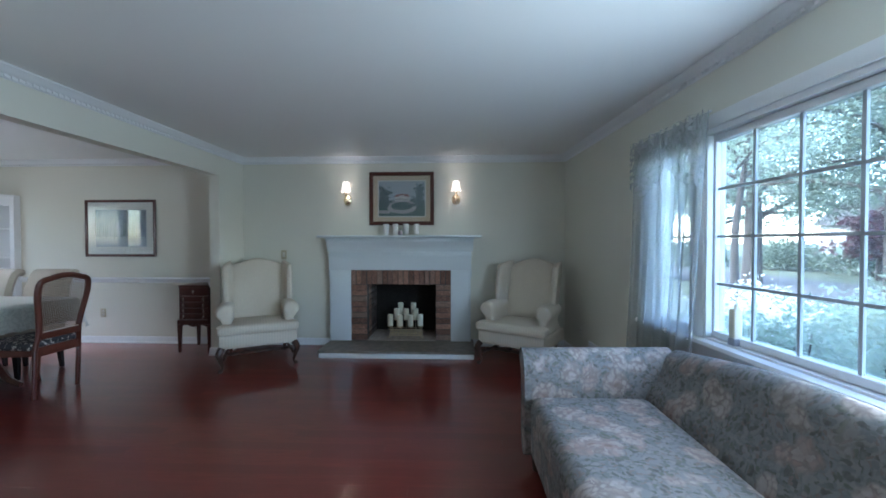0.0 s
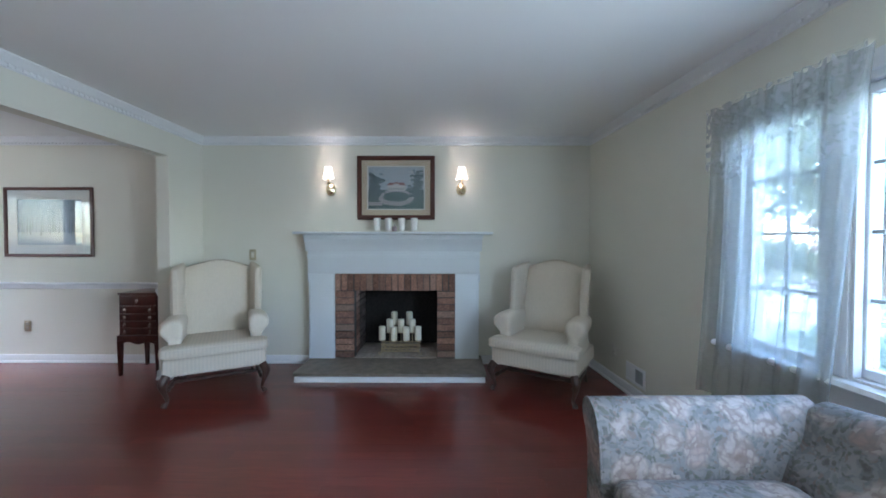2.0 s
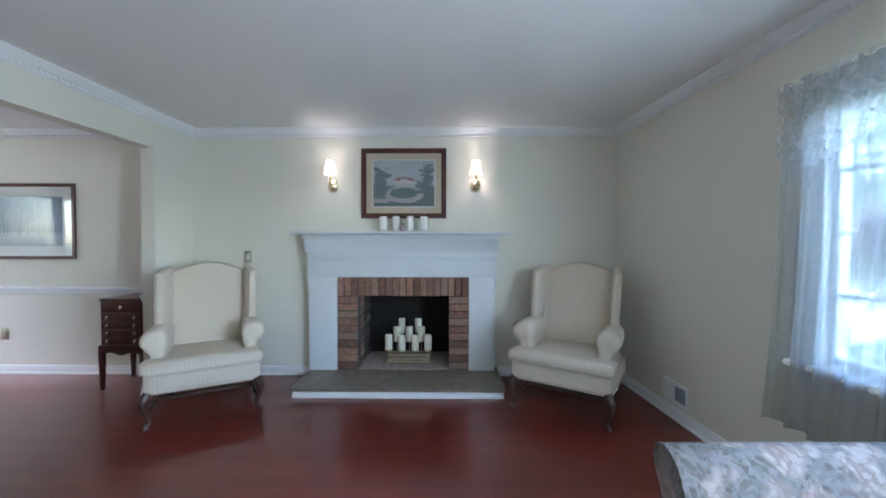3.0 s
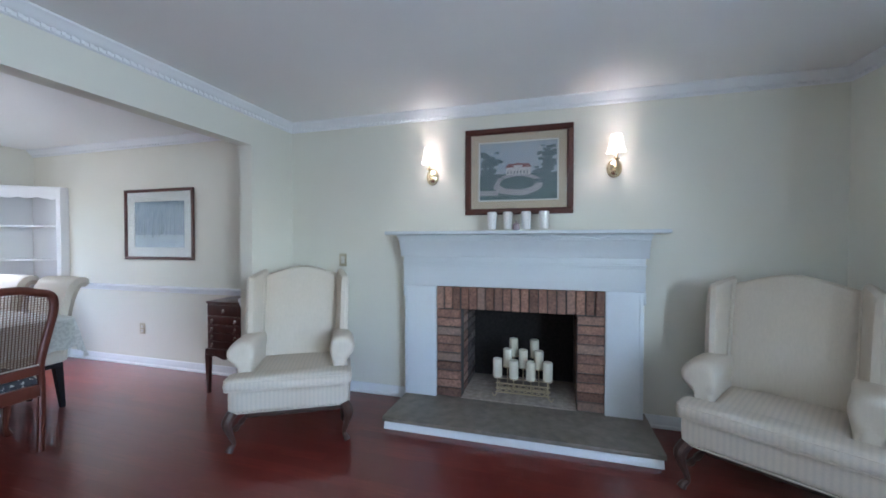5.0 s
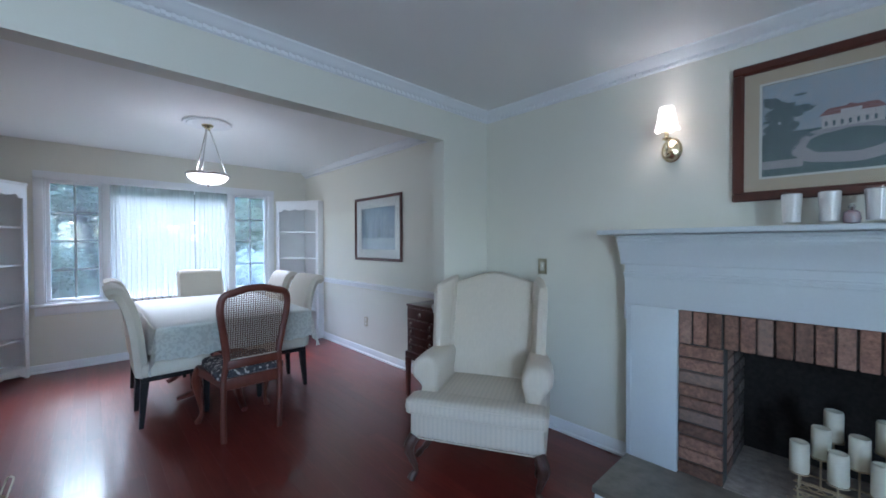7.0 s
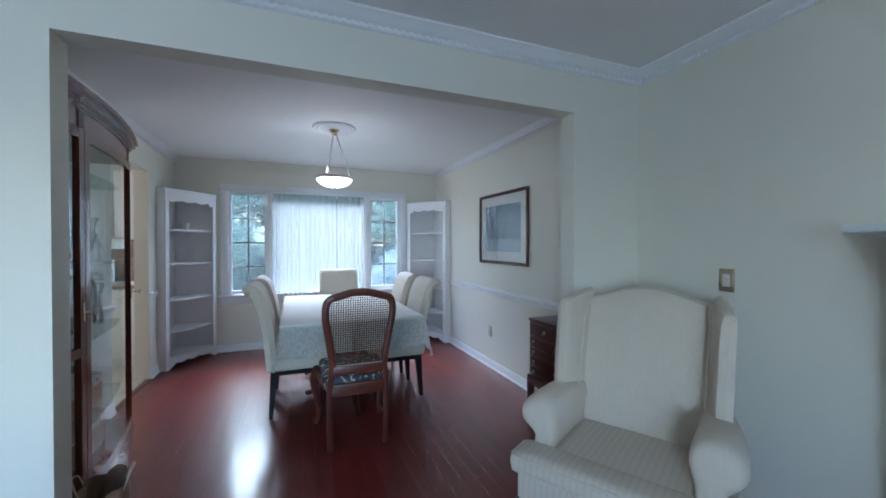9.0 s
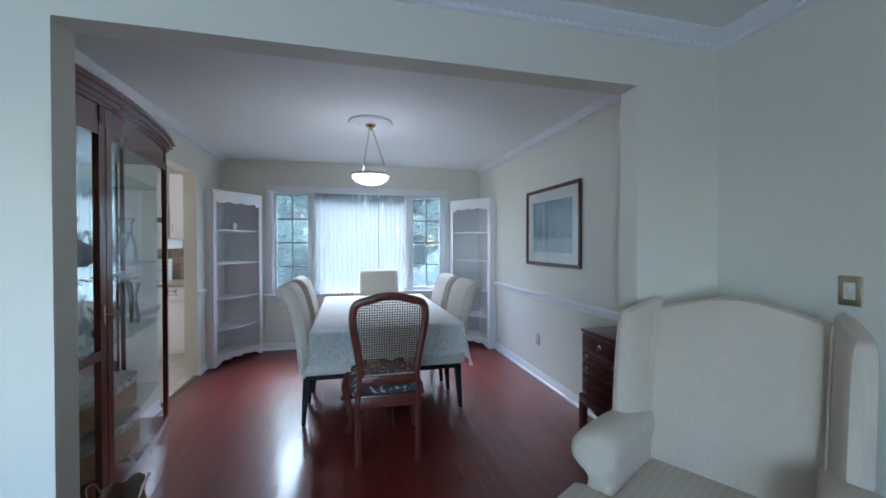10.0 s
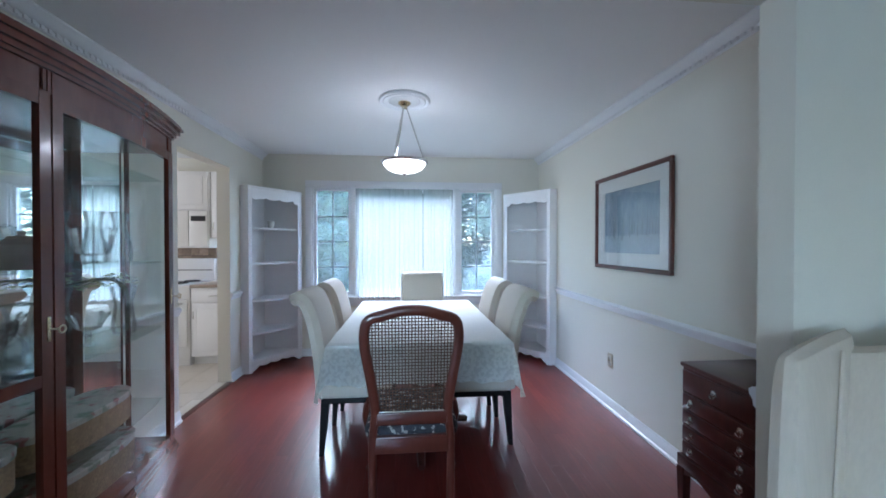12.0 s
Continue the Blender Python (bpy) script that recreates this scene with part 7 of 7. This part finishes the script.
for k, (x, y) in enumerate(((-13.5, 0.2), (-14.0, 6.6), (-20, 1.5), (-21, 9.0))):
    shrub("garden_shrub", "pale flowering garden shrub behind the house", x, y, 1.9, 1.5 if k < 2 else 2.2, BLOSSOM if k == 1 else LEAFPALE, 110 + k, size=0.07)


def house(name, label, x, y, w, d, h, rz):
    b = thing(name, label, "house", pose(x, y, -0.55, 0, 0, rz))
    part("wall", boxes((-w / 2, -d / 2, 0, w / 2, d / 2, h)), SIDING, b)
    part("roof", prism(bmesh.new(), [(-d / 2 - 0.4, h), (d / 2 + 0.4, h), (0, h + d * 0.3)], -w / 2 - 0.3, w / 2 + 0.3, "x"), ROOFING, b)
    for k in range(4):
        wx = -w / 2 + w * (k + 0.5) / 4
        wd = part("window", boxes((wx - 0.5, -d / 2 - 0.04, 0.9, wx + 0.5, -d / 2 - 0.005, 2.1)), TRIM, b)
        part("pane", boxes((wx - 0.42, -d / 2 - 0.06, 0.98, wx + 0.42, -d / 2 - 0.041, 2.02)), DARKHOLE, wd, "", 0)
    return b


house("neighbour_house", "pale sided house with grey roof across the street", 31.0, 22.0, 14, 8, 3.0, -70)
house("garden_shed", "dark low outbuilding beyond the back lawn", -23.0, -3.0, 6, 3, 2.4, 80)


# woods closing the view beyond the lawns, and a dark clipped hedge
def woods(name, label, x0, x1, y0, y1, n, h, spread, size, leaf, seed, per=60):
    rnd = random.Random(seed)
    centers = [Vector((rnd.uniform(x0, x1), rnd.uniform(y0, y1), -0.4 + h * rnd.random() ** 1.2)) for _ in range(n)]
    me = leaf_cloud(centers, per, spread, size, rnd, 0.8)
    me.materials.append(leaf)
    tagged(new(name, me), label, "woods", "", "stuff")


woods("far_woods", "far green woods beyond the back lawn", -52, -46, -32, 44, 1250, 19, 1.5, 0.32, LEAF, 131, 80)
woods("garden_hedge", "dark green hedge along the back lawn", -24.5, -23.2, -1, 20, 150, 1.9, 0.35, 0.085, LEAF, 132, 70)

# ---- floor boards ----
PW = 0.085


def plank_mesh(length):
    w, l = PW - 0.0004, length - 0.0004
    return box(bmesh.new(), 0, 0, -0.0175, l, w, 0)


LENGTHS = (0.7, 0.95, 1.2, 1.45)
floor_ob = thing("floor", "glossy reddish cherry plank floor", "floor", None, "", "structure")
meshes = [mesh_of("plank", plank_mesh(l), FLOORWOOD, 0) for l in LENGTHS]
rf = random.Random(11)
verts, faces, near = [], [], 0
y = BACK
while y < NORTH:
    x = WEST - rf.uniform(0, 0.8)
    while x < 2.2:
        k = rf.randrange(4)
        l = LENGTHS[k]
        west = LEFT2 + 0.05 if y < SOUTH - 0.08 else WEST - 0.05
        east = 1.43 + 0.0629 * (NORTH - y)
        if x + l > west and x < east:
            if near < 300 and -3.9 < x and x + l < 1.4 and 2.2 < y < 4.5:
                near += 1
                o = new("plank", meshes[k])
                o.location = (x, y, 0)
                o.parent = floor_ob
            else:
                base = len(verts)
                me = meshes[k]
                verts += [(min(east, max(west, v.co.x + x)), v.co.y + y, v.co.z) for v in me.vertices]
                faces += [tuple(i + base for i in p.vertices) for p in me.polygons]
        x += l
    y += PW
me = bpy.data.meshes.new("planks")
me.from_pydata(verts, [], faces)
me.materials.append(FLOORWOOD)
o = new("planks", me)
o.parent = floor_ob
o["kind"] = "stuff"
